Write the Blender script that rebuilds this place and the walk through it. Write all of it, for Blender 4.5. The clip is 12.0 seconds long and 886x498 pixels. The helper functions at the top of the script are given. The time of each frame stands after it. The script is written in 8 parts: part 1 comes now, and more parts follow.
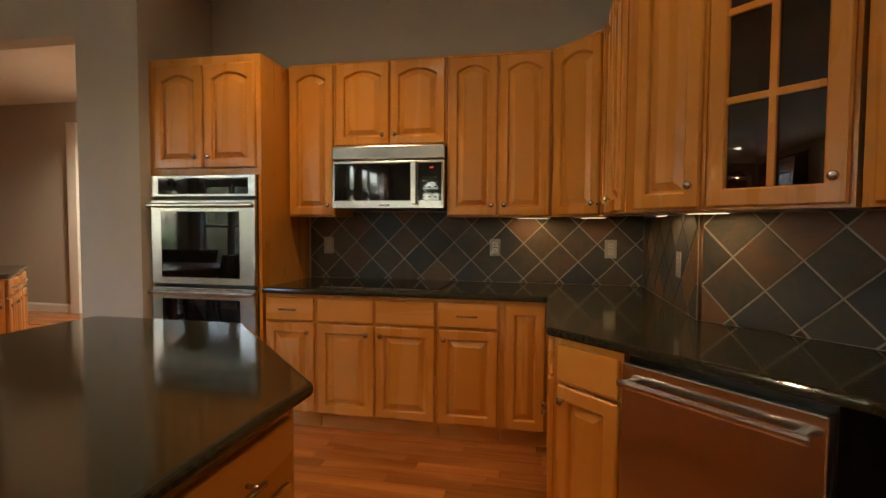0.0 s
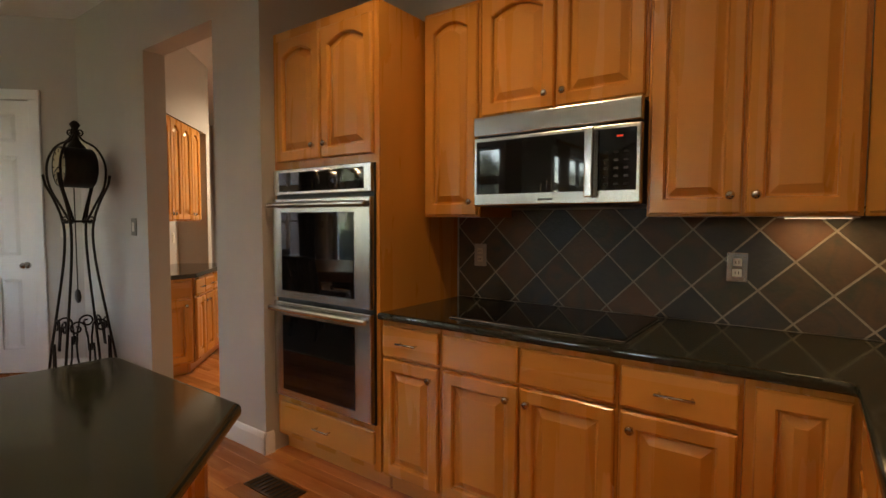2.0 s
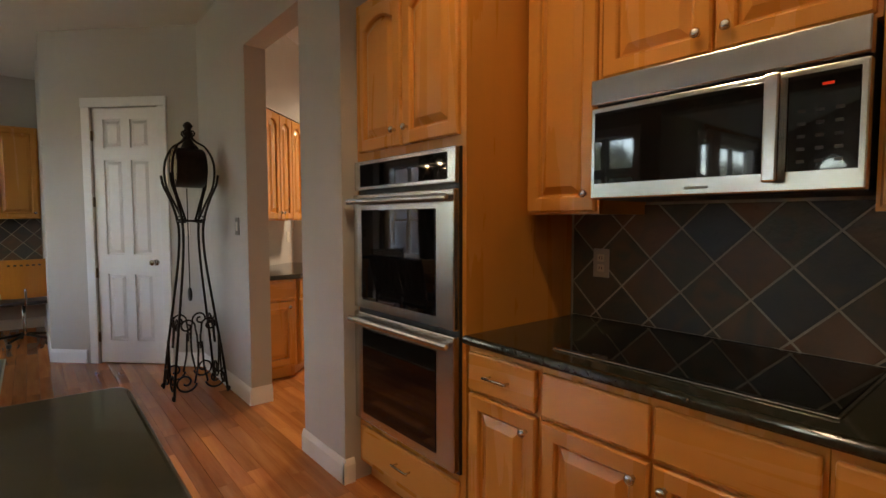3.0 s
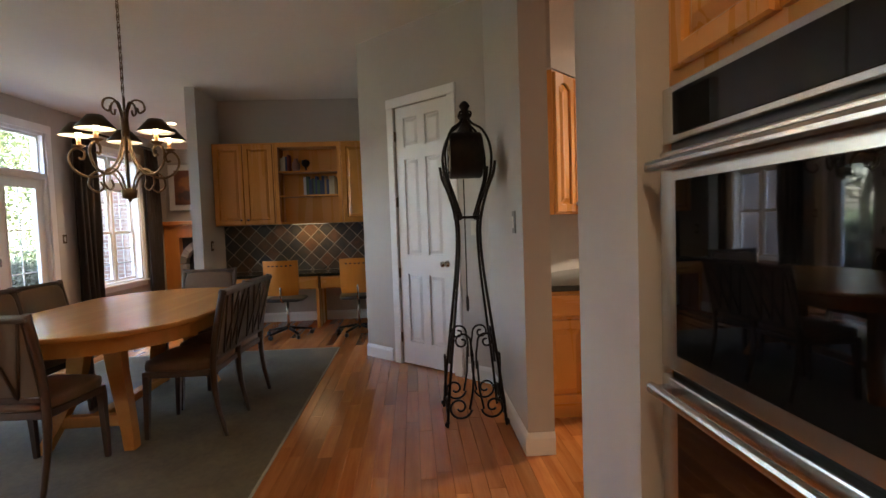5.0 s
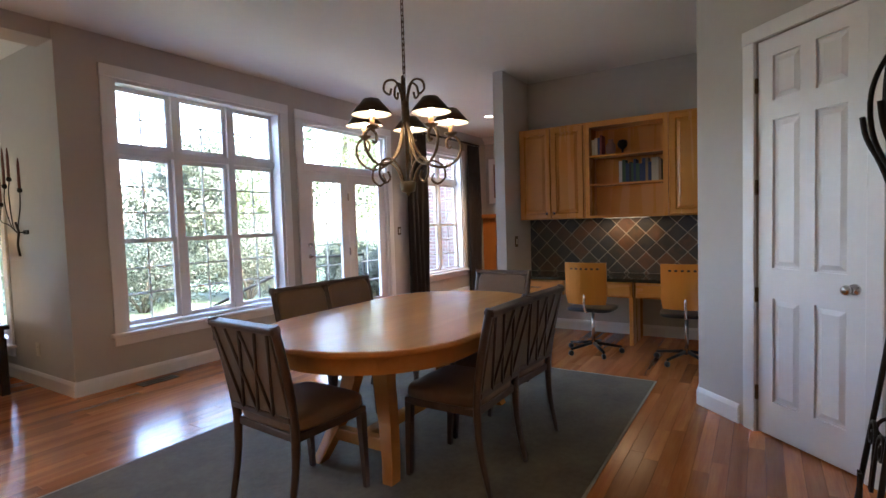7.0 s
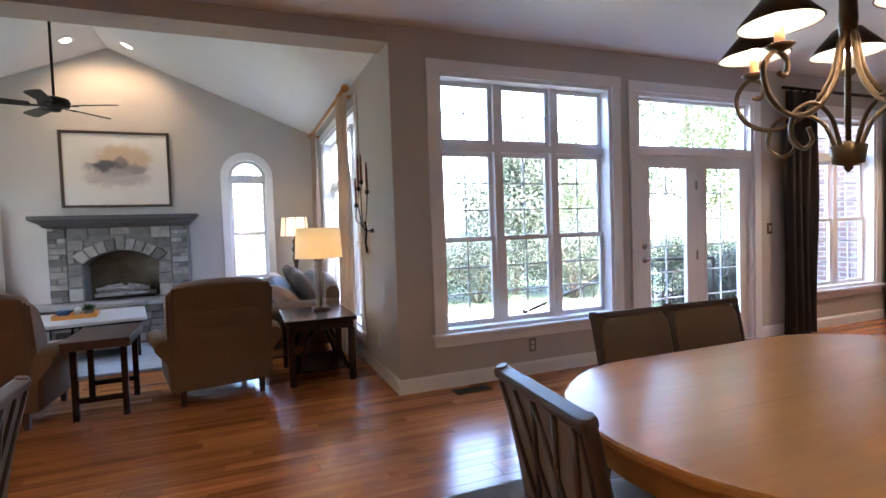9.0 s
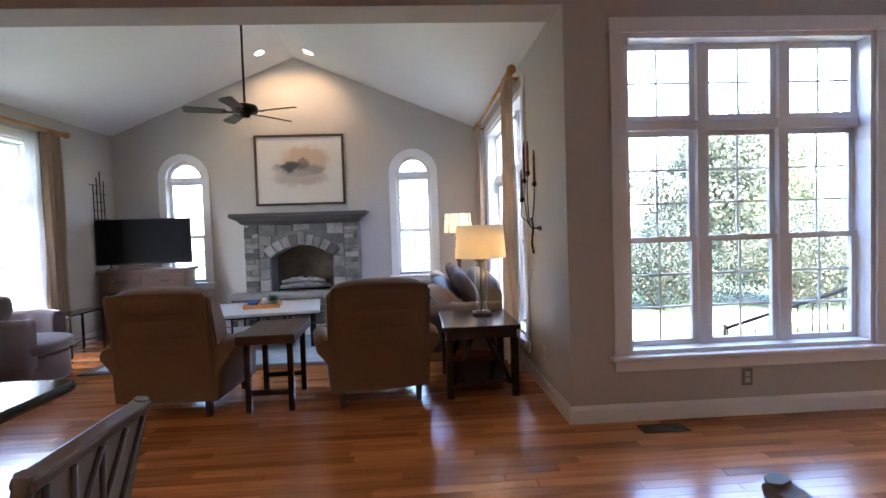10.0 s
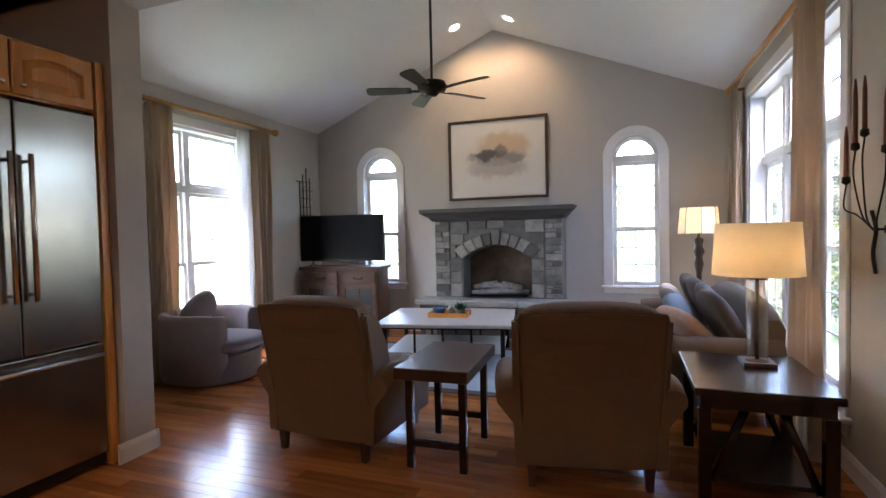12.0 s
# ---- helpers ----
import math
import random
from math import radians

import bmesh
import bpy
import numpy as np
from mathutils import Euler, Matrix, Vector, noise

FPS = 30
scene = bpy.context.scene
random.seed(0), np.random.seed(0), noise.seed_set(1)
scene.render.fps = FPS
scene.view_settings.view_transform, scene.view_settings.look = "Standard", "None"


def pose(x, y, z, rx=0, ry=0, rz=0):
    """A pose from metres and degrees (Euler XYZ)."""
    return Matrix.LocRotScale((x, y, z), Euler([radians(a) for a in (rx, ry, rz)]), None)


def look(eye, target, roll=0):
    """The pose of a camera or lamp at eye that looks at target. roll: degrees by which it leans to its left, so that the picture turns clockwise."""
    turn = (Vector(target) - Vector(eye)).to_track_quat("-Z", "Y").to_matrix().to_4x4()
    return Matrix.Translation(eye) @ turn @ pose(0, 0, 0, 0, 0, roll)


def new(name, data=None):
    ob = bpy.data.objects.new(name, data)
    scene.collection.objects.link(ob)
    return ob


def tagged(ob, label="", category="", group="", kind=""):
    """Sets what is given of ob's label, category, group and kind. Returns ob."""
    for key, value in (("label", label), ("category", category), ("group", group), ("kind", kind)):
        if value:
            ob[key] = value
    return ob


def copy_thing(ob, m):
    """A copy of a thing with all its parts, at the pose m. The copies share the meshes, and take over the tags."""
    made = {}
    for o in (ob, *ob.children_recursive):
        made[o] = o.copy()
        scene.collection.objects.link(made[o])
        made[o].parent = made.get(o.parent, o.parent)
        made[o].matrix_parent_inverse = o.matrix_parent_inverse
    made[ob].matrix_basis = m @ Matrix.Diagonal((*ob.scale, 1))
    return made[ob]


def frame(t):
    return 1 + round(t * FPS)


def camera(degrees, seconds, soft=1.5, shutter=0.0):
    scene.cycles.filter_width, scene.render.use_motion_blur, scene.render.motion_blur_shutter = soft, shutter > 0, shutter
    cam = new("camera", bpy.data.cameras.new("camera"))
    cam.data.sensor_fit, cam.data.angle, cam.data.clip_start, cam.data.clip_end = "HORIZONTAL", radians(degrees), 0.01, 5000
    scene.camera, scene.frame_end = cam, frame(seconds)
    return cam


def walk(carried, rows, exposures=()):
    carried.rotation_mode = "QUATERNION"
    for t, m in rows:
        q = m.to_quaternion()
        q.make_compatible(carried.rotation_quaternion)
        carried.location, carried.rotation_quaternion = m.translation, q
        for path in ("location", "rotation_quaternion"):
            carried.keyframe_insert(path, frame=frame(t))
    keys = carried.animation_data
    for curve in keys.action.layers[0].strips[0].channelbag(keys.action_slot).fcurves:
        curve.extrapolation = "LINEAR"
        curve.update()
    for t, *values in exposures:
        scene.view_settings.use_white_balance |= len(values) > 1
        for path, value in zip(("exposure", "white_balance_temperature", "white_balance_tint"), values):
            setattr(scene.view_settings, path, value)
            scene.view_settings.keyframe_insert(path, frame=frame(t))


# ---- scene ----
cam = camera(82.6, 12.0)
METRES, EYE, TILT, LEAN, TURN = 6.8, 1.30, 0.0, 0.0, 11.7
ROWS = [
    (0.0, 0.0, 0.0, 0.0, 0.00, -2.61, -0.33),
    (0.5, 0.0122, 0.0416, 0.0015, 6.10, -2.91, -0.43),
    (1.0, 0.021, 0.0835, 0.0037, 12.63, -2.90, -0.31),
    (1.5, 0.0226, 0.1276, 0.0057, 18.65, -3.03, -0.18),
    (2.0, 0.0191, 0.1691, 0.0062, 24.68, -3.22, -0.13),
    (2.5, 0.0127, 0.2098, 0.0068, 32.27, -3.57, 0.14),
    (3.0, -0.0026, 0.2465, 0.0063, 39.02, -3.41, 0.07),
    (5.0, -0.1204, 0.3609, 0.0004, 74.88, -3.02, 1.96),
    (5.5, -0.1585, 0.3744, 0.003, 84.11, -3.20, 2.09),
    (6.0, -0.1976, 0.3807, 0.0039, 92.80, -3.03, 2.03),
    (6.5, -0.2397, 0.3814, 0.0048, 102.03, -2.89, 1.85),
    (8.5, -0.3756, 0.3191, 0.0098, 135.90, -2.58, 2.03),
    (9.0, -0.3982, 0.2851, 0.0112, 146.51, -2.32, 1.94),
    (9.5, -0.4162, 0.2496, 0.0119, 155.56, -2.34, 1.84),
    (10.0, -0.4324, 0.2074, 0.0144, 165.11, -2.25, 1.85),
    (10.5, -0.4436, 0.1628, 0.0144, 171.99, -2.14, 1.73),
    (11.0, -0.4507, 0.116, 0.0142, 177.59, -2.10, 1.54),
    (11.5, -0.454, 0.0715, 0.016, 183.97, -2.04, 1.47),
    (12.0, -0.4525, 0.0221, 0.0162, 188.16, -1.90, 1.24),
]
EXPOSURES = [(0.0, 5.2, 8250, 10), (1.0, 5.12, 8200, 10), (1.5, 5.05, 8100, 10), (2.5, 5.03, 7500, 10), (3.0, 5.05, 7350, 10), (5.0, 5.17, 7000, 12), (6.5, 5.3, 6450, 14), (8.5, 5.36, 5950, 16), (10.5, 5.24, 6100, 18), (12.0, 5.05, 6300, 18)]
walk(cam, [(t, pose(0, 0, EYE, TILT, LEAN, TURN) @ pose(METRES * x, METRES * y, METRES * z, 90 + pitch, roll, yaw)) for t, x, y, z, yaw, pitch, roll in ROWS], EXPOSURES)

# ---- world and sun ----
world = bpy.data.worlds.new("world")
scene.world = world
world.use_nodes = True
wn = world.node_tree.nodes
sky = wn.new("ShaderNodeTexSky")
sky.sky_type, sky.sun_disc = "NISHITA", False
sky.sun_elevation, sky.sun_rotation = radians(48), 0.0
sky.air_density, sky.dust_density, sky.ozone_density = 1.0, 2.5, 1.0
wn["Background"].inputs["Strength"].default_value = 0.15
world.node_tree.links.new(sky.outputs["Color"], wn["Background"].inputs["Color"])
sun_data = bpy.data.lights.new("sun", "SUN")
sun_data.energy, sun_data.angle, sun_data.color = 3.2, radians(0.6), (1.0, 0.95, 0.87)
sun = new("sun", sun_data)
SUN_DIR = Vector((0, 0.67, 0.743))
sun.matrix_world = look(SUN_DIR * 60, (0, 0, 0))

# ---- lamps of the house: recessed cans, under-cabinet strips ----
WARM = (1.0, 0.72, 0.44)
CANS = [(-1.45, 2.35, 3.05), (-0.35, 2.35, 3.05), (0.25, 1.25, 3.05), (-1.25, 0.85, 3.05), (-1.25, -0.55, 3.05), (0.55, -0.4, 3.05), (-9.8, -1.6, 3.05), (-4.9, 5.3, 3.05)]


def can_lamp(x, y, z, watts, tilt=None, spread=120, tone=WARM):
    d = bpy.data.lights.new("can_light", "SPOT")
    d.energy, d.color, d.shadow_soft_size, d.spot_size, d.spot_blend = watts, tone, 0.035, radians(spread), 0.6
    ob = new("can_light", d)
    ob.matrix_world = look((x, y, z - 0.03), tilt or (x, y + 0.001, 0))
    return ob


for x, y, z in CANS:
    # unseen hall can, added out of view to brighten the hall
    if y > 3:
        can_lamp(x, y, z, 10.0, None, 160, (1.0, 0.88, 0.72)).data.shadow_soft_size = 0.12
    else:
        can_lamp(x, y, z, 4.0 if x < -9 else 0.21 if x > -0.5 else 1.15)
for x in (-1.06, -1.74):
    can_lamp(x, -6.55, 3.93, 0.7, (x * 0.5 - 0.7, -7.15, 3.0), 115, (1.0, 0.66, 0.34))


def strip_lamp(at, turn, length, watts):
    d = bpy.data.lights.new("strip_light", "AREA")
    d.shape, d.size, d.size_y, d.energy, d.color = "RECTANGLE", length, 0.03, watts, (1.0, 0.66, 0.34)
    ob = new("strip_light", d)
    ob.matrix_basis = pose(*at, 0, 0, turn)
    return ob


STRIPS = [((-0.10, 3.44, 1.352), 0, 0.20), ((0.26, 3.24, 1.352), -45, 0.18), ((0.52, 2.62, 1.352), -90, 0.16), ((0.60, 2.14, 1.352), -45, 0.16)]
for at, turn, ln in STRIPS:
    strip_lamp(at, turn, ln, 0.021)
strip_lamp((-8.22, 0.85, 1.342), 90, 0.45, 0.05)


def window_lamp(at, turn, w, h, watts):
    d = bpy.data.lights.new("window_light", "AREA")
    d.shape, d.size, d.size_y, d.energy, d.color = "RECTANGLE", w, h, watts, (0.93, 0.97, 1.0)
    ob = new("window_light", d)
    ob.matrix_basis = pose(*at, 90, 0, turn)
    return ob


# area lamp added to boost the sky light in the great room's side window
window_lamp((1.44, -4.90, 1.05), 90, 1.2, 1.3, 0.75)

# ---- building helpers ----
def bm_new():
    return bmesh.new()


def box(bm, x0, x1, y0, y1, z0, z1, m=None):
    pts = [(x, y, z) for z in (z0, z1) for y in (y0, y1) for x in (x0, x1)]
    vs = [bm.verts.new(m @ Vector(p) if m else p) for p in pts]
    for f in ((0, 2, 3, 1), (4, 5, 7, 6), (0, 1, 5, 4), (2, 6, 7, 3), (0, 4, 6, 2), (1, 3, 7, 5)):
        bm.faces.new([vs[i] for i in f])
    return bm


def rbox(bm, x0, x1, y0, y1, z0, z1, r=0.01, m=None, seg=2):
    """A box with rounded edges."""
    t = bmesh.new()
    box(t, x0, x1, y0, y1, z0, z1)
    bmesh.ops.recalc_face_normals(t, faces=t.faces)
    r = min(r, 0.49 * min(abs(x1 - x0), abs(y1 - y0), abs(z1 - z0)))
    bmesh.ops.bevel(t, geom=list(t.edges), offset=r, segments=seg, affect="EDGES", profile=0.5)
    add(bm, t, m)
    return bm


def add(bm, other, m=None):
    """Append the mesh other to bm, moved by m, and free it."""
    index = {}
    for v in other.verts:
        index[v] = bm.verts.new(m @ v.co if m else v.co)
    for f in other.faces:
        g = bm.faces.new([index[v] for v in f.verts])
        g.smooth = f.smooth
    other.free()
    return bm


def prism(bm, poly, z0, z1, m=None):
    """An upright prism over a polygon in x, y."""
    low = [bm.verts.new(m @ Vector((x, y, z0)) if m else (x, y, z0)) for x, y in poly]
    top = [bm.verts.new(m @ Vector((x, y, z1)) if m else (x, y, z1)) for x, y in poly]
    n = len(poly)
    bm.faces.new(low[::-1])
    bm.faces.new(top)
    for i in range(n):
        bm.faces.new((low[i], low[(i + 1) % n], top[(i + 1) % n], top[i]))
    return bm


def lathe(bm, profile, seg=20, m=None, cap=True):
    """A turned shape: rows of (radius, height)."""
    rings = []
    for r, z in profile:
        if r < 1e-5:
            p = Vector((0, 0, z))
            rings.append([bm.verts.new(m @ p if m else p)])
        else:
            ring = []
            for i in range(seg):
                a = 2 * math.pi * i / seg
                p = Vector((r * math.cos(a), r * math.sin(a), z))
                ring.append(bm.verts.new(m @ p if m else p))
            rings.append(ring)
    for a, b in zip(rings, rings[1:]):
        for i in range(seg):
            j = (i + 1) % seg
            quad = [a[i % len(a)], a[j % len(a)], b[j % len(b)], b[i % len(b)]]
            quad = list(dict.fromkeys(quad))
            if len(quad) > 2:
                f = bm.faces.new(quad)
                f.smooth = True
    for ring, flip in ((rings[0], True), (rings[-1], False)):
        if cap and len(ring) > 2:
            bm.faces.new(ring[::-1] if flip else ring)
    return bm


def tube(bm, pts, r, seg=8, m=None, flat=1.0, closed=False):
    """A rod swept along points; r is a number or a list of radii."""
    pts = [Vector(p) for p in pts]
    n = len(pts)
    rad = r if isinstance(r, (list, tuple)) else [r] * n
    rings, side = [], None
    for i, p in enumerate(pts):
        if closed:
            d = pts[(i + 1) % n] - pts[i - 1]
        else:
            d = pts[min(i + 1, n - 1)] - pts[max(i - 1, 0)]
        d.normalize()
        if side is None:
            side = d.orthogonal().normalized()
        side = (side - d * side.dot(d)).normalized()
        up = d.cross(side)
        ring = []
        for k in range(seg):
            a = 2 * math.pi * k / seg
            q = p + side * (rad[i] * math.cos(a)) + up * (rad[i] * flat * math.sin(a))
            ring.append(bm.verts.new(m @ q if m else q))
        rings.append(ring)
    pairs = list(zip(rings, rings[1:])) + ([(rings[-1], rings[0])] if closed else [])
    for a, b in pairs:
        for k in range(seg):
            f = bm.faces.new((a[k], a[(k + 1) % seg], b[(k + 1) % seg], b[k]))
            f.smooth = True
    if not closed:
        bm.faces.new(rings[0][::-1])
        bm.faces.new(rings[-1])
    return bm


def rod(bm, a, b, r, seg=10, m=None):
    return tube(bm, [a, b], r, seg, m)


def loft(bm, rings, m=None, caps=True, smooth=True):
    """Skin closed loops of equal length."""
    vs = [[bm.verts.new(m @ Vector(p) if m else p) for p in ring] for ring in rings]
    n = len(vs[0])
    for a, b in zip(vs, vs[1:]):
        for k in range(n):
            f = bm.faces.new((a[k], a[(k + 1) % n], b[(k + 1) % n], b[k]))
            f.smooth = smooth
    if caps:
        bm.faces.new(vs[0][::-1])
        bm.faces.new(vs[-1])
    return bm


def cushion(bm, sx, sy, sz, m=None, power=4.0, n=12, puff=0.0):
    """A soft padded block: a rounded box round the origin, bulging by puff."""
    t = bmesh.new()
    bmesh.ops.create_cube(t, size=2)
    bmesh.ops.subdivide_edges(t, edges=list(t.edges), cuts=n // 2, use_grid_fill=True)
    for v in t.verts:
        x, y, z = v.co
        k = (abs(x) ** power + abs(y) ** power + abs(z) ** power) ** (1 / power)
        x, y, z = x / k, y / k, z / k
        b = puff * (1 - x * x) * (1 - y * y)
        v.co = (x * sx / 2, y * sy / 2, z * sz / 2 + (b if z > 0 else -b * 0.4))
    for f in t.faces:
        f.smooth = True
    return add(bm, t, m)


def mesh_of(name, bm, material, smooth_angle=None):
    bmesh.ops.recalc_face_normals(bm, faces=bm.faces)
    me = bpy.data.meshes.new(name)
    bm.to_mesh(me)
    bm.free()
    for mt in material if isinstance(material, (list, tuple)) else (material,):
        me.materials.append(mt)
    return me


def part(name, bm, material, parent, label=""):
    ob = new(name, mesh_of(name, bm, material))
    ob.parent = parent
    return tagged(ob, label=label)


def thing(name, label, category, at=(0, 0, 0), turn=0.0, group="", kind=""):
    """An Empty at a thing's base that carries its parts."""
    ob = new(name)
    ob.empty_display_size = 0.1
    ob.matrix_basis = pose(*at, 0, 0, turn)
    return tagged(ob, label, category, group, kind)


def solid(name, bm, material, label, category, group="", kind="", m=None):
    ob = new(name, mesh_of(name, bm, material))
    if m is not None:
        ob.matrix_basis = m
    return tagged(ob, label, category, group, kind)


def structure(name, bm, material, label="", category=""):
    return solid(name, bm, material, label, category, kind="structure")


def arc(cx, cz, r, a0, a1, n):
    return [(cx + r * math.cos(radians(a0 + (a1 - a0) * i / n)), cz + r * math.sin(radians(a0 + (a1 - a0) * i / n))) for i in range(n + 1)]


def spiral(c, r0, r1, a0, turns, n=22):
    """A flat scroll in x, z round c, from radius r0 to r1."""
    out = []
    for i in range(n + 1):
        s = i / n
        a = radians(a0) + 2 * math.pi * turns * s
        r = r0 + (r1 - r0) * s
        out.append(Vector((c[0] + r * math.cos(a), 0, c[1] + r * math.sin(a))))
    return out


def smooth_line(pts, k=6):
    """A Catmull-Rom line through points."""
    pts = [Vector(p) for p in pts]
    ext = [2 * pts[0] - pts[1], *pts, 2 * pts[-1] - pts[-2]]
    out = []
    for i in range(1, len(ext) - 2):
        a, b, c, d = ext[i - 1 : i + 3]
        for j in range(k):
            s = j / k
            out.append(0.5 * (2 * b + (c - a) * s + (2 * a - 5 * b + 4 * c - d) * s * s + (3 * b - a - 3 * c + d) * s ** 3))
    return out + [pts[-1]]

# ---- materials ----
def material(name, color, rough=0.5, metal=0.0, vary=0.12, scale=6.0, bump=0.0, bump_scale=80.0, stretch=(1, 1, 1), rough_vary=0.1, object_random=0.0, **extra):
    """Base colour with variation at two scales, uneven gloss and fine relief."""
    mt = bpy.data.materials.new(name)
    mt.use_nodes = True
    nt = mt.node_tree
    n, link = nt.nodes, nt.links.new
    b = n["Principled BSDF"]
    b.inputs["Metallic"].default_value = metal
    tex = n.new("ShaderNodeTexCoord")
    mp = n.new("ShaderNodeMapping")
    mp.inputs["Scale"].default_value = stretch
    link(tex.outputs["Object"], mp.inputs["Vector"])
    big = n.new("ShaderNodeTexNoise")
    big.inputs["Scale"].default_value, big.inputs["Detail"].default_value = scale, 5
    fine = n.new("ShaderNodeTexNoise")
    fine.inputs["Scale"].default_value, fine.inputs["Detail"].default_value = scale * 9, 3
    for t in (big, fine):
        link(mp.outputs["Vector"], t.inputs["Vector"])
    mix = n.new("ShaderNodeMath")
    mix.operation = "MULTIPLY_ADD"
    mix.inputs[1].default_value = 0.35
    link(fine.outputs["Fac"], mix.inputs[0])
    half = n.new("ShaderNodeMath")
    half.operation = "MULTIPLY"
    half.inputs[1].default_value = 0.65
    link(big.outputs["Fac"], half.inputs[0])
    link(half.outputs[0], mix.inputs[2])
    ramp = n.new("ShaderNodeMapRange")
    ramp.inputs["From Min"].default_value, ramp.inputs["From Max"].default_value = 0.3, 0.7
    ramp.inputs["To Min"].default_value, ramp.inputs["To Max"].default_value = 1 - vary, 1 + vary
    link(mix.outputs[0], ramp.inputs["Value"])
    value = ramp.outputs["Result"]
    if object_random:
        info = n.new("ShaderNodeObjectInfo")
        r2 = n.new("ShaderNodeMapRange")
        r2.inputs["To Min"].default_value, r2.inputs["To Max"].default_value = 1 - object_random, 1 + object_random
        link(info.outputs["Random"], r2.inputs["Value"])
        mul = n.new("ShaderNodeMath")
        mul.operation = "MULTIPLY"
        link(value, mul.inputs[0])
        link(r2.outputs["Result"], mul.inputs[1])
        value = mul.outputs[0]
    tint = n.new("ShaderNodeVectorMath")
    tint.operation = "SCALE"
    tint.inputs[0].default_value = color
    link(value, tint.inputs["Scale"])
    link(tint.outputs["Vector"], b.inputs["Base Color"])
    rr = n.new("ShaderNodeMapRange")
    rr.inputs["From Min"].default_value, rr.inputs["From Max"].default_value = 0.3, 0.7
    rr.inputs["To Min"].default_value, rr.inputs["To Max"].default_value = max(0.02, rough * (1 - rough_vary)), min(1, rough * (1 + rough_vary))
    link(big.outputs["Fac"], rr.inputs["Value"])
    link(rr.outputs["Result"], b.inputs["Roughness"])
    if bump:
        grain = n.new("ShaderNodeTexNoise")
        grain.inputs["Scale"].default_value, grain.inputs["Detail"].default_value = bump_scale, 4
        link(mp.outputs["Vector"], grain.inputs["Vector"])
        bp = n.new("ShaderNodeBump")
        bp.inputs["Strength"].default_value, bp.inputs["Distance"].default_value = bump, 0.004
        link(grain.outputs["Fac"], bp.inputs["Height"])
        link(bp.outputs["Normal"], b.inputs["Normal"])
    for key, v in extra.items():
        b.inputs[key.replace("_", " ")].default_value = v
    return mt


def glowing(name, color, strength):
    mt = bpy.data.materials.new(name)
    mt.use_nodes = True
    b = mt.node_tree.nodes["Principled BSDF"]
    b.inputs["Base Color"].default_value = (*color, 1)
    b.inputs["Emission Color"].default_value = (*color, 1)
    b.inputs["Emission Strength"].default_value = strength
    return mt


def clear_glass(name, gloss=0.04, tint=(1, 1, 1)):
    """A thin pane: clear with a faint mirror sheen."""
    mt = bpy.data.materials.new(name)
    mt.use_nodes = True
    nt = mt.node_tree
    n, link = nt.nodes, nt.links.new
    n.remove(n["Principled BSDF"])
    tr, gl, mx, lw, fr = n.new("ShaderNodeBsdfTransparent"), n.new("ShaderNodeBsdfGlossy"), n.new("ShaderNodeMixShader"), n.new("ShaderNodeLayerWeight"), n.new("ShaderNodeMath")
    tr.inputs["Color"].default_value = (*tint, 1)
    gl.inputs["Roughness"].default_value = 0.01
    fr.operation = "POWER"
    fr.inputs[1].default_value = 4.0
    link(lw.outputs["Facing"], fr.inputs[0])
    ad = n.new("ShaderNodeMath")
    ad.operation = "MULTIPLY_ADD"
    ad.inputs[1].default_value, ad.inputs[2].default_value = 0.5, gloss
    link(fr.outputs[0], ad.inputs[0])
    link(ad.outputs[0], mx.inputs["Fac"])
    link(tr.outputs[0], mx.inputs[1])
    link(gl.outputs[0], mx.inputs[2])
    link(mx.outputs[0], n["Material Output"].inputs["Surface"])
    return mt


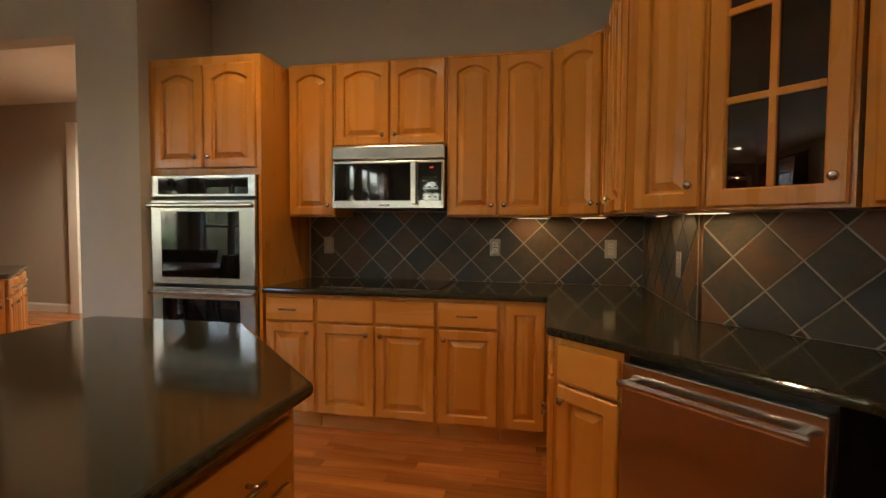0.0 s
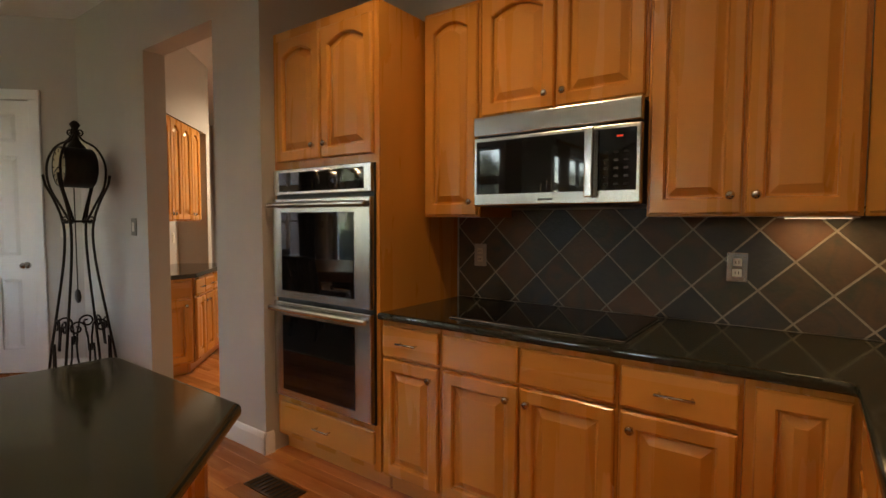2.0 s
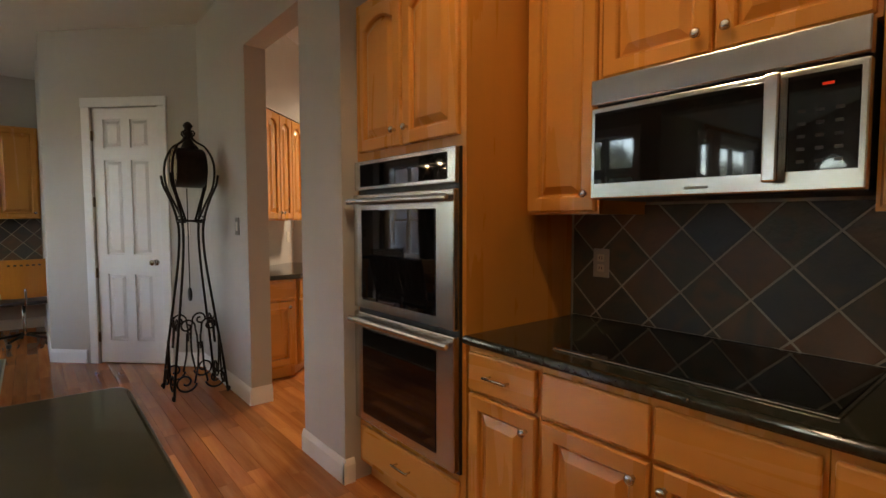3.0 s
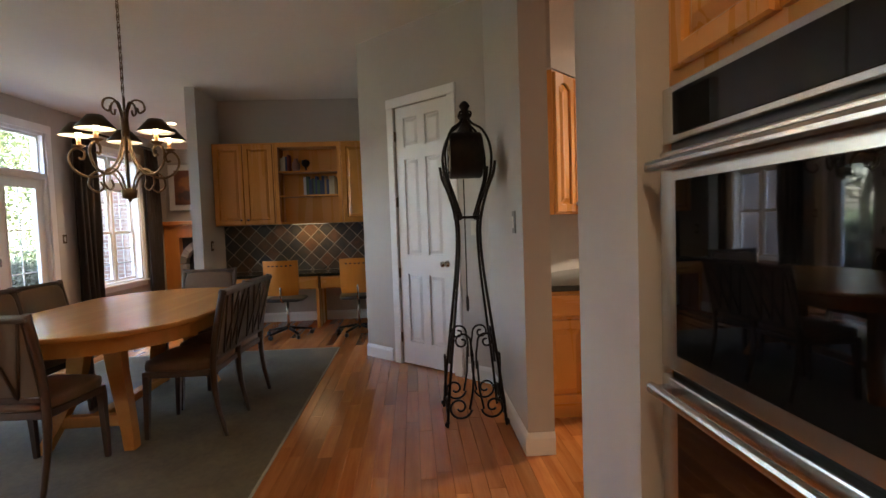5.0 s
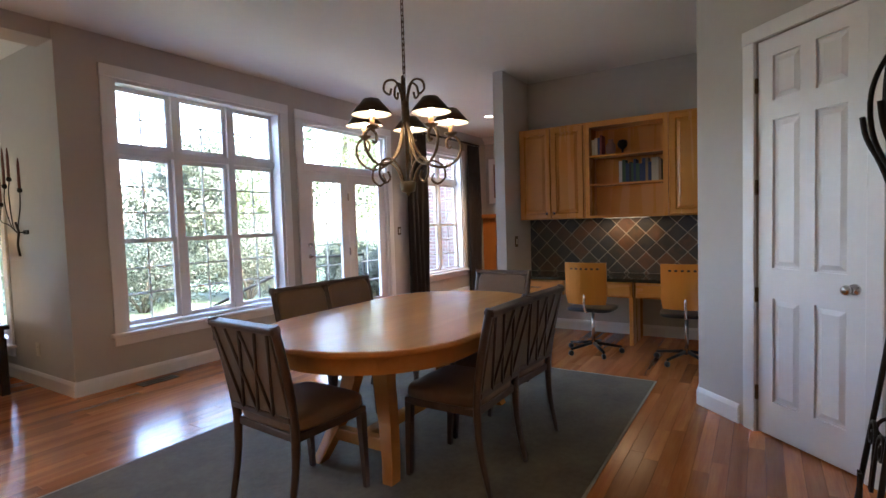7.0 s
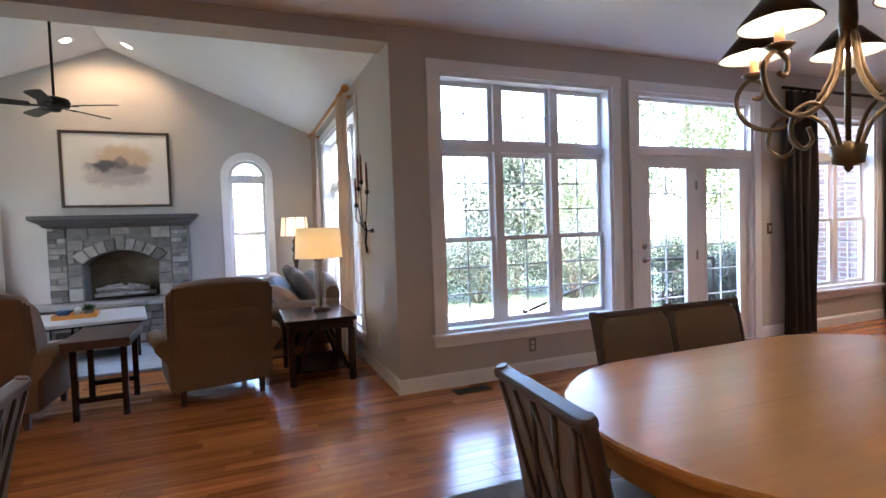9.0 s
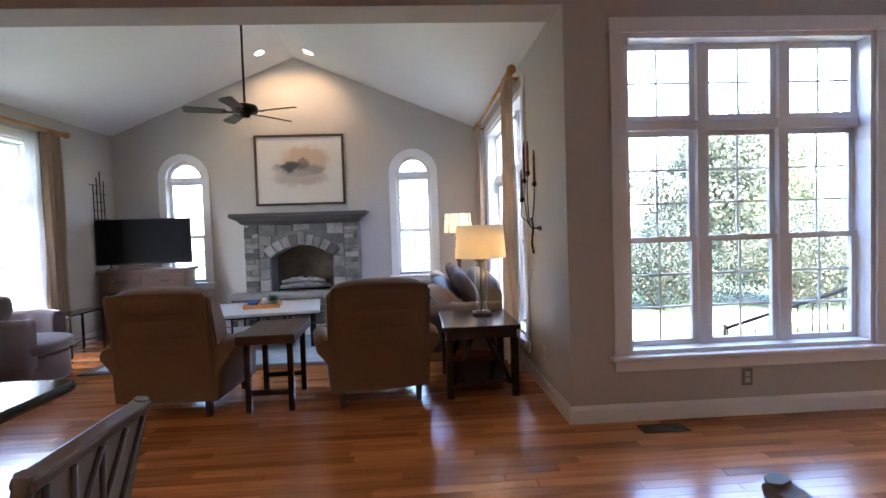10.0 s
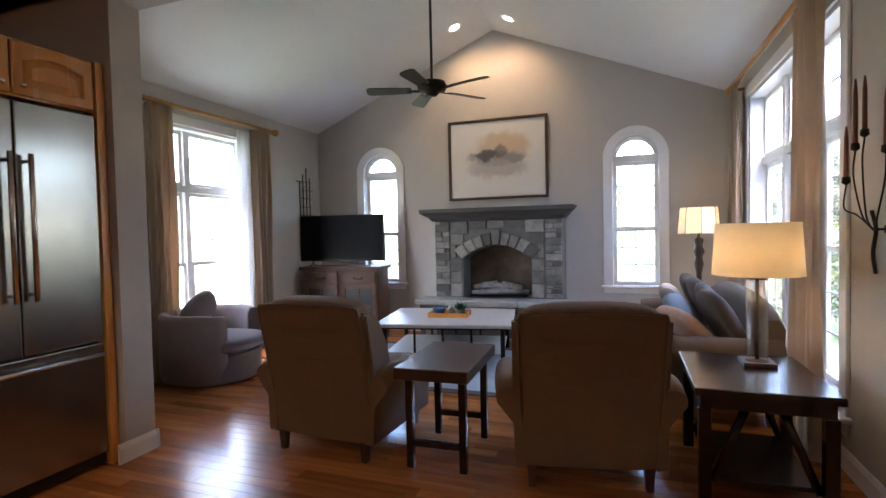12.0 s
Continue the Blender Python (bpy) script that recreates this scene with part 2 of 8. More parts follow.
def wood(name, light, dark, rough=0.35, along=2, ring=9.0, contrast=0.5, coat=0.0, object_random=0.06, island=False):
    """Grain that runs along one axis of the object."""
    mt = bpy.data.materials.new(name)
    mt.use_nodes = True
    nt = mt.node_tree
    n, link = nt.nodes, nt.links.new
    b = n["Principled BSDF"]
    tex, mp = n.new("ShaderNodeTexCoord"), n.new("ShaderNodeMapping")
    chance = n.new("ShaderNodeNewGeometry").outputs["Random Per Island"] if island else n.new("ShaderNodeObjectInfo").outputs["Random"]
    s = [ring, ring, ring]
    s[along] = ring * 0.07
    mp.inputs["Scale"].default_value = s
    link(tex.outputs["Object"], mp.inputs["Vector"])
    off = n.new("ShaderNodeVectorMath")
    off.operation = "MULTIPLY_ADD"
    off.inputs[1].default_value, off.inputs[2].default_value = (1, 1, 1), (0, 0, 0)
    rnd = n.new("ShaderNodeMath")
    rnd.operation = "MULTIPLY"
    rnd.inputs[1].default_value = 37.0
    link(chance, rnd.inputs[0])
    link(mp.outputs["Vector"], off.inputs[0])
    link(rnd.outputs[0], off.inputs[2])
    big, fine = n.new("ShaderNodeTexNoise"), n.new("ShaderNodeTexNoise")
    big.inputs["Scale"].default_value, big.inputs["Detail"].default_value, big.inputs["Distortion"].default_value = 1.0, 4, 0.6
    fine.inputs["Scale"].default_value, fine.inputs["Detail"].default_value = 9.0, 3
    link(off.outputs["Vector"], big.inputs["Vector"])
    link(off.outputs["Vector"], fine.inputs["Vector"])
    mix = n.new("ShaderNodeMath")
    mix.operation = "MULTIPLY_ADD"
    mix.inputs[1].default_value = 0.3
    link(fine.outputs["Fac"], mix.inputs[0])
    link(big.outputs["Fac"], mix.inputs[2])
    mr = n.new("ShaderNodeMapRange")
    mr.inputs["From Min"].default_value, mr.inputs["From Max"].default_value = 0.65 - 0.35 / (contrast + 0.5), 0.65 + 0.35 / (contrast + 0.5)
    link(mix.outputs[0], mr.inputs["Value"])
    ramp = n.new("ShaderNodeMix")
    ramp.data_type = "RGBA"
    ramp.inputs["A"].default_value, ramp.inputs["B"].default_value = (*dark, 1), (*light, 1)
    link(mr.outputs["Result"], ramp.inputs["Factor"])
    r2 = n.new("ShaderNodeMapRange")
    r2.inputs["To Min"].default_value, r2.inputs["To Max"].default_value = 1 - object_random, 1 + object_random
    link(chance, r2.inputs["Value"])
    sc = n.new("ShaderNodeVectorMath")
    sc.operation = "SCALE"
    link(ramp.outputs["Result"], sc.inputs[0])
    link(r2.outputs["Result"], sc.inputs["Scale"])
    link(sc.outputs["Vector"], b.inputs["Base Color"])
    rr = n.new("ShaderNodeMapRange")
    rr.inputs["To Min"].default_value, rr.inputs["To Max"].default_value = rough * 0.8, rough * 1.25
    link(big.outputs["Fac"], rr.inputs["Value"])
    link(rr.outputs["Result"], b.inputs["Roughness"])
    bp = n.new("ShaderNodeBump")
    bp.inputs["Strength"].default_value, bp.inputs["Distance"].default_value = 0.12, 0.002
    link(fine.outputs["Fac"], bp.inputs["Height"])
    link(bp.outputs["Normal"], b.inputs["Normal"])
    b.inputs["Coat Weight"].default_value, b.inputs["Coat Roughness"].default_value = coat, 0.12
    return mt


WALL = material("wall paint", (0.50, 0.465, 0.425), 0.75, vary=0.03, scale=1.5, bump=0.15, bump_scale=220)
CEIL = material("ceiling paint", (0.74, 0.73, 0.71), 0.85, vary=0.03, scale=1.2, bump=0.2, bump_scale=160)
TRIM = material("white trim paint", (0.80, 0.79, 0.78), 0.35, vary=0.03, scale=3, bump=0.03)
MAPLE = wood("honey maple", (0.69, 0.300, 0.064), (0.58, 0.235, 0.046), 0.27, 2, 6, 0.15, 0.25)
MAPLE_X = wood("honey maple cross grain", (0.69, 0.300, 0.064), (0.58, 0.235, 0.046), 0.27, 0, 6, 0.15, 0.25)
MAPLE_Y = wood("honey maple long grain", (0.69, 0.300, 0.064), (0.58, 0.235, 0.046), 0.27, 1, 6, 0.15, 0.25)
OAK = wood("red oak plank", (0.53, 0.205, 0.062), (0.31, 0.088, 0.022), 0.23, 0, 14, 0.9, 0.15, 0.30)
OAK_ALL = wood("red oak planks", (0.53, 0.205, 0.062), (0.31, 0.088, 0.022), 0.23, 0, 14, 0.9, 0.15, 0.30, True)
WALNUT = wood("dark stained wood", (0.075, 0.034, 0.019), (0.035, 0.015, 0.008), 0.46, 0, 12, 0.6, 0.05)
CHAIRWOOD = wood("brown grey stained wood", (0.095, 0.062, 0.042), (0.05, 0.030, 0.020), 0.42, 2, 14, 0.6, 0.0)
TABLEWOOD = wood("golden table veneer", (0.62, 0.29, 0.08), (0.47, 0.19, 0.05), 0.24, 0, 7, 0.4, 0.0)
TABLEWOOD.node_tree.nodes["Principled BSDF"].inputs["Specular IOR Level"].default_value = 0.22
GRANITE = material("dark green granite", (0.022, 0.023, 0.016), 0.10, vary=0.5, scale=60, rough_vary=0.2, Coat_Weight=0.1)
STEEL = material("brushed steel", (0.55, 0.54, 0.525), 0.24, 1.0, vary=0.02, scale=3, stretch=(0.2, 0.2, 12), bump=0.002, bump_scale=30, rough_vary=0.02, Anisotropic=0.3)
FRIDGE_STEEL = material("dark brushed steel", (0.36, 0.345, 0.32), 0.22, 1.0, vary=0.03, scale=3, stretch=(0.2, 0.2, 8), rough_vary=0.03, Anisotropic=0.2)
CHROME = material("polished metal", (0.62, 0.61, 0.6), 0.18, 1.0, vary=0.05)
BLACKGLASS = material("black oven glass", (0.004, 0.004, 0.0045), 0.03, vary=0.1, rough_vary=0.03)
IRON = material("wrought iron", (0.022, 0.016, 0.012), 0.5, 0.7, vary=0.3, scale=30, bump=0.25, bump_scale=60)
BRONZE = material("aged bronze iron", (0.13, 0.085, 0.045), 0.42, 0.8, vary=0.3, scale=30, bump=0.2, bump_scale=60)
BLACK = material("black plastic", (0.012, 0.012, 0.013), 0.35, vary=0.1)
GLASS = clear_glass("window glass")
TANVINYL = material("tan leather", (0.16, 0.095, 0.055), 0.45, vary=0.12, scale=5, bump=0.25, bump_scale=180)
ESPRESSO = wood("espresso stained wood", (0.026, 0.012, 0.007), (0.012, 0.005, 0.003), 0.20, 0, 12, 0.5, 0.0)
SUEDE = material("brown suede upholstery", (0.178, 0.104, 0.055), 0.95, vary=0.12, scale=4, bump=0.5, bump_scale=260, Sheen_Weight=0.15)
GREYVELVET = material("grey lilac velvet", (0.17, 0.125, 0.12), 0.9, vary=0.15, scale=5, bump=0.3, bump_scale=240, Sheen_Weight=0.3)
RUG = material("grey green woven rug", (0.128, 0.108, 0.070), 0.95, vary=0.35, scale=3.5, bump=0.8, bump_scale=300)


def slate(name):
    """Slate tiles: each its own shade of green, grey, blue or rust, clouded."""
    mt = bpy.data.materials.new(name)
    mt.use_nodes = True
    nt = mt.node_tree
    n, link = nt.nodes, nt.links.new
    b = n["Principled BSDF"]
    info, tex, nz, nf = n.new("ShaderNodeObjectInfo"), n.new("ShaderNodeTexCoord"), n.new("ShaderNodeTexNoise"), n.new("ShaderNodeTexNoise")
    off = n.new("ShaderNodeVectorMath")
    off.operation = "MULTIPLY_ADD"
    off.inputs[1].default_value = (53, 31, 17)
    link(info.outputs["Random"], off.inputs[0])
    link(tex.outputs["Object"], off.inputs[2])
    nz.inputs["Scale"].default_value, nz.inputs["Detail"].default_value, nz.inputs["Distortion"].default_value = 7, 6, 1.2
    nf.inputs["Scale"].default_value, nf.inputs["Detail"].default_value = 60, 4
    link(off.outputs["Vector"], nz.inputs["Vector"])
    link(off.outputs["Vector"], nf.inputs["Vector"])
    mx = n.new("ShaderNodeMath")
    mx.operation = "MULTIPLY_ADD"
    mx.inputs[1].default_value = 0.72
    link(nz.outputs["Fac"], mx.inputs[0])
    sub = n.new("ShaderNodeMath")
    sub.operation = "SUBTRACT"
    sub.inputs[1].default_value = 0.36
    link(info.outputs["Random"], sub.inputs[0])
    link(sub.outputs[0], mx.inputs[2])
    ramp = n.new("ShaderNodeValToRGB")
    cols = ((0.0, (0.030, 0.034, 0.044)), (0.22, (0.048, 0.048, 0.044)), (0.42, (0.090, 0.062, 0.041)), (0.58, (0.046, 0.051, 0.040)), (0.76, (0.100, 0.064, 0.039)), (1.0, (0.165, 0.080, 0.040)))
    ramp.color_ramp.elements[0].position, ramp.color_ramp.elements[0].color = 0.0, (*cols[0][1], 1)
    ramp.color_ramp.elements[1].position, ramp.color_ramp.elements[1].color = 1.0, (*cols[-1][1], 1)
    for p, c in cols[1:-1]:
        e = ramp.color_ramp.elements.new(p)
        e.color = (*c, 1)
    link(mx.outputs[0], ramp.inputs["Fac"])
    link(ramp.outputs["Color"], b.inputs["Base Color"])
    b.inputs["Roughness"].default_value = 0.5
    bp = n.new("ShaderNodeBump")
    bp.inputs["Strength"].default_value, bp.inputs["Distance"].default_value = 0.5, 0.004
    add_ = n.new("ShaderNodeMath")
    add_.operation = "ADD"
    link(nz.outputs["Fac"], add_.inputs[0])
    link(nf.outputs["Fac"], add_.inputs[1])
    link(add_.outputs[0], bp.inputs["Height"])
    link(bp.outputs["Normal"], b.inputs["Normal"])
    return mt


SLATE = slate("slate tile")
GROUT = material("pale grout", (0.37, 0.33, 0.27), 0.9, vary=0.15, scale=30, bump=0.3)

# ---- large structure ----
CH = 3.05  # flat ceiling
GY = -7.15  # fireplace wall
GX0, GX1 = -4.22, 1.37  # great room side walls
BEAM = 2.91


def wall_x(name, y0, y1, x0, x1, z0, z1, holes=(), mat=None, label="painted greige wall"):
    """A wall along x with rectangular openings (x0, x1, z0, z1)."""
    bm = bm_new()
    xs = sorted({x0, x1, *(h[0] for h in holes), *(h[1] for h in holes)})
    for a, b in zip(xs, xs[1:]):
        cuts = sorted((h[2], h[3]) for h in holes if h[0] <= a + 1e-6 and h[1] >= b - 1e-6)
        z = z0
        for lo, hi in cuts:
            if lo > z + 1e-4:
                box(bm, a, b, y0, y1, z, lo)
            z = hi
        if z < z1 - 1e-4:
            box(bm, a, b, y0, y1, z, z1)
    bmesh.ops.remove_doubles(bm, verts=bm.verts, dist=1e-4)
    return structure(name, bm, mat or WALL, label, "wall")


def wall_y(name, x0, x1, y0, y1, z0, z1, holes=(), label="painted greige wall"):
    """A wall along y with rectangular openings (y0, y1, z0, z1)."""
    bm = bm_new()
    ys = sorted({y0, y1, *(h[0] for h in holes), *(h[1] for h in holes)})
    for a, b in zip(ys, ys[1:]):
        cuts = sorted((h[2], h[3]) for h in holes if h[0] <= a + 1e-6 and h[1] >= b - 1e-6)
        z = z0
        for lo, hi in cuts:
            if lo > z + 1e-4:
                box(bm, x0, x1, a, b, z, lo)
            z = hi
        if z < z1 - 1e-4:
            box(bm, x0, x1, a, b, z, z1)
    bmesh.ops.remove_doubles(bm, verts=bm.verts, dist=1e-4)
    return structure(name, bm, WALL, label, "wall")


def wall_line(name, a, b, z0, z1, thick, label="painted greige wall"):
    """A wall from a to b, thickness on its left side."""
    a, b = Vector(a), Vector(b)
    d = (b - a).normalized()
    n = Vector((-d.y, d.x)) * thick
    bm = prism(bm_new(), [a, b, b + n, a + n], z0, z1)
    return structure(name, bm, WALL, label, "wall")


# window and door openings
DW = (-6.46, -4.64, 0.47, 2.70)  # dining triple window
FD = (-8.44, -6.78, 0.0, 2.68)  # french doors with transom
FW = (-10.7, -9.40, 0.47, 2.6)  # far room window
RW = (-6.30, -3.98, 0.32, 2.70)  # great room, side toward the yard (along y)
LW = (-5.55, -4.25, 0.32, 2.60)  # great room, other side (along y)
ARCH_A = (-3.43, -2.90, 0.70)  # arched windows beside the fireplace
ARCH_B = (0.06, 0.59, 0.70)

structure("subfloor", prism(bm_new(), [(-12.2, -2.85), (-4.37, -2.85), (-4.37, -7.33), (1.55, -7.33), (1.55, 7.4), (-12.2, 7.4)], -0.25, -0.022), WALNUT, "dark subfloor under the boards", "floor")
wall_x("wall_dining", -2.85, -2.66, -11.9, GX0, 0, CH, [DW, FD, FW])
wall_x("wall_beam", -2.97, -2.68, GX0, -0.05, BEAM, CH)
wall_x("wall_column", -2.97, -2.76, -0.05, GX1, 0, CH)
wall_y("wall_great_yard", GX0 - 0.18, GX0, GY, -2.85, 0, CH, [RW])
wall_y("wall_great_side", GX1, GX1 + 0.18, GY, -2.76, 0, CH, [LW])
# kitchen
wall_x("wall_cooktop", 3.58, 3.72, -2.60, 0.78, 0, CH)
wall_y("wall_corner", 0.64, 0.78, 2.32, 3.58, 0, CH)
wall_line("wall_sink", (1.40, 1.56), (0.64, 2.32), 0, CH, -0.14)
wall_y("wall_kitchen_side", 1.40, 1.54, -2.76, 1.56, 0, CH)
# hall opening and pier
wall_x("wall_hall", 2.83, 2.98, -5.25, -2.60, 0, CH, [(-4.0, -3.08, 0, 2.55)])
wall_y("wall_pier", -2.75, -2.60, 2.98, 3.72, 0, CH)
bm = bm_new()
slant = pose(-6.33, 1.75, 0, 0, 0, 45)
box(bm, 0, 0.497, 0, 0.14, 0, CH, slant)
box(bm, 1.15, 1.5274, 0, 0.14, 0, CH, slant)
box(bm, 0.497, 1.15, 0.0, 0.14, 2.355, CH, slant)
box(bm, 0.497, 1.15, 0.06, 0.14, 0, 2.355, slant)
structure("wall_pantry_door", bm, WALL, "slanted painted wall", "wall")
wall_x("wall_niche_side", 1.75, 1.89, -8.40, -6.33, 0, CH)
wall_y("wall_niche_back", -8.54, -8.40, -0.47, 1.89, 0, CH)
wall_x("wall_stub", -0.47, -0.35, -8.40, -7.67, 0, CH)
# far room
wall_y("wall_far_room", -11.9, -11.7, -2.66, 1.89, 0, CH)
wall_x("wall_far_side", 1.75, 1.89, -11.7, -8.54, 0, CH)
structure("ceiling", prism(bm_new(), [(-12, -2.85), (-0.05, -2.85), (-0.05, -2.8), (1.54, -2.8), (1.54, 1.6), (0.78, 3.72), (-2.75, 3.72), (-2.75, 7.2), (-12, 7.2)], CH, CH + 0.12), CEIL, "flat white ceiling", "ceiling")
# hall beyond
wall_x("wall_hall_end", 6.1, 6.25, -9.0, -2.6, 0, CH)
wall_y("wall_hall_side", -2.75, -2.60, 3.72, 6.1, 0, CH)
wall_y("wall_hall_far", -9.1, -8.96, 1.89, 6.25, 0, CH)

# vaulted ceiling of the great room
APX, APZ, EAVE = -1.40, 4.10, 2.96
bm = bm_new()
prof = [(GX0 - 0.18, EAVE - 0.08), (APX, APZ), (GX1 + 0.18, EAVE - 0.08)]
for (xa, za), (xb, zb) in zip(prof, prof[1:]):
    pts = [(x, y, z + o) for o in (0, 0.15) for x, y, z in ((xa, GY - 0.2, za), (xb, GY - 0.2, zb), (xb, -2.80, zb), (xa, -2.80, za))]
    vs = [bm.verts.new(p) for p in pts]
    for f in ((0, 1, 2, 3), (7, 6, 5, 4), (0, 4, 5, 1), (1, 5, 6, 2), (2, 6, 7, 3), (3, 7, 4, 0)):
        bm.faces.new([vs[i] for i in f])
structure("ceiling_vault", bm, CEIL, "white vaulted ceiling", "ceiling")


def gable(name, y0, y1, zlow):
    bm = bm_new()
    pts = [(GX0 - 0.1, zlow), (GX1 + 0.1, zlow), (GX1 + 0.1, EAVE), (APX, APZ + 0.06), (GX0 - 0.1, EAVE)]
    a = [bm.verts.new((x, y0, z)) for x, z in pts]
    b = [bm.verts.new((x, y1, z)) for x, z in pts]
    bm.faces.new(a[::-1])
    bm.faces.new(b)
    for i in range(5):
        bm.faces.new((a[i], a[(i + 1) % 5], b[(i + 1) % 5], b[i]))
    return structure(name, bm, WALL, "painted gable wall", "wall")


gable("wall_gable_inner", -2.95, -2.72, CH)


def arched_wall():
    """The fireplace wall with two round-headed openings, up to the gable."""
    bm = bm_new()
    y0, y1 = GY - 0.18, GY
    holes = sorted([ARCH_A, ARCH_B])
    top = 2.55

    def column(x0, x1, z0, z1):
        box(bm, x0, x1, y0, y1, z0, z1)

    xs = [GX0 - 0.18]
    for h in holes:
        column(xs[-1], h[0], 0, EAVE - 0.0)
        r = (h[1] - h[0]) / 2
        cx = (h[0] + h[1]) / 2
        column(h[0], h[1], 0, h[2])
        n = 14
        spring = top - r
        for i in range(n):
            a0, a1 = math.pi * (1 - i / n), math.pi * (1 - (i + 1) / n)
            p = [(cx + r * math.cos(a0), spring + r * math.sin(a0)), (cx + r * math.cos(a1), spring + r * math.sin(a1))]
            q = [(p[0][0], EAVE), (p[1][0], EAVE)]
            fr = [bm.verts.new((x, y1, z)) for x, z in (p[0], p[1], q[1], q[0])]
            bk = [bm.verts.new((x, y0, z)) for x, z in (p[0], p[1], q[1], q[0])]
            bm.faces.new(fr)
            bm.faces.new(bk[::-1])
            bm.faces.new((fr[0], bk[0], bk[1], fr[1]))
        xs.append(h[1])
    column(xs[-1], GX1 + 0.18, 0, EAVE)
    bmesh.ops.remove_doubles(bm, verts=bm.verts, dist=1e-4)
    structure("wall_fireplace", bm, WALL, "painted greige fireplace wall", "wall")


arched_wall()
gable("wall_gable_fireplace", GY - 0.18, GY, EAVE)


# ---- windows, doors and trim ----
def bars(bm, x0, x1, z0, z1, cols, rows, y0=-0.006, y1=0.006, r=0.007):
    """Thin muntin bars that split a pane into cols by rows."""
    for i in range(1, cols):
        x = x0 + (x1 - x0) * i / cols
        box(bm, x - r, x + r, y0, y1, z0, z1)
    for j in range(1, rows):
        z = z0 + (z1 - z0) * j / rows
        box(bm, x0, x1, y0 - 0.001, y1 + 0.001, z - r, z + r)


def ring_frame(bm, x0, x1, z0, z1, t, y0, y1):
    """Four rails round an opening."""
    box(bm, x0, x0 + t, y0, y1, z0, z1)
    box(bm, x1 - t, x1, y0, y1, z0, z1)
    box(bm, x0 + t, x1 - t, y0 + 0.001, y1 - 0.001, z0, z0 + t)
    box(bm, x0 + t, x1 - t, y0 + 0.001, y1 - 0.001, z1 - t, z1)


def pane(parent, x0, x1, z0, z1, y=0.0):
    ob = part("pane", box(bm_new(), x0, x1, y - 0.002, y + 0.002, z0, z1), GLASS, parent, "clear glass pane")
    ob.visible_shadow = False
    return ob


def casing(parent, w, h, t=0.105, sill=True):
    """Interior trim round an opening whose lower left corner is the origin."""
    for nm, a in (("casing", (-t, 0, -0.022, 0.0, 0 if sill else -0.0, h)), ("casing", (w, w + t, -0.022, 0.0, 0, h)), ("casing", (-t - 0.004, w + t + 0.004, -0.025, 0.0, h, h + t))):
        part(nm, rbox(bm_new(), *a, r=0.006), TRIM, parent)
    if sill:
        part("window_sill", rbox(bm_new(), -t - 0.03, w + t + 0.03, -0.06, 0.11, -0.035, 0.0, r=0.01), TRIM, parent)
        part("apron", rbox(bm_new(), -t, w + t, -0.02, 0.0, -0.115, -0.036, r=0.005), TRIM, parent)


def sash_window(name, at, turn, w, h, cols, split, transom, label, muntins=(2, 3), top_muntins=(2, 2), depth=0.185):
    """Columns of double-hung sashes under a row of transom lights. split: height of the meeting rail; transom: bottom of the lights."""
    win = thing(name, label, "window", at, turn, kind="structure")
    casing(win, w, h)
    fr = bm_new()
    ring_frame(fr, 0, w, 0, h, 0.03, 0.0, depth)
    part("window_frame", fr, TRIM, win)
    edges = cols if isinstance(cols, (list, tuple)) else [i / cols for i in range(cols + 1)]
    for i, (a, b) in enumerate(zip(edges, edges[1:])):
        x0, x1 = a * w, b * w
        if i:
            part("mullion", rbox(bm_new(), x0 - 0.035, x0 + 0.035, depth - 0.09, depth - 0.005, 0.03, h - 0.03, r=0.006), TRIM, win)
        l = x0 + (0.035 if i else 0.03)
        r = x1 - (0.035 if i < len(edges) - 2 else 0.03)
        for z0, z1, y, mun in ((0.03, split + 0.02, depth - 0.07, muntins), (split - 0.02, transom - 0.035, depth - 0.045, muntins), (transom + 0.035, h - 0.03, depth - 0.06, top_muntins)):
            if z1 - z0 < 0.1:
                continue
            sash = bm_new()
            ring_frame(sash, l, r, z0, z1, 0.04, y, y + 0.035)
            s = part("sash", sash, TRIM, win)
            pane(s, l + 0.04, r - 0.04, z0 + 0.04, z1 - 0.04, y + 0.018)
            grid = bm_new()
            bars(grid, l + 0.04, r - 0.04, z0 + 0.04, z1 - 0.04, *mun, y0=y + 0.022, y1=y + 0.03)
            part("muntin", grid, TRIM, s)
        if h - transom > 0.15:
            part("transom_rail", rbox(bm_new(), l - 0.004, r + 0.004, depth - 0.088, depth - 0.008, transom - 0.036, transom + 0.036, r=0.006), TRIM, win)
        part("sash_lock", rbox(bm_new(), (l + r) / 2 - 0.03, (l + r) / 2 + 0.03, depth - 0.088, depth - 0.07, split + 0.018, split + 0.03, r=0.004), TRIM, win)
    return win


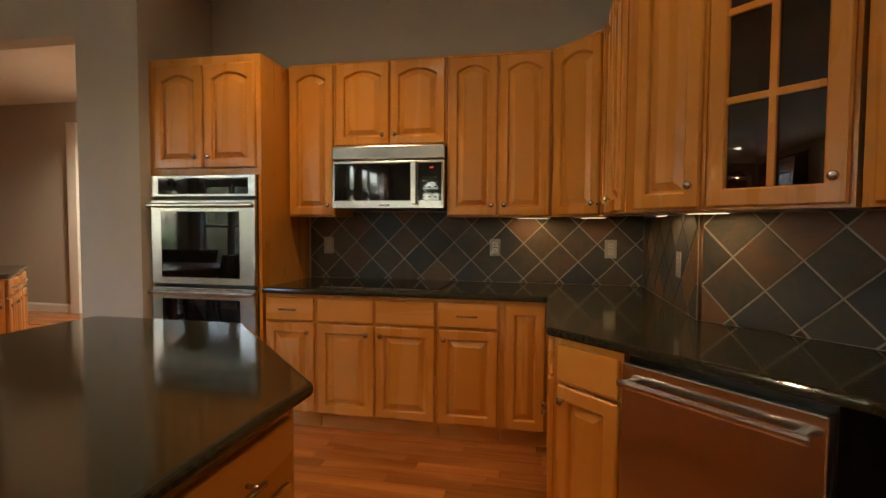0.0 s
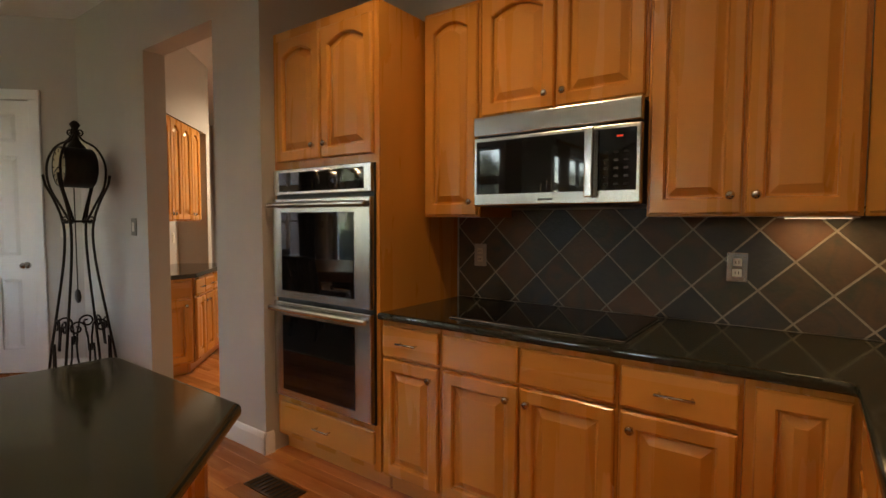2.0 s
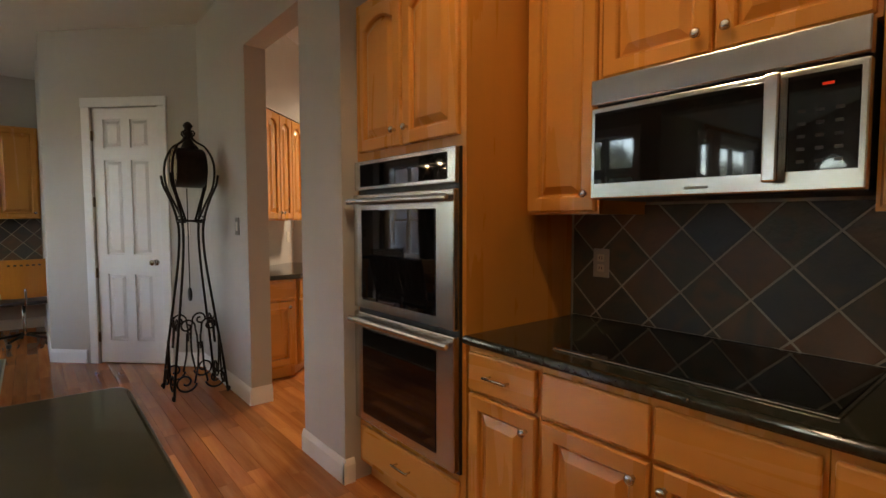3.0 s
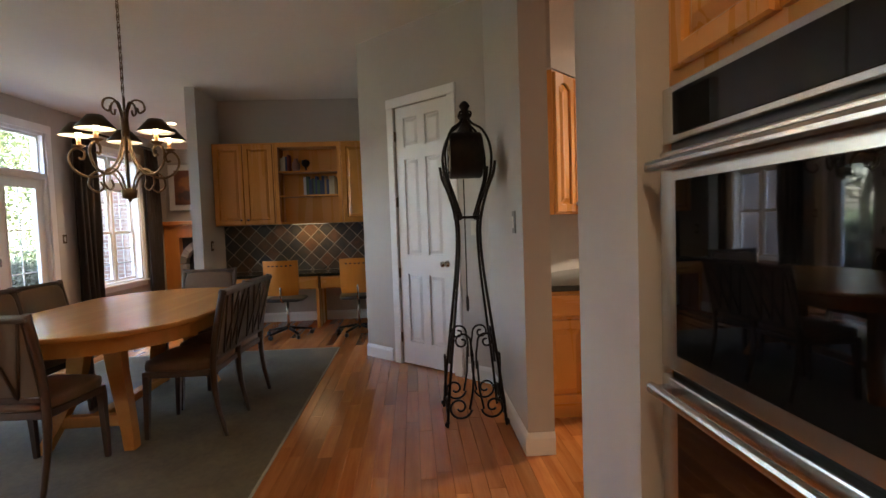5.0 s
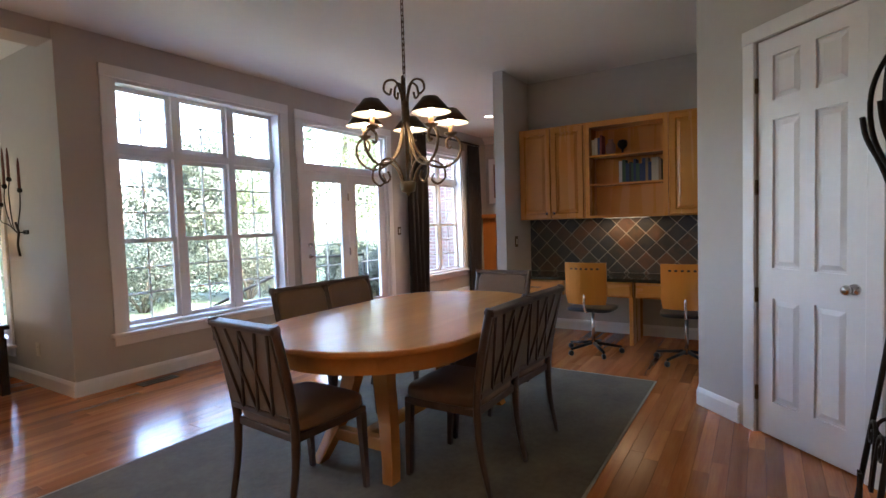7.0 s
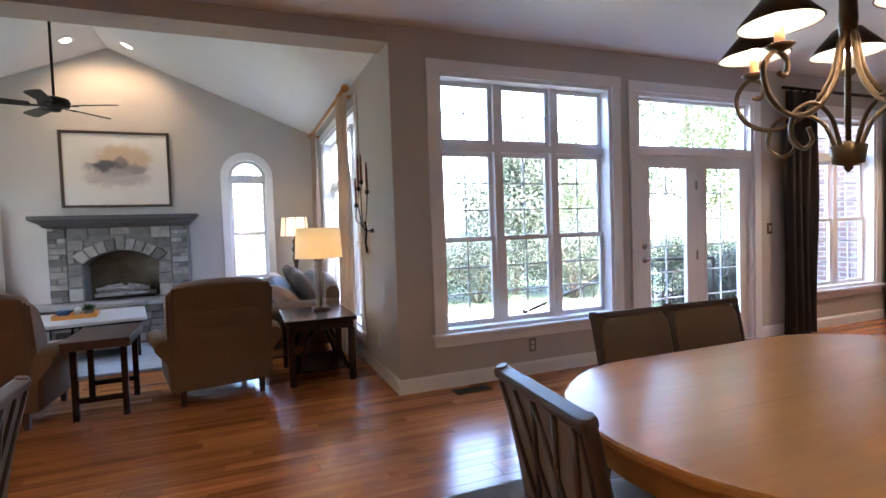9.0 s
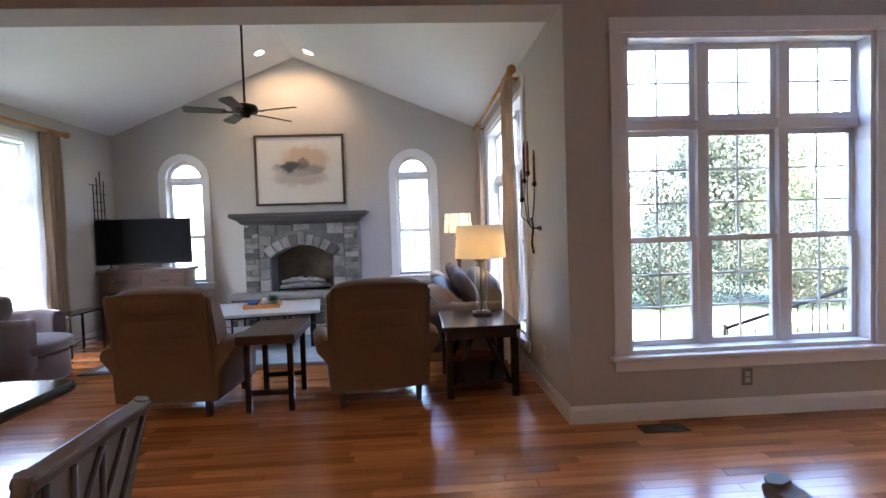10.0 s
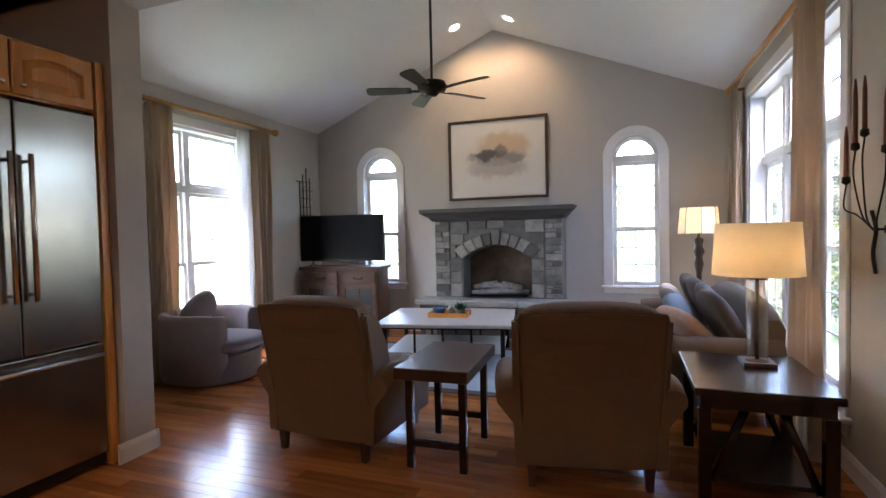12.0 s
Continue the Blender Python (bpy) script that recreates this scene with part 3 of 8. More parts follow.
def arch_window(name, h, label):
    """A round-headed window in the fireplace wall; h: its opening."""
    x0, x1, z0 = h
    w, top = x1 - x0, 2.55
    r = w / 2
    spring = top - r - z0
    win = thing(name, label, "window", (x1, GY, z0), 180, kind="structure")
    t = 0.115
    for nm, a in (("casing", (-t, 0, -0.022, 0.0, 0, spring)), ("casing", (w, w + t, -0.022, 0.0, 0, spring))):
        part(nm, rbox(bm_new(), *a, r=0.006), TRIM, win)
    bm = bm_new()
    outer, inner = arc(r, spring, r + t, 0, 180, 24), arc(r, spring, r, 0, 180, 24)
    loft(bm, [[(x, -0.022, z) for x, z in outer + inner[::-1]], [(x, 0.0, z) for x, z in outer + inner[::-1]]], caps=False, smooth=False)
    for k in range(24):
        for y in (-0.022, 0.0):
            bm.faces.new([bm.verts.new((x, y, z)) for x, z in (outer[k], outer[k + 1], inner[k + 1], inner[k])])
    bmesh.ops.remove_doubles(bm, verts=bm.verts, dist=1e-4)
    part("arch_casing", bm, TRIM, win)
    part("window_sill", rbox(bm_new(), -t - 0.03, w + t + 0.03, -0.06, 0.10, -0.035, 0, r=0.01), TRIM, win)
    part("apron", rbox(bm_new(), -t, w + t, -0.02, 0, -0.10, -0.036, r=0.005), TRIM, win)
    # curved head sash
    bm = bm_new()
    o, n = arc(r, spring, r - 0.002, 0, 180, 20), arc(r, spring, r - 0.045, 0, 180, 20)
    for k in range(20):
        for y0, y1 in ((0.06, 0.06), (0.12, 0.12)):
            bm.faces.new([bm.verts.new((x, y0, z)) for x, z in (o[k], o[k + 1], n[k + 1], n[k])])
        bm.faces.new([bm.verts.new(p) for p in ((n[k][0], 0.06, n[k][1]), (n[k + 1][0], 0.06, n[k + 1][1]), (n[k + 1][0], 0.12, n[k + 1][1]), (n[k][0], 0.12, n[k][1]))])
    bmesh.ops.remove_doubles(bm, verts=bm.verts, dist=1e-4)
    head = part("arch_sash", bm, TRIM, win)
    bm = bm_new()
    prism(bm, [(x, z) for x, z in n], 0.088, 0.092)
    bmesh.ops.transform(bm, matrix=Matrix(((1, 0, 0, 0), (0, 0, 1, 0), (0, 1, 0, 0), (0, 0, 0, 1))), verts=bm.verts)
    part("pane", bm, GLASS, head, "half-round glass pane").visible_shadow = False
    bm = bm_new()
    for a in (45, 90, 135):
        c, s = math.cos(radians(a)), math.sin(radians(a))
        tube(bm, [(r + 0.07 * c, 0.09, spring + 0.07 * s), (r + (r - 0.045) * c, 0.09, spring + (r - 0.045) * s)], 0.006, 4)
    tube(bm, [(x, 0.09, z) for x, z in arc(r, spring, 0.07, 0, 180, 10)], 0.007, 4)
    part("muntin", bm, TRIM, head)
    part("transom_rail", rbox(bm_new(), 0.002, w - 0.002, 0.05, 0.13, spring - 0.045, spring + 0.03, r=0.006), TRIM, win)
    for za, zb, y in ((0.0, 0.72, 0.07), (0.68, spring - 0.045, 0.095)):
        sash = bm_new()
        ring_frame(sash, 0.0, w, za, zb, 0.045, y, y + 0.035)
        s = part("sash", sash, TRIM, win)
        pane(s, 0.045, w - 0.045, za + 0.045, zb - 0.045, y + 0.018)
        grid = bm_new()
        bars(grid, 0.045, w - 0.045, za + 0.045, zb - 0.045, 2, 3, y0=y + 0.022, y1=y + 0.03)
        part("muntin", grid, TRIM, s)
    return win


sash_window("window_1", (DW[1], -2.66, DW[2]), 180, DW[1] - DW[0], DW[3] - DW[2], 3, 0.80, 1.62, "tall white triple window with transom lights")
sash_window("window_2", (FW[1], -2.66, FW[2]), 180, FW[1] - FW[0], FW[3] - FW[2], 2, 0.85, 1.62, "white double window with dark curtains beside it")
sash_window("window_3", (GX0, RW[0], RW[2]), 90, RW[1] - RW[0], RW[3] - RW[2], 3, 0.92, 1.72, "tall white triple window with transom lights")
sash_window("window_4", (GX1, LW[1], LW[2]), -90, LW[1] - LW[0], LW[3] - LW[2], [0, 0.38, 1.0], 0.80, 1.62, "tall white window of two uneven columns")
arch_window("window_5", ARCH_A, "narrow round-headed white window beside the fireplace")
arch_window("window_6", ARCH_B, "narrow round-headed white window beside the fireplace")


def french_doors():
    w, h, dh = FD[1] - FD[0], FD[3], 2.06
    d = thing("door_1", "closed white french doors with divided glass and a transom", "door", (FD[1], -2.66, 0), 180, kind="structure")
    casing(d, w, h, sill=False)
    bm = bm_new()
    box(bm, 0, 0.035, 0, 0.16, 0, h)
    box(bm, w - 0.035, w, 0, 0.16, 0, h)
    box(bm, 0.035, w - 0.035, 0.001, 0.159, h - 0.035, h)
    box(bm, 0.035, w - 0.035, 0.001, 0.159, dh, dh + 0.07)
    box(bm, 0.035, w - 0.035, 0.02, 0.159, 0.0, 0.025)
    part("door_frame", bm, TRIM, d)
    sash = bm_new()
    ring_frame(sash, 0.035, w - 0.035, dh + 0.07, h - 0.035, 0.03, 0.06, 0.1)
    s = part("transom", sash, TRIM, d)
    pane(s, 0.065, w - 0.065, dh + 0.10, h - 0.065, 0.08)
    mid = w / 2
    for k, (a, b) in enumerate(((0.038, mid - 0.002), (mid + 0.002, w - 0.038))):
        leaf = bm_new()
        z0, z1 = 0.28, dh - 0.12
        box(leaf, a, a + 0.13, 0.04, 0.085, 0.028, dh - 0.003)
        box(leaf, b - 0.13, b, 0.04, 0.085, 0.028, dh - 0.003)
        box(leaf, a + 0.13, b - 0.13, 0.041, 0.084, 0.028, z0)
        box(leaf, a + 0.13, b - 0.13, 0.041, 0.084, z1, dh - 0.003)
        lf = part("door_leaf", leaf, TRIM, d)
        pane(lf, a + 0.13, b - 0.13, z0, z1, 0.062)
        grid = bm_new()
        bars(grid, a + 0.13, b - 0.13, z0, z1, 2, 6, 0.068, 0.078)
        ring_frame(grid, a + 0.125, b - 0.125, z0 - 0.005, z1 + 0.005, 0.018, 0.030, 0.041)
        part("muntin", grid, TRIM, lf)
        for z in (0.3, 1.0, 1.75):
            hx = mid if k else a
            if k:
                part("hinge", rbox(bm_new(), mid - 0.012, mid + 0.012, 0.025, 0.04, z - 0.05, z + 0.05, r=0.004), CHROME, d, "steel hinge")
        if k == 0:
            hb = bm_new()
            m = pose(a + 0.065, 0.04, 0.98, 90)
            lathe(hb, [(0.03, 0), (0.03, 0.012), (0.012, 0.014), (0.012, 0.045), (0, 0.046)], 14, m)
            rod(hb, (a + 0.065, -0.003, 0.98), (a + 0.175, -0.003, 0.98), 0.009)
            lathe(hb, [(0.03, 0), (0.03, 0.014), (0, 0.018)], 14, pose(a + 0.065, 0.04, 1.12, 90))
            part("door_handle", hb, CHROME, lf, "steel lever handle with a deadbolt")
    return d


french_doors()

# six-panel pantry door in the slanted wall
door = thing("door_2", "closed white six-panel pantry door", "door", (-6.33, 1.75, 0), 45, kind="structure")
DA, DB, DH = 0.497, 1.15, 2.355
for nm, a in (("casing", (DA - 0.085, DA, -0.022, 0, 0, DH)), ("casing", (DB, DB + 0.085, -0.022, 0, 0, DH)), ("casing", (DA - 0.088, DB + 0.088, -0.025, 0, DH, DH + 0.085))):
    part(nm, rbox(bm_new(), *a, r=0.006), TRIM, door)
bm = bm_new()
cols = [DA + 0.008, DA + 0.108, DA + 0.282, DA + 0.371, DB - 0.108, DB - 0.008]
rows = [0.012, 0.22, 0.84, 1.02, 1.88, 1.99, 2.245, DH - 0.006]
for i in range(5):
    for j in range(7):
        hole = i in (1, 3) and j in (1, 3, 5)
        box(bm, cols[i], cols[i + 1], 0.018 if hole else 0.004, 0.04, rows[j], rows[j + 1])
        if hole:
            x0, x1, z0, z1 = cols[i], cols[i + 1], rows[j], rows[j + 1]
            q = [(x0 + 0.012, 0.0185, z0 + 0.012), (x1 - 0.012, 0.0185, z0 + 0.012), (x1 - 0.012, 0.0185, z1 - 0.012), (x0 + 0.012, 0.0185, z1 - 0.012)]
            p = [(x0 + 0.04, 0.008, z0 + 0.04), (x1 - 0.04, 0.008, z0 + 0.04), (x1 - 0.04, 0.008, z1 - 0.04), (x0 + 0.04, 0.008, z1 - 0.04)]
            loft(bm, [q, p], smooth=False)
leaf = part("door_leaf", bm, TRIM, door)
for z in (0.25, 0.85, 1.5, 2.1):
    part("hinge", rbox(bm_new(), DA - 0.004, DA + 0.012, -0.014, 0.004, z - 0.045, z + 0.045, r=0.004), BRONZE, door, "dark metal hinge")
hb = bm_new()
lathe(hb, [(0.028, 0), (0.028, 0.01), (0.011, 0.012), (0.011, 0.04), (0.02, 0.045), (0.026, 0.06), (0.022, 0.072), (0, 0.076)], 16, pose(DB - 0.065, 0.004, 0.95, 90))
part("door_handle", hb, CHROME, leaf, "round steel knob")


def baseboard(name, a, b, side=1, h=0.125):
    """A moulded board along a wall from a to b, proud to the left of the way (side 1) or to its right."""
    a, b = Vector((*a, 0)), Vector((*b, 0))
    d = (b - a).normalized()
    n = Vector((-d.y, d.x, 0)) * side
    prof = [(0, 0), (0.016, 0), (0.016, h - 0.03), (0.010, h - 0.012), (0.004, h), (0, h)]
    bm = bm_new()
    loft(bm, [[a + n * u + Vector((0, 0, v)) for u, v in prof], [b + n * u + Vector((0, 0, v)) for u, v in prof]], smooth=False)
    return structure(name, bm, TRIM, "white painted baseboard", "baseboard")


for i, (a, b, s) in enumerate((
    ((GX0, -2.66), (-6.695, -2.66), -1), ((-8.53, -2.66), (-11.7, -2.66), -1), ((GX0, GY), (GX0, -2.645), -1), ((GX1, -2.97), (GX1, GY), -1),
    ((GX1, GY), (-0.35, GY), -1), ((-2.63, GY), (GX0, GY), -1), ((-0.066, -2.97), (GX1, -2.97), -1), ((-0.05, -2.99), (-0.05, -2.70), 1),
    ((-5.25, 2.83), (-3.984, 2.83), -1), ((-4.0, 2.83), (-4.0, 2.98), -1), ((-3.08, 2.83), (-3.08, 2.98), 1), ((-3.096, 2.83), (-2.585, 2.83), -1), ((-2.60, 2.814), (-2.60, 2.88), -1),
    ((-6.33, 1.75), (-6.072, 2.008), -1), ((-5.434, 2.646), (-5.25, 2.83), -1), ((-8.40, 1.75), (-6.33, 1.75), -1), ((-8.40, -0.35), (-8.40, 1.75), -1),
    ((-7.67, -0.487), (-7.67, -0.334), -1), ((-7.67, -0.35), (-8.40, -0.35), -1), ((-8.9, 6.1), (-2.75, 6.1), -1), ((-11.7, -2.66), (-11.7, 1.7), -1))):
    baseboard("baseboard_%d" % (i + 1), a, b, s)

# ---- kitchen ----
def outline(w, h, m, arch, n=10):
    """A door's inner outline, inset by m; arch: rise of the curved top."""
    x0, x1, z0, z1 = m, w - m, m, h - m
    pts = [(x0, z0), (x1, z0)]
    if arch:
        sh = 0.03 * (x1 - x0)
        spring = z1 - arch
        pts += [(x1, spring)]
        a, b = x1 - sh, x0 + sh
        for i in range(n + 1):
            s = i / n
            pts.append((a + (b - a) * s, spring + arch * (1 - (2 * s - 1) ** 2)))
        pts += [(x0, spring)]
    else:
        pts += [(x1, z1), (x0, z1)]
    return pts


def border(w, h, arch, inset, n=10):
    x0, x1, z0, z1 = inset, w - inset, inset, h - inset
    pts = [(x0, z0), (x1, z0)]
    if arch:
        pts += [(x1, z1)]
        pts += [(x1 + (x0 - x1) * (0.08 + 0.84 * i / n), z1) for i in range(n + 1)]
        pts += [(x0, z1)]
    else:
        pts += [(x1, z1), (x0, z1)]
    return pts


def door_mesh(w, h, arch=0.0, stile=0.058, glass=False):
    """A raised-panel door, front toward -y, lower left corner at the origin."""
    bm = bm_new()
    R = lambda pts, y: [(x, y, z) for x, z in pts]  # noqa: E731
    rings = [R(border(w, h, arch, 0.0), 0.0), R(border(w, h, arch, 0.0), -0.014), R(border(w, h, arch, 0.006), -0.021)]
    rings += [R(outline(w, h, stile - 0.006, arch), -0.021), R(outline(w, h, stile, arch), -0.015)]
    if glass:
        rings += [R(outline(w, h, stile, arch), 0.0)]
        loft(bm, rings, caps=False, smooth=False)
        loft(bm, [rings[0], rings[-1]], caps=False, smooth=False)
    else:
        rings += [R(outline(w, h, stile + 0.002, arch), -0.004), R(outline(w, h, stile + 0.010, arch * 0.96), -0.004), R(outline(w, h, stile + 0.040, arch * 0.85), -0.019)]
        loft(bm, rings, smooth=False)
    return bm


def knob(parent, x, z, y=-0.021):
    bm = lathe(bm_new(), [(0.008, 0), (0.006, 0.006), (0.006, 0.014), (0.014, 0.018), (0.016, 0.024), (0.011, 0.03), (0, 0.032)], 12, pose(x, y, z, 90))
    return part("knob", bm, CHROME, parent, "brushed nickel knob")


def bar_pull(parent, x, z, length=0.10, y=-0.02):
    bm = bm_new()
    rod(bm, (x - length / 2 - 0.012, y - 0.028, z), (x + length / 2 + 0.012, y - 0.028, z), 0.0055)
    for s in (-1, 1):
        rod(bm, (x + s * length / 2, y, z), (x + s * length / 2, y - 0.028, z), 0.0045)
    return part("handle", bm, CHROME, parent, "brushed nickel bar pull")


def cabinet(name, label, at, turn, w, d, h, doors=(), drawers=(), toe=0.0, shelves=False, mat=None, group="kitchen cabinets"):
    """One unit, front on its y = 0 plane. doors: x0, x1, z0, z1, arch, knob x, knob z; drawers: x0, x1, z0, z1, pull length."""
    mt = mat or MAPLE
    cab = thing(name, label, "cabinet", at, turn, group)
    part("body", box(bm_new(), 0.001, w - 0.001, 0.0, d, toe, h), mt, cab)
    if toe:
        part("toe_kick", box(bm_new(), 0.003, w - 0.003, 0.06, d - 0.01, 0, toe), MAPLE_X, cab, "recessed wooden toe kick")
    for x0, x1, z0, z1, arch, kx, kz in doors:
        dm = door_mesh(x1 - x0, z1 - z0, arch)
        bmesh.ops.translate(dm, verts=dm.verts, vec=(x0, -0.001, z0))
        dr = part("door", dm, mt, cab, "arched raised-panel door" if arch else "raised-panel door")
        if kx is not None:
            knob(dr, kx, kz, -0.021)
    for x0, x1, z0, z1, pull in drawers:
        t = rbox(bm_new(), x0, x1, -0.021, -0.001, z0, z1, r=0.007)
        dw = part("drawer", t, MAPLE_X, cab, "slab drawer front")
        if pull:
            bar_pull(dw, (x0 + x1) / 2, (z0 + z1) / 2, pull)
    return cab


UB, UT, UF = 1.36, 2.40, 3.25  # upper cabinets: bottom, top, front
BF, CT = 2.92, 0.905  # base fronts, worktop

# tall oven cabinet
oc = thing("oven_cabinet", "tall honey maple cabinet holding a double oven", "cabinet", (-2.60, 2.92, 0), 0, "kitchen cabinets")
part("body", box(bm_new(), 0.0, 0.815, 0.0, 0.655, 0.10, 2.38), MAPLE, oc)
part("toe_kick", box(bm_new(), 0.003, 0.82, 0.06, 0.66, 0, 0.10), MAPLE_X, oc)
for x0, x1, k in ((0.045, 0.405, 0.365), (0.420, 0.785, 0.46)):
    dm = door_mesh(x1 - x0, 0.66, 0.038)
    bmesh.ops.translate(dm, verts=dm.verts, vec=(x0, -0.001, 1.665))
    knob(part("door", dm, MAPLE, oc, "arched raised-panel door"), k, 1.735)
dw = part("drawer", rbox(bm_new(), 0.045, 0.785, -0.021, -0.001, 0.135, 0.305, r=0.007), MAPLE_X, oc, "slab drawer front")
bar_pull(dw, 0.415, 0.22, 0.10)

ov = thing("double_oven", "stainless steel double wall oven with black glass doors", "oven", (-2.572, 2.92, 0.335), 0)
part("trim_frame", box(bm_new(), 0.0, 0.765, -0.012, 0.30, 0.0, 1.285), BLACK, ov)
part("control_panel", rbox(bm_new(), 0.0, 0.765, -0.036, -0.014, 1.145, 1.285, r=0.005), STEEL, ov)
part("display", rbox(bm_new(), 0.06, 0.715, -0.040, -0.0365, 1.162, 1.266, r=0.001), BLACKGLASS, ov, "black glass display strip")
for z0, z1 in ((0.015, 0.555), (0.575, 1.125)):
    dr = part("oven_door", rbox(bm_new(), 0.0, 0.765, -0.045, -0.013, z0, z1, r=0.006), STEEL, ov, "stainless steel oven door")
    part("window", rbox(bm_new(), 0.085, 0.655, -0.0485, -0.0455, z0 + 0.045, z1 - 0.075, r=0.001), BLACKGLASS, dr, "black oven glass")
    hb = bm_new()
    rbox(hb, 0.0, 0.765, -0.090, -0.066, z1 - 0.050, z1 - 0.020, r=0.011)
    for x in (0.04, 0.725):
        rbox(hb, x - 0.018, x + 0.018, -0.085, -0.045, z1 - 0.047, z1 - 0.023, r=0.004)
    part("handle", hb, STEEL, dr, "long steel bar handle")

# upper cabinets along the cooktop wall
cabinet("upper_cabinet", "honey maple upper cabinet with an arched door", (-1.77, UF, UB), 0, 0.345, 0.328, UT - UB, [(0.012, 0.333, 0.01, 1.02, 0.036, 0.30, 0.075)])
cabinet("upper_cabinet", "short honey maple cabinet above the microwave", (-1.424, UF, 1.83), 0, 0.775, 0.328, UT - 1.83, [(0.012, 0.382, 0.01, 0.555, 0.036, 0.345, 0.07), (0.393, 0.763, 0.01, 0.555, 0.036, 0.43, 0.07)])
cabinet("upper_cabinet", "honey maple upper cabinet with two arched doors", (-0.648, UF, UB), 0, 0.668, 0.328, UT - UB, [(0.012, 0.328, 0.01, 1.02, 0.036, 0.295, 0.075), (0.340, 0.656, 0.01, 1.02, 0.036, 0.375, 0.075)])
cabinet("upper_cabinet", "honey maple corner cabinet set at an angle", (0.0215, 3.249, UB), -45, 0.408, 0.18, UT - UB, [(0.03, 0.378, 0.01, 1.02, 0.036, 0.345, 0.075)])
cabinet("upper_cabinet", "honey maple upper cabinet with two arched doors", (0.311, 2.955, UB), -90, 0.775, 0.326, UT - UB, [(0.012, 0.37, 0.01, 1.02, 0.036, 0.05, 0.075), (0.39, 0.75, 0.01, 1.02, 0.036, 0.43, 0.075)])
cabinet("upper_cabinet", "honey maple upper cabinet with an arched door", (0.338, 2.152, UB), -45, 0.292, 0.326, UT - UB, [(0.012, 0.280, 0.01, 1.02, 0.036, 0.25, 0.09)])

gc = thing("glass_cabinet", "honey maple display cabinet with a divided glass door", "cabinet", (0.546, 1.944, UB), -45, "kitchen cabinets")
bm = bm_new()
GWD = 0.435
box(bm, 0.001, 0.02, 0, 0.32, 0, 1.04)
box(bm, GWD - 0.02, GWD - 0.001, 0, 0.32, 0, 1.04)
box(bm, 0.02, GWD - 0.02, 0.30, 0.32, 0, 1.04)
for z in (0.0, 1.02):
    box(bm, 0.02, GWD - 0.02, 0.001, 0.30, z, z + 0.02)
part("body", bm, MAPLE, gc)
part("shelf", box(bm_new(), 0.021, GWD - 0.021, 0.03, 0.298, 0.52, 0.535), MAPLE_X, gc)
dm = door_mesh(0.41, 1.02, 0.036, 0.062, glass=True)
bmesh.ops.translate(dm, verts=dm.verts, vec=(0.012, -0.001, 0.01))
gd = part("door", dm, MAPLE, gc, "arched maple door frame")
bm = bm_new()
bars(bm, 0.074, 0.36, 0.072, 0.95, 2, 3, -0.020, -0.008, 0.011)
part("muntin", bm, MAPLE, gd)
# dimness of the cabinet's inside is put into the pane's tint
part("pane", box(bm_new(), 0.066, 0.368, -0.006, -0.003, 0.066, 0.975), clear_glass("dim tinted cabinet glass", 0.10, (0.30, 0.27, 0.24)), gd, "glass pane tinted to dim the cabinet inside").visible_shadow = False
knob(gd, 0.392, 0.09)
cabinet("upper_cabinet", "honey maple upper cabinet beside the glass cabinet", (0.862, 1.628, UB), -68, 0.40, 0.26, UT - UB, [(0.05, 0.38, 0.01, 1.02, 0.036, None, 0)])

for i in range(5):
    gx, gy = 0.10 + 0.065 * i, 0.14 + 0.04 * (i % 2)
    bm = lathe(bm_new(), [(0.03, 0), (0.004, 0.006), (0.004, 0.08), (0.026, 0.11), (0.033, 0.15), (0.029, 0.18)], 14, None, False)
    m = pose(0.546, 1.944, UB, 0, 0, -45) @ pose(gx, gy, 0.536)
    solid("wine_glass", bm, clear_glass("crystal") if i == 0 else bpy.data.materials["crystal"], "clear cut crystal glass on a cabinet shelf", "glass", "glasses in the display cabinet", m=m)

# base cabinets
for k, (x0, x1, pull, label) in enumerate(((-1.765, -1.412, 0.09, "base"), (-1.412, -0.64, 0, "cooktop base"), (-0.64, -0.262, 0.10, "base"), (-0.262, 0.03, 0, "corner base"))):
    w = x1 - x0
    if k == 1:
        doors = [(0.012, 0.382, 0.12, 0.685, 0, 0.34, 0.63), (0.394, 0.762, 0.12, 0.685, 0, 0.43, 0.63)]
        drawers = [(0.012, 0.382, 0.70, 0.845, 0), (0.394, 0.762, 0.70, 0.845, 0)]
    elif k == 3:
        doors, drawers = [(0.03, 0.26, 0.12, 0.845, 0, None, 0)], []
    else:
        doors = [(0.012, w - 0.012, 0.12, 0.685, 0, w - 0.05 if k == 0 else 0.05, 0.63)]
        drawers = [(0.012, w - 0.012, 0.70, 0.845, pull)]
    cabinet("base_cabinet", "honey maple %s cabinet with raised-panel fronts" % label, (x0, BF, 0), 0, w, 0.655, 0.868, doors, drawers, toe=0.10)
cabinet("base_cabinet", "honey maple corner cabinet facing the room", (0.035, 2.895, 0), -90, 0.87, 0.59, 0.868, [(0.03, 0.42, 0.12, 0.685, 0, 0.38, 0.42), (0.44, 0.82, 0.12, 0.685, 0, 0.48, 0.42)], [(0.03, 0.42, 0.70, 0.845, 0), (0.44, 0.82, 0.70, 0.845, 0)], toe=0.10)
SINK = pose(0.045, 2.025, 0, 0, 0, -45)
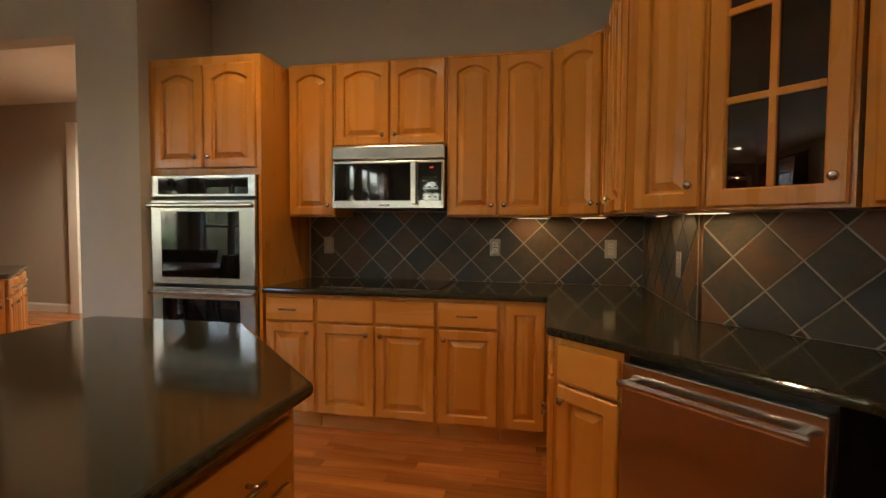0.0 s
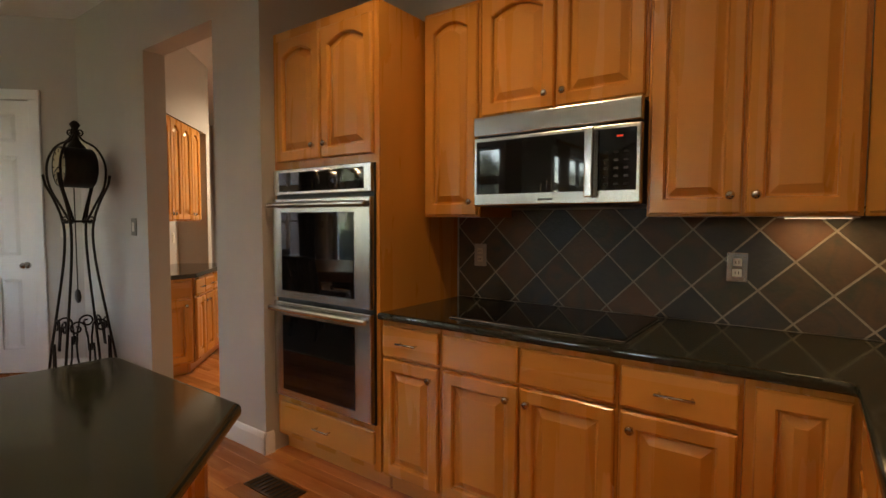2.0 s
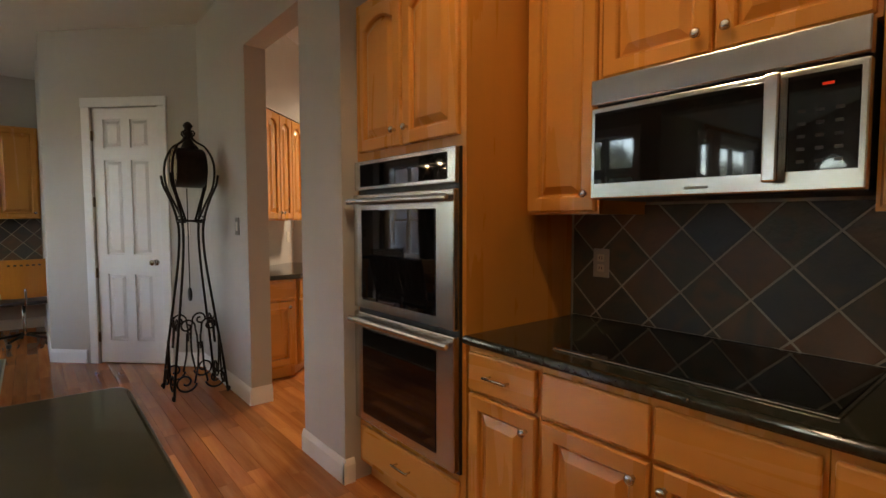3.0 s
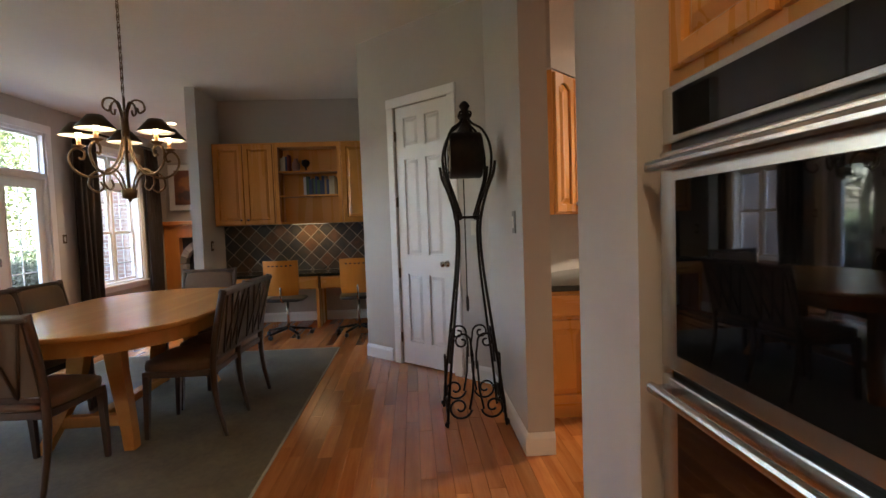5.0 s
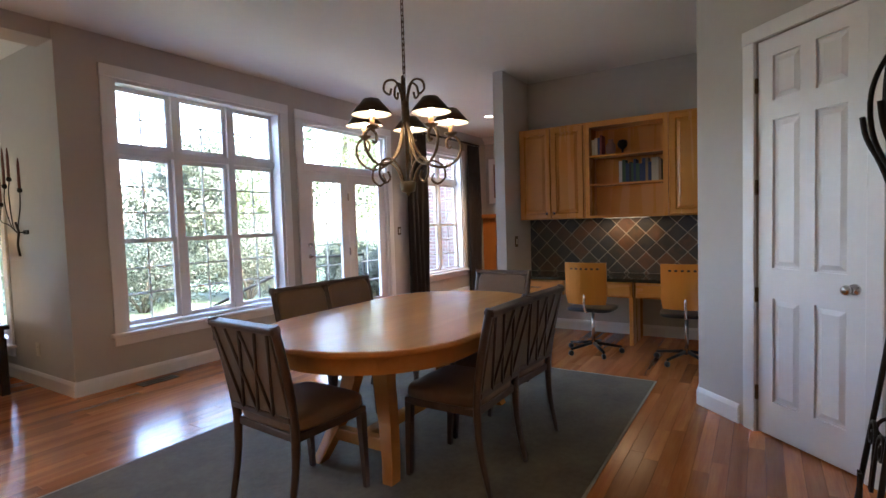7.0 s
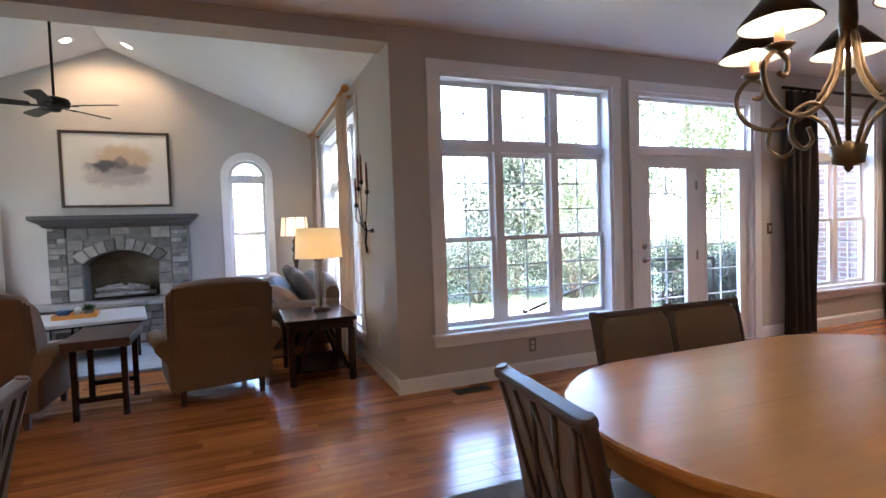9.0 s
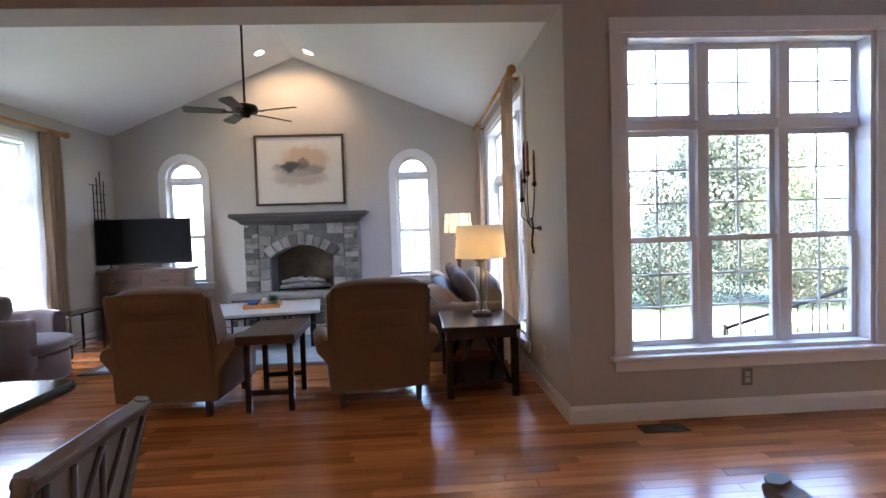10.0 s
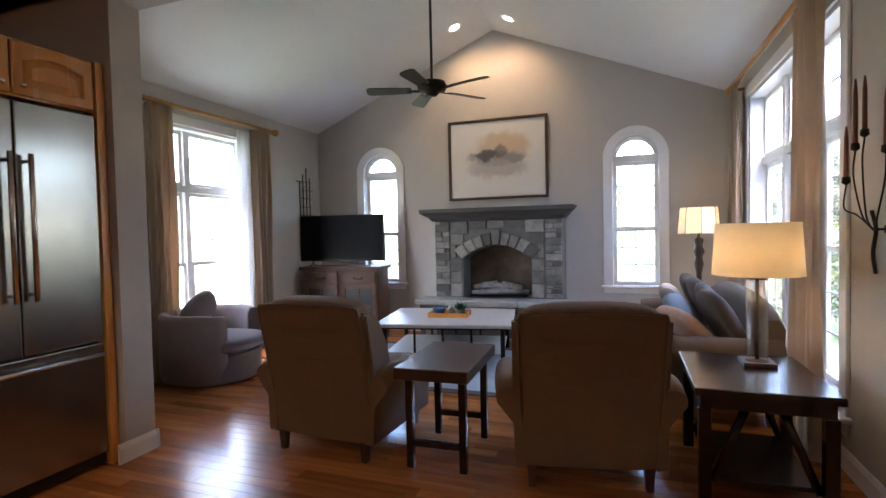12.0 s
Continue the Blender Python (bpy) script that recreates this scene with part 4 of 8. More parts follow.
cabinet("base_cabinet", "honey maple base cabinet beside the dishwasher", (0.045, 2.025, 0), -45, 0.312, 0.50, 0.868, [(0.02, 0.300, 0.12, 0.685, 0, 0.055, 0.63)], [(0.02, 0.300, 0.70, 0.845, 0)], toe=0.10)
dwm = SINK @ pose(0.318, 0, 0)
dish = new("dishwasher")
dish.matrix_basis = dwm
tagged(dish, "stainless steel dishwasher with a bar handle", "dishwasher")
part("body", box(bm_new(), 0.0, 0.60, 0.02, 0.56, 0.02, 0.862), BLACK, dish)
dd = part("door", rbox(bm_new(), 0.004, 0.596, -0.028, 0.018, 0.115, 0.845, r=0.006), STEEL, dish, "stainless steel door")
part("toe_kick", box(bm_new(), 0.004, 0.596, 0.03, 0.05, 0.0, 0.11), BLACK, dish)
hb = bm_new()
rbox(hb, 0.02, 0.575, -0.082, -0.060, 0.772, 0.800, r=0.010)
for x in (0.05, 0.545):
    rbox(hb, x - 0.015, x + 0.015, -0.065, -0.026, 0.775, 0.797, r=0.004)
part("handle", hb, STEEL, dd, "flat steel bar handle")
cabinet("base_cabinet", "honey maple base cabinet along the sink run", (0.79, 1.27, 0), -90, 0.9, 0.60, 0.868, [(0.03, 0.44, 0.12, 0.685, 0, 0.40, 0.63), (0.46, 0.87, 0.12, 0.685, 0, 0.50, 0.63)], [(0.03, 0.44, 0.70, 0.845, 0), (0.46, 0.87, 0.70, 0.845, 0)], toe=0.10)


def worktop(name, poly, z0, z1, label, r=0.014):
    bm = prism(bm_new(), poly, z0, z1)
    bmesh.ops.recalc_face_normals(bm, faces=bm.faces)
    es = [e for e in bm.edges if abs(e.verts[0].co.z - e.verts[1].co.z) < 1e-5]
    bmesh.ops.bevel(bm, geom=es, offset=r, segments=4, affect="EDGES", profile=0.5)
    return solid(name, bm, GRANITE, label, "countertop")


def round_poly(poly, radii, n=6):
    """Round a polygon's corners, each by its own radius."""
    out = []
    k = len(poly)
    for i in range(k):
        p, a, b, r = Vector(poly[i]), Vector(poly[i - 1]), Vector(poly[(i + 1) % k]), radii[i]
        if r <= 0:
            out.append(tuple(p))
            continue
        u, v = (a - p).normalized(), (b - p).normalized()
        half = u.angle(v) / 2
        cut = min(r / math.tan(half), 0.45 * min((a - p).length, (b - p).length))
        for j in range(n + 1):
            s = j / n
            out.append(tuple((1 - s) ** 2 * (p + u * cut) + 2 * s * (1 - s) * p + s * s * (p + v * cut)))
    return out


worktop("countertop", round_poly([(-1.770, 2.885), (0.0, 2.885), (0.0, 2.02), (0.74, 1.315), (0.755, 0.36), (1.398, 0.36), (1.398, 1.56), (0.638, 2.32), (0.638, 3.578), (-1.770, 3.578)], [0, 0.03, 0.04, 0.05, 0.03, 0, 0, 0, 0, 0]), 0.869, CT, "dark polished granite worktop over the base cabinets")

ck = thing("cooktop", "black glass electric cooktop with a steel rim", "cooktop", (-1.42, 2.98, CT), 0)
part("rim", rbox(bm_new(), 0.0, 0.78, 0.0, 0.53, 0.0002, 0.006, r=0.003), STEEL, ck, "thin steel rim")
part("glass_top", rbox(bm_new(), 0.008, 0.772, 0.008, 0.522, 0.0062, 0.010, r=0.002), BLACKGLASS, ck)

mw = thing("microwave", "stainless steel over-range microwave with black glass door", "microwave", (-1.424, 3.19, 1.41), 0)
part("body", rbox(bm_new(), 0.003, 0.767, 0.03, 0.385, 0.0, 0.412, r=0.004), BLACK, mw)
part("vent_panel", rbox(bm_new(), 0.0, 0.770, -0.008, 0.029, 0.325, 0.415, r=0.006), STEEL, mw, "plain steel vent strip")
md = part("door", rbox(bm_new(), 0.0, 0.770, -0.004, 0.029, 0.002, 0.318, r=0.006), STEEL, mw, "stainless steel front")
part("window", rbox(bm_new(), 0.018, 0.545, -0.007, -0.0045, 0.055, 0.300, r=0.001), BLACKGLASS, md, "black door glass")
part("keypad", rbox(bm_new(), 0.60, 0.752, -0.007, -0.0045, 0.055, 0.300, r=0.001), BLACKGLASS, md, "black glass keypad")
PLATE_GREY = material("grey maker mark", (0.16, 0.155, 0.15), 0.4, 0.6)
KEY = material("grey key marks", (0.012, 0.012, 0.012), 0.5)
for i in range(3):
    for j in range(5):
        part("key", box(bm_new(), 0.625 + 0.04 * i, 0.642 + 0.04 * i, -0.0078, -0.0071, 0.075 + 0.032 * j, 0.083 + 0.032 * j), KEY, md)
part("clock_display", box(bm_new(), 0.675, 0.70, -0.0079, -0.0071, 0.265, 0.272), glowing("red display", (0.9, 0.05, 0.02), 0.004), md, "small red clock digits")
hb = bm_new()
rbox(hb, 0.556, 0.594, -0.048, -0.034, 0.028, 0.312, 0.006)
for z in (0.05, 0.29):
    rbox(hb, 0.565, 0.585, -0.036, -0.004, z - 0.012, z + 0.012, 0.003)
part("handle", hb, CHROME, md, "flat vertical steel handle")
part("badge", box(bm_new(), 0.335, 0.405, -0.0052, -0.0042, 0.022, 0.030), PLATE_GREY, md, "small grey maker's mark")

# island
isl = thing("kitchen_island", "maple kitchen island with drawers under dark granite", "kitchen island", (0, 0, 0), 0)
body = [(-0.61, 1.13), (-1.19, 1.73), (-1.60, 1.73), (-1.60, -0.98), (-0.61, -0.98)]
part("body", prism(bm_new(), body, 0.10, 0.868), MAPLE, isl)
part("toe_kick", prism(bm_new(), [(-0.68, 1.1), (-1.2, 1.65), (-1.53, 1.65), (-1.53, -0.9), (-0.68, -0.9)], 0.0, 0.10), MAPLE_X, isl)
face = pose(-0.61, 1.10, 0, 0, 0, 90)
for k in range(4):
    y1 = 1.10 - 0.53 * k
    for z0, z1 in ((0.70, 0.845), (0.42, 0.685), (0.12, 0.405)):
        bm = rbox(bm_new(), -0.608, -0.588, y1 - 0.50, y1 - 0.012, z0, z1, r=0.007)
        dr = part("drawer", bm, MAPLE_Y, isl, "slab drawer front")
        hb = bm_new()
        yc, zc = y1 - 0.26, (z0 + z1) / 2
        rod(hb, (-0.556, yc - 0.075, zc), (-0.556, yc + 0.075, zc), 0.0065)
        for s in (-1, 1):
            rod(hb, (-0.588, yc + 0.055 * s, zc), (-0.556, yc + 0.055 * s, zc), 0.005)
        part("handle", hb, CHROME, dr, "brushed nickel bar pull")
for y in (-0.9, 0.35, 1.6):
    br = bm_new()
    prism(br, [(0, 0.868), (-0.22, 0.868), (-0.20, 0.82), (-0.06, 0.70), (0, 0.60)], 0, 0.05)
    bmesh.ops.transform(br, matrix=Matrix(((1, 0, 0, -1.60), (0, 0, 1, y), (0, 1, 0, 0), (0, 0, 0, 1))), verts=br.verts)
    part("bracket", br, MAPLE, isl, "carved wooden bracket")
worktop("countertop", round_poly([(-0.57, -1.05), (-0.57, 1.165), (-1.20, 1.825), (-1.915, 1.825), (-1.955, -1.095)], [0.04, 0.03, 0.03, 0.05, 0.08]), 0.869, CT, "dark polished granite island top with a clipped corner", 0.016)

# fridge in its surround
fr = thing("refrigerator", "stainless steel french-door refrigerator with a freezer drawer", "refrigerator", (0.03, -1.79, 0), -90)
part("body", box(bm_new(), 0.005, 0.895, 0.03, 0.68, 0.02, 2.17), BLACK, fr)
part("grille", rbox(bm_new(), 0.005, 0.895, 0.0, 0.03, 0.02, 0.085, r=0.004), BLACK, fr, "dark toe grille")
for k, (a, b) in enumerate(((0.005, 0.447), (0.453, 0.895))):
    dr = part("door", rbox(bm_new(), a, b, -0.025, 0.03, 0.785, 2.165, r=0.008), FRIDGE_STEEL, fr, "stainless steel door")
    x = 0.40 if k == 0 else 0.50
    hb = bm_new()
    rod(hb, (x, -0.075, 1.08), (x, -0.075, 1.88), 0.013)
    for z in (1.12, 1.84):
        rod(hb, (x, -0.025, z), (x, -0.075, z), 0.010)
    part("handle", hb, CHROME, dr, "long vertical steel handle")
dr = part("freezer_drawer", rbox(bm_new(), 0.005, 0.895, -0.025, 0.03, 0.09, 0.775, r=0.008), FRIDGE_STEEL, fr, "stainless steel freezer drawer")
hb = bm_new()
rod(hb, (0.04, -0.078, 0.715), (0.86, -0.078, 0.715), 0.013)
for x in (0.08, 0.82):
    rod(hb, (x, -0.025, 0.715), (x, -0.078, 0.715), 0.010)
part("handle", hb, CHROME, dr, "long steel bar handle")
solid("fridge_panel", rbox(bm_new(), 0.0, 0.72, -2.748, -2.695, 0, 2.50, r=0.003), MAPLE, "tall maple side panel beside the refrigerator", "panel")
solid("fridge_panel", rbox(bm_new(), 0.0, 0.72, -1.782, -1.75, 0, 2.50, r=0.003), MAPLE, "tall maple side panel beside the refrigerator", "panel")
cabinet("upper_cabinet", "short honey maple cabinet above the refrigerator", (0.02, -1.785, 2.185), -90, 0.905, 0.68, 0.31, [(0.012, 0.447, 0.012, 0.295, 0.035, 0.40, 0.06), (0.458, 0.893, 0.012, 0.295, 0.035, 0.50, 0.06)])

# wall plates
PLATE = material("brushed nickel plate", (0.45, 0.43, 0.40), 0.35, 0.8, vary=0.05)
IVORY = material("ivory plastic", (0.62, 0.57, 0.48), 0.4, vary=0.04)


def wall_plate(label, m, kind="outlet", w=0.078, h=0.125, mat=None):
    o = new("wall_outlet" if kind == "outlet" else "light_switch")
    o.matrix_basis = m
    tagged(o, label, kind if kind != "switch" else "light switch")
    part("plate", rbox(bm_new(), -w / 2, w / 2, -0.007, 0.0, -h / 2, h / 2, r=0.003), mat or PLATE, o)
    if kind == "outlet":
        for z in (-0.022, 0.022):
            sk = part("socket", rbox(bm_new(), -0.017, 0.017, -0.0095, -0.0072, z - 0.016, z + 0.016, r=0.003), IVORY, o, "ivory socket")
            # black blocks in place of holes; the dark of each hole is their colour
            for x in (-0.006, 0.006):
                part("slot_dark", box(bm_new(), x - 0.0015, x + 0.0015, -0.0101, -0.0096, z - 0.006, z + 0.006), BLACK, sk)
    else:
        part("rocker", rbox(bm_new(), -0.017, 0.017, -0.011, -0.0072, -0.034, 0.034, r=0.003), IVORY, o, "pale rocker switch")
    return o


wall_plate("nickel outlet plate on the slate backsplash", pose(-1.62, 3.568, 1.15), mat=PLATE)
wall_plate("nickel outlet plate on the slate backsplash", pose(-0.36, 3.568, 1.15), mat=CHROME)
wall_plate("nickel outlet plate on the slate backsplash", pose(0.42, 3.568, 1.15), mat=PLATE)
wall_plate("nickel outlet plate on the slate backsplash", pose(0.628, 2.62, 1.12, 0, 0, -90), mat=PLATE)
wall_plate("nickel switch plate beside the hall opening", pose(-4.22, 2.83, 1.29), "switch", 0.085, 0.13, material("tarnished nickel plate", (0.20, 0.19, 0.165), 0.4, 0.6, vary=0.1))
wall_plate("pale outlet plate on the pantry wall", pose(-6.33, 1.75, 1.25, 0, 0, 45) @ pose(1.39, 0, 0), "switch", 0.07, 0.115, IVORY)
wall_plate("tarnished nickel outlet plate below the window", pose(-5.50, -2.66, 0.275, 0, 0, 180), mat=bpy.data.materials["tarnished nickel plate"])
wall_plate("dark switch plate beside the french doors", pose(-8.70, -2.66, 1.25, 0, 0, 180), "switch", 0.08, 0.125, BRONZE)
wall_plate("dark switch plate on the stub wall", pose(-7.95, -0.35, 1.10, 0, 0, 180), "switch", 0.08, 0.125, BRONZE)
wall_plate("outlet plate beside the television", pose(-0.18, GY, 0.42, 0, 0, 180), mat=PLATE)
wall_plate("pale outlet low on the great room wall", pose(GX0, -3.35, 0.33, 0, 0, 90), mat=IVORY)


def floor_vent(at, turn, label):
    v = thing("floor_vent", label, "floor vent", at, turn, "floor vents")
    bm = bm_new()
    ring_frame(bm, -0.16, 0.16, -0.07, 0.07, 0.014, 0.0, 0.006)
    bmesh.ops.transform(bm, matrix=Matrix(((1, 0, 0, 0), (0, 0, 1, 0), (0, 1, 0, 0.001), (0, 0, 0, 1))), verts=bm.verts)
    part("frame", bm, BRONZE, v)
    # flat black sheet on the floor: the opening's shade put in as colour
    part("vent_dark", box(bm_new(), -0.15, 0.15, -0.06, 0.06, 0.0006, 0.0016), BLACK, v, "black sheet for the dark below the slats")
    for i in range(9):
        part("slat", box(bm_new(), -0.145 + 0.033 * i, -0.132 + 0.033 * i, -0.056, 0.056, 0.002, 0.005), BRONZE, v)


floor_vent((-2.24, 2.63, 0), 0, "bronze floor vent in front of the ovens")
floor_vent((-4.80, -2.50, 0), 0, "bronze floor vent below the window")

# ---- dining area ----
RT = 0.012  # rug surface
drug = thing("area_rug", "grey green woven rug under the dining table", "rug", (0, 0, 0), 0)
part("field", rbox(bm_new(), -6.685, -3.335, -0.985, 1.395, 0.001, RT, r=0.004), RUG, drug)
BINDING = material("pale rug binding", (0.36, 0.33, 0.26), 0.95, vary=0.15, scale=20, bump=0.5, bump_scale=300)
for a in ((-6.70, -3.32, 1.3955, 1.41), (-6.70, -3.32, -1.0, -0.9855), (-6.70, -6.6855, -0.985, 1.395), (-3.3345, -3.32, -0.985, 1.395)):
    part("binding", rbox(bm_new(), *a, 0.001, RT - 0.001, r=0.003), BINDING, drug, "pale woven edge binding")


def racetrack(cx, cy, lx, ly, n=18, inset=0.0):
    """An oblong with round ends, in x, y."""
    lx, ly = lx - 2 * inset, ly - 2 * inset
    r, c = ly / 2, lx / 2 - ly / 2 * 0.92
    pts = []
    for s, a0 in ((1, -90), (-1, 90)):
        for i in range(n + 1):
            a = radians(a0 + 180 * i / n)
            pts.append((cx + s * c + 0.92 * r * math.cos(a), cy + r * math.sin(a)))
    return pts


tb = thing("dining_table", "golden veneered oval dining table on two pedestals", "dining table", (-5.02, 0.25, RT), 0)
L0, W0 = 2.12, 1.30
bm = bm_new()
loft(bm, [[(x, y, z) for x, y in racetrack(0, 0, L0, W0, inset=i)] for i, z in ((0.02, 0.730), (0.004, 0.736), (0.0, 0.746), (0.004, 0.758), (0.014, 0.764))], smooth=False)
part("tabletop", bm, TABLEWOOD, tb)
bm = bm_new()
loft(bm, [[(x, y, z) for x, y in racetrack(0, 0, L0, W0, inset=0.05)] for z in (0.645, 0.7305)], smooth=False)
part("apron", bm, TABLEWOOD, tb)
for s in (-1, 1):
    for t in (-1, 1):
        lg = bm_new()
        loft(lg, [[(s * (x + u * w), t * (y + v * d), z) for u, v in ((-1, -1), (1, -1), (1, 1), (-1, 1))] for x, y, w, d, z in ((0.645, 0.255, 0.036, 0.030, 0.0), (0.60, 0.222, 0.036, 0.034, 0.10), (0.54, 0.165, 0.036, 0.042, 0.27), (0.505, 0.12, 0.038, 0.048, 0.45), (0.49, 0.10, 0.044, 0.056, 0.645))], smooth=False)
        bmesh.ops.recalc_face_normals(lg, faces=lg.faces)
        part("leg", lg, TABLEWOOD, tb, "curved splayed leg")
    part("cross_rail", rbox(bm_new(), 0.57 * s - 0.03, 0.57 * s + 0.03, -0.18, 0.18, 0.12, 0.19, r=0.008), TABLEWOOD, tb)
part("stretcher", rbox(bm_new(), -0.54, 0.54, -0.035, 0.035, 0.13, 0.185, r=0.01), TABLEWOOD, tb)


def dining_chair(at, turn, label):
    """Faces +y; origin on the floor under the seat's middle."""
    ch = thing("dining_chair", label, "chair", at, turn, "chairs round the table")
    sw, sd, sh, top = 0.235, 0.225, 0.455, 0.925
    for s in (-1, 1):
        fl = bm_new()
        loft(fl, [[(s * (sw - 0.025) + u * a, sd - 0.03 + v * a + k, z) for u, v in ((-1, -1), (1, -1), (1, 1), (-1, 1))] for a, k, z in ((0.012, 0.02, 0.0), (0.019, 0.0, 0.40))], smooth=False)
        part("leg", fl, CHAIRWOOD, ch)
        bl = bm_new()
        line = smooth_line([(s * (sw - 0.02), -0.27, 0.0), (s * (sw - 0.015), -0.225, 0.22), (s * (sw - 0.012), -0.215, 0.44), (s * (sw - 0.004), -0.245, 0.66), (s * sw, -0.305, top)], 4)
        tube(bl, line, [0.014 + 0.007 * min(1, p.z / 0.4) for p in line], 6)
        part("leg", bl, CHAIRWOOD, ch, "raked back leg and post")
    st = bm_new()
    rbox(st, -sw + 0.01, sw - 0.01, -sd + 0.01, sd - 0.005, 0.385, 0.425, r=0.006)
    part("seat_frame", st, CHAIRWOOD, ch)
    se = bm_new()
    cushion(se, 2 * sw, 2 * sd, 0.075, pose(0, 0.005, sh), 6, 12, 0.012)
    part("seat", se, TANVINYL, ch, "padded tan seat")
    lean = Matrix.Translation((0, -0.222, 0.50)) @ Matrix.Rotation(radians(11.5), 4, "X")
    h = 0.415
    pad = bm_new()
    cushion(pad, 2 * sw - 0.03, 0.035, h - 0.03, lean @ pose(0, 0.012, h / 2), 7, 12)
    part("backrest", pad, TANVINYL, ch, "padded tan backrest")
    bk = bm_new()
    box(bk, -sw + 0.02, sw - 0.02, -0.016, -0.004, 0.0, h - 0.01, lean)
    part("back_panel", bk, material("taupe linen", (0.17, 0.13, 0.10), 0.9, vary=0.1, scale=8, bump=0.4, bump_scale=300) if "taupe linen" not in bpy.data.materials else bpy.data.materials["taupe linen"], ch, "taupe fabric back panel")
    rl = bm_new()
    rbox(rl, -sw - 0.012, sw + 0.012, -0.024, 0.028, h - 0.018, h + 0.012, 0.008, lean)
    part("top_rail", rl, CHAIRWOOD, ch)
    rl = bm_new()
    rbox(rl, -sw + 0.01, sw - 0.01, -0.022, 0.024, -0.02, 0.012, 0.006, lean)
    part("bottom_rail", rl, CHAIRWOOD, ch)
    xs = [-sw + 0.03, -sw / 3 - 0.035, 0.0, sw / 3 + 0.035, sw - 0.03]
    for a, b in ((0, 1), (2, 1), (2, 3), (4, 3), (1, 0), (1, 2), (3, 2), (3, 4)):
        if (a, b) in ((1, 0), (3, 4)):
            continue
        lt = bm_new()
        p, q = lean @ Vector((xs[a], -0.021, h - 0.02)), lean @ Vector((xs[b], -0.021, 0.005))
        tube(lt, [p, q], 0.0085, 4)
        part("lattice_bar", lt, CHAIRWOOD, ch)
    return ch


first = dining_chair((-4.08, 0.195, RT), 86, "brown wooden dining chair with padded tan seat at the table end")
for x, y, a, lb in ((-4.88, -0.385, 0, "brown wooden dining chair with tan seat, window side"), (-5.36, -0.385, -2, "brown wooden dining chair with tan seat, window side"), (-4.70, 0.75, 180, "brown wooden dining chair with padded tan seat pushed in"), (-5.19, 0.75, 176, "brown wooden dining chair with padded tan seat pushed in"), (-5.95, 0.275, -90, "brown wooden dining chair at the far table end"), (-2.04, -0.50, -88, "brown wooden chair with lattice back beside the island")):
    c = copy_thing(first, pose(x, y, RT if x < -3.4 else 0, 0, 0, a))
    tagged(c, label=lb)

# chandelier
SHADE_OUT = material("dark bronze shade", (0.06, 0.038, 0.022), 0.4, 0.6, vary=0.2, scale=20)
BULB = glowing("warm bulb", (1.0, 0.80, 0.54), 5.5)
WHITE_IN = material("white shade lining", (0.85, 0.80, 0.72), 0.6, vary=0.02)
CANDLE = material("candle sleeve", (0.72, 0.42, 0.20), 0.5, vary=0.05)
cz = 1.51
chd = thing("chandelier", "bronze scrolled iron chandelier with five lit shaded lights", "chandelier", (-4.85, 0.33, cz), -6)
part("hub", lathe(bm_new(), [(0.0, 0.0), (0.012, 0.012), (0.012, 0.022), (0.042, 0.03), (0.05, 0.085), (0.03, 0.09), (0.012, 0.1), (0.0, 0.1)], 14), BRONZE, chd)
part("stem", lathe(bm_new(), [(0.0, 0.085), (0.008, 0.09), (0.008, 0.42), (0.022, 0.43), (0.026, 0.48), (0.022, 0.56), (0.008, 0.57), (0.007, 0.70), (0.0, 0.705)], 12), BRONZE, chd)
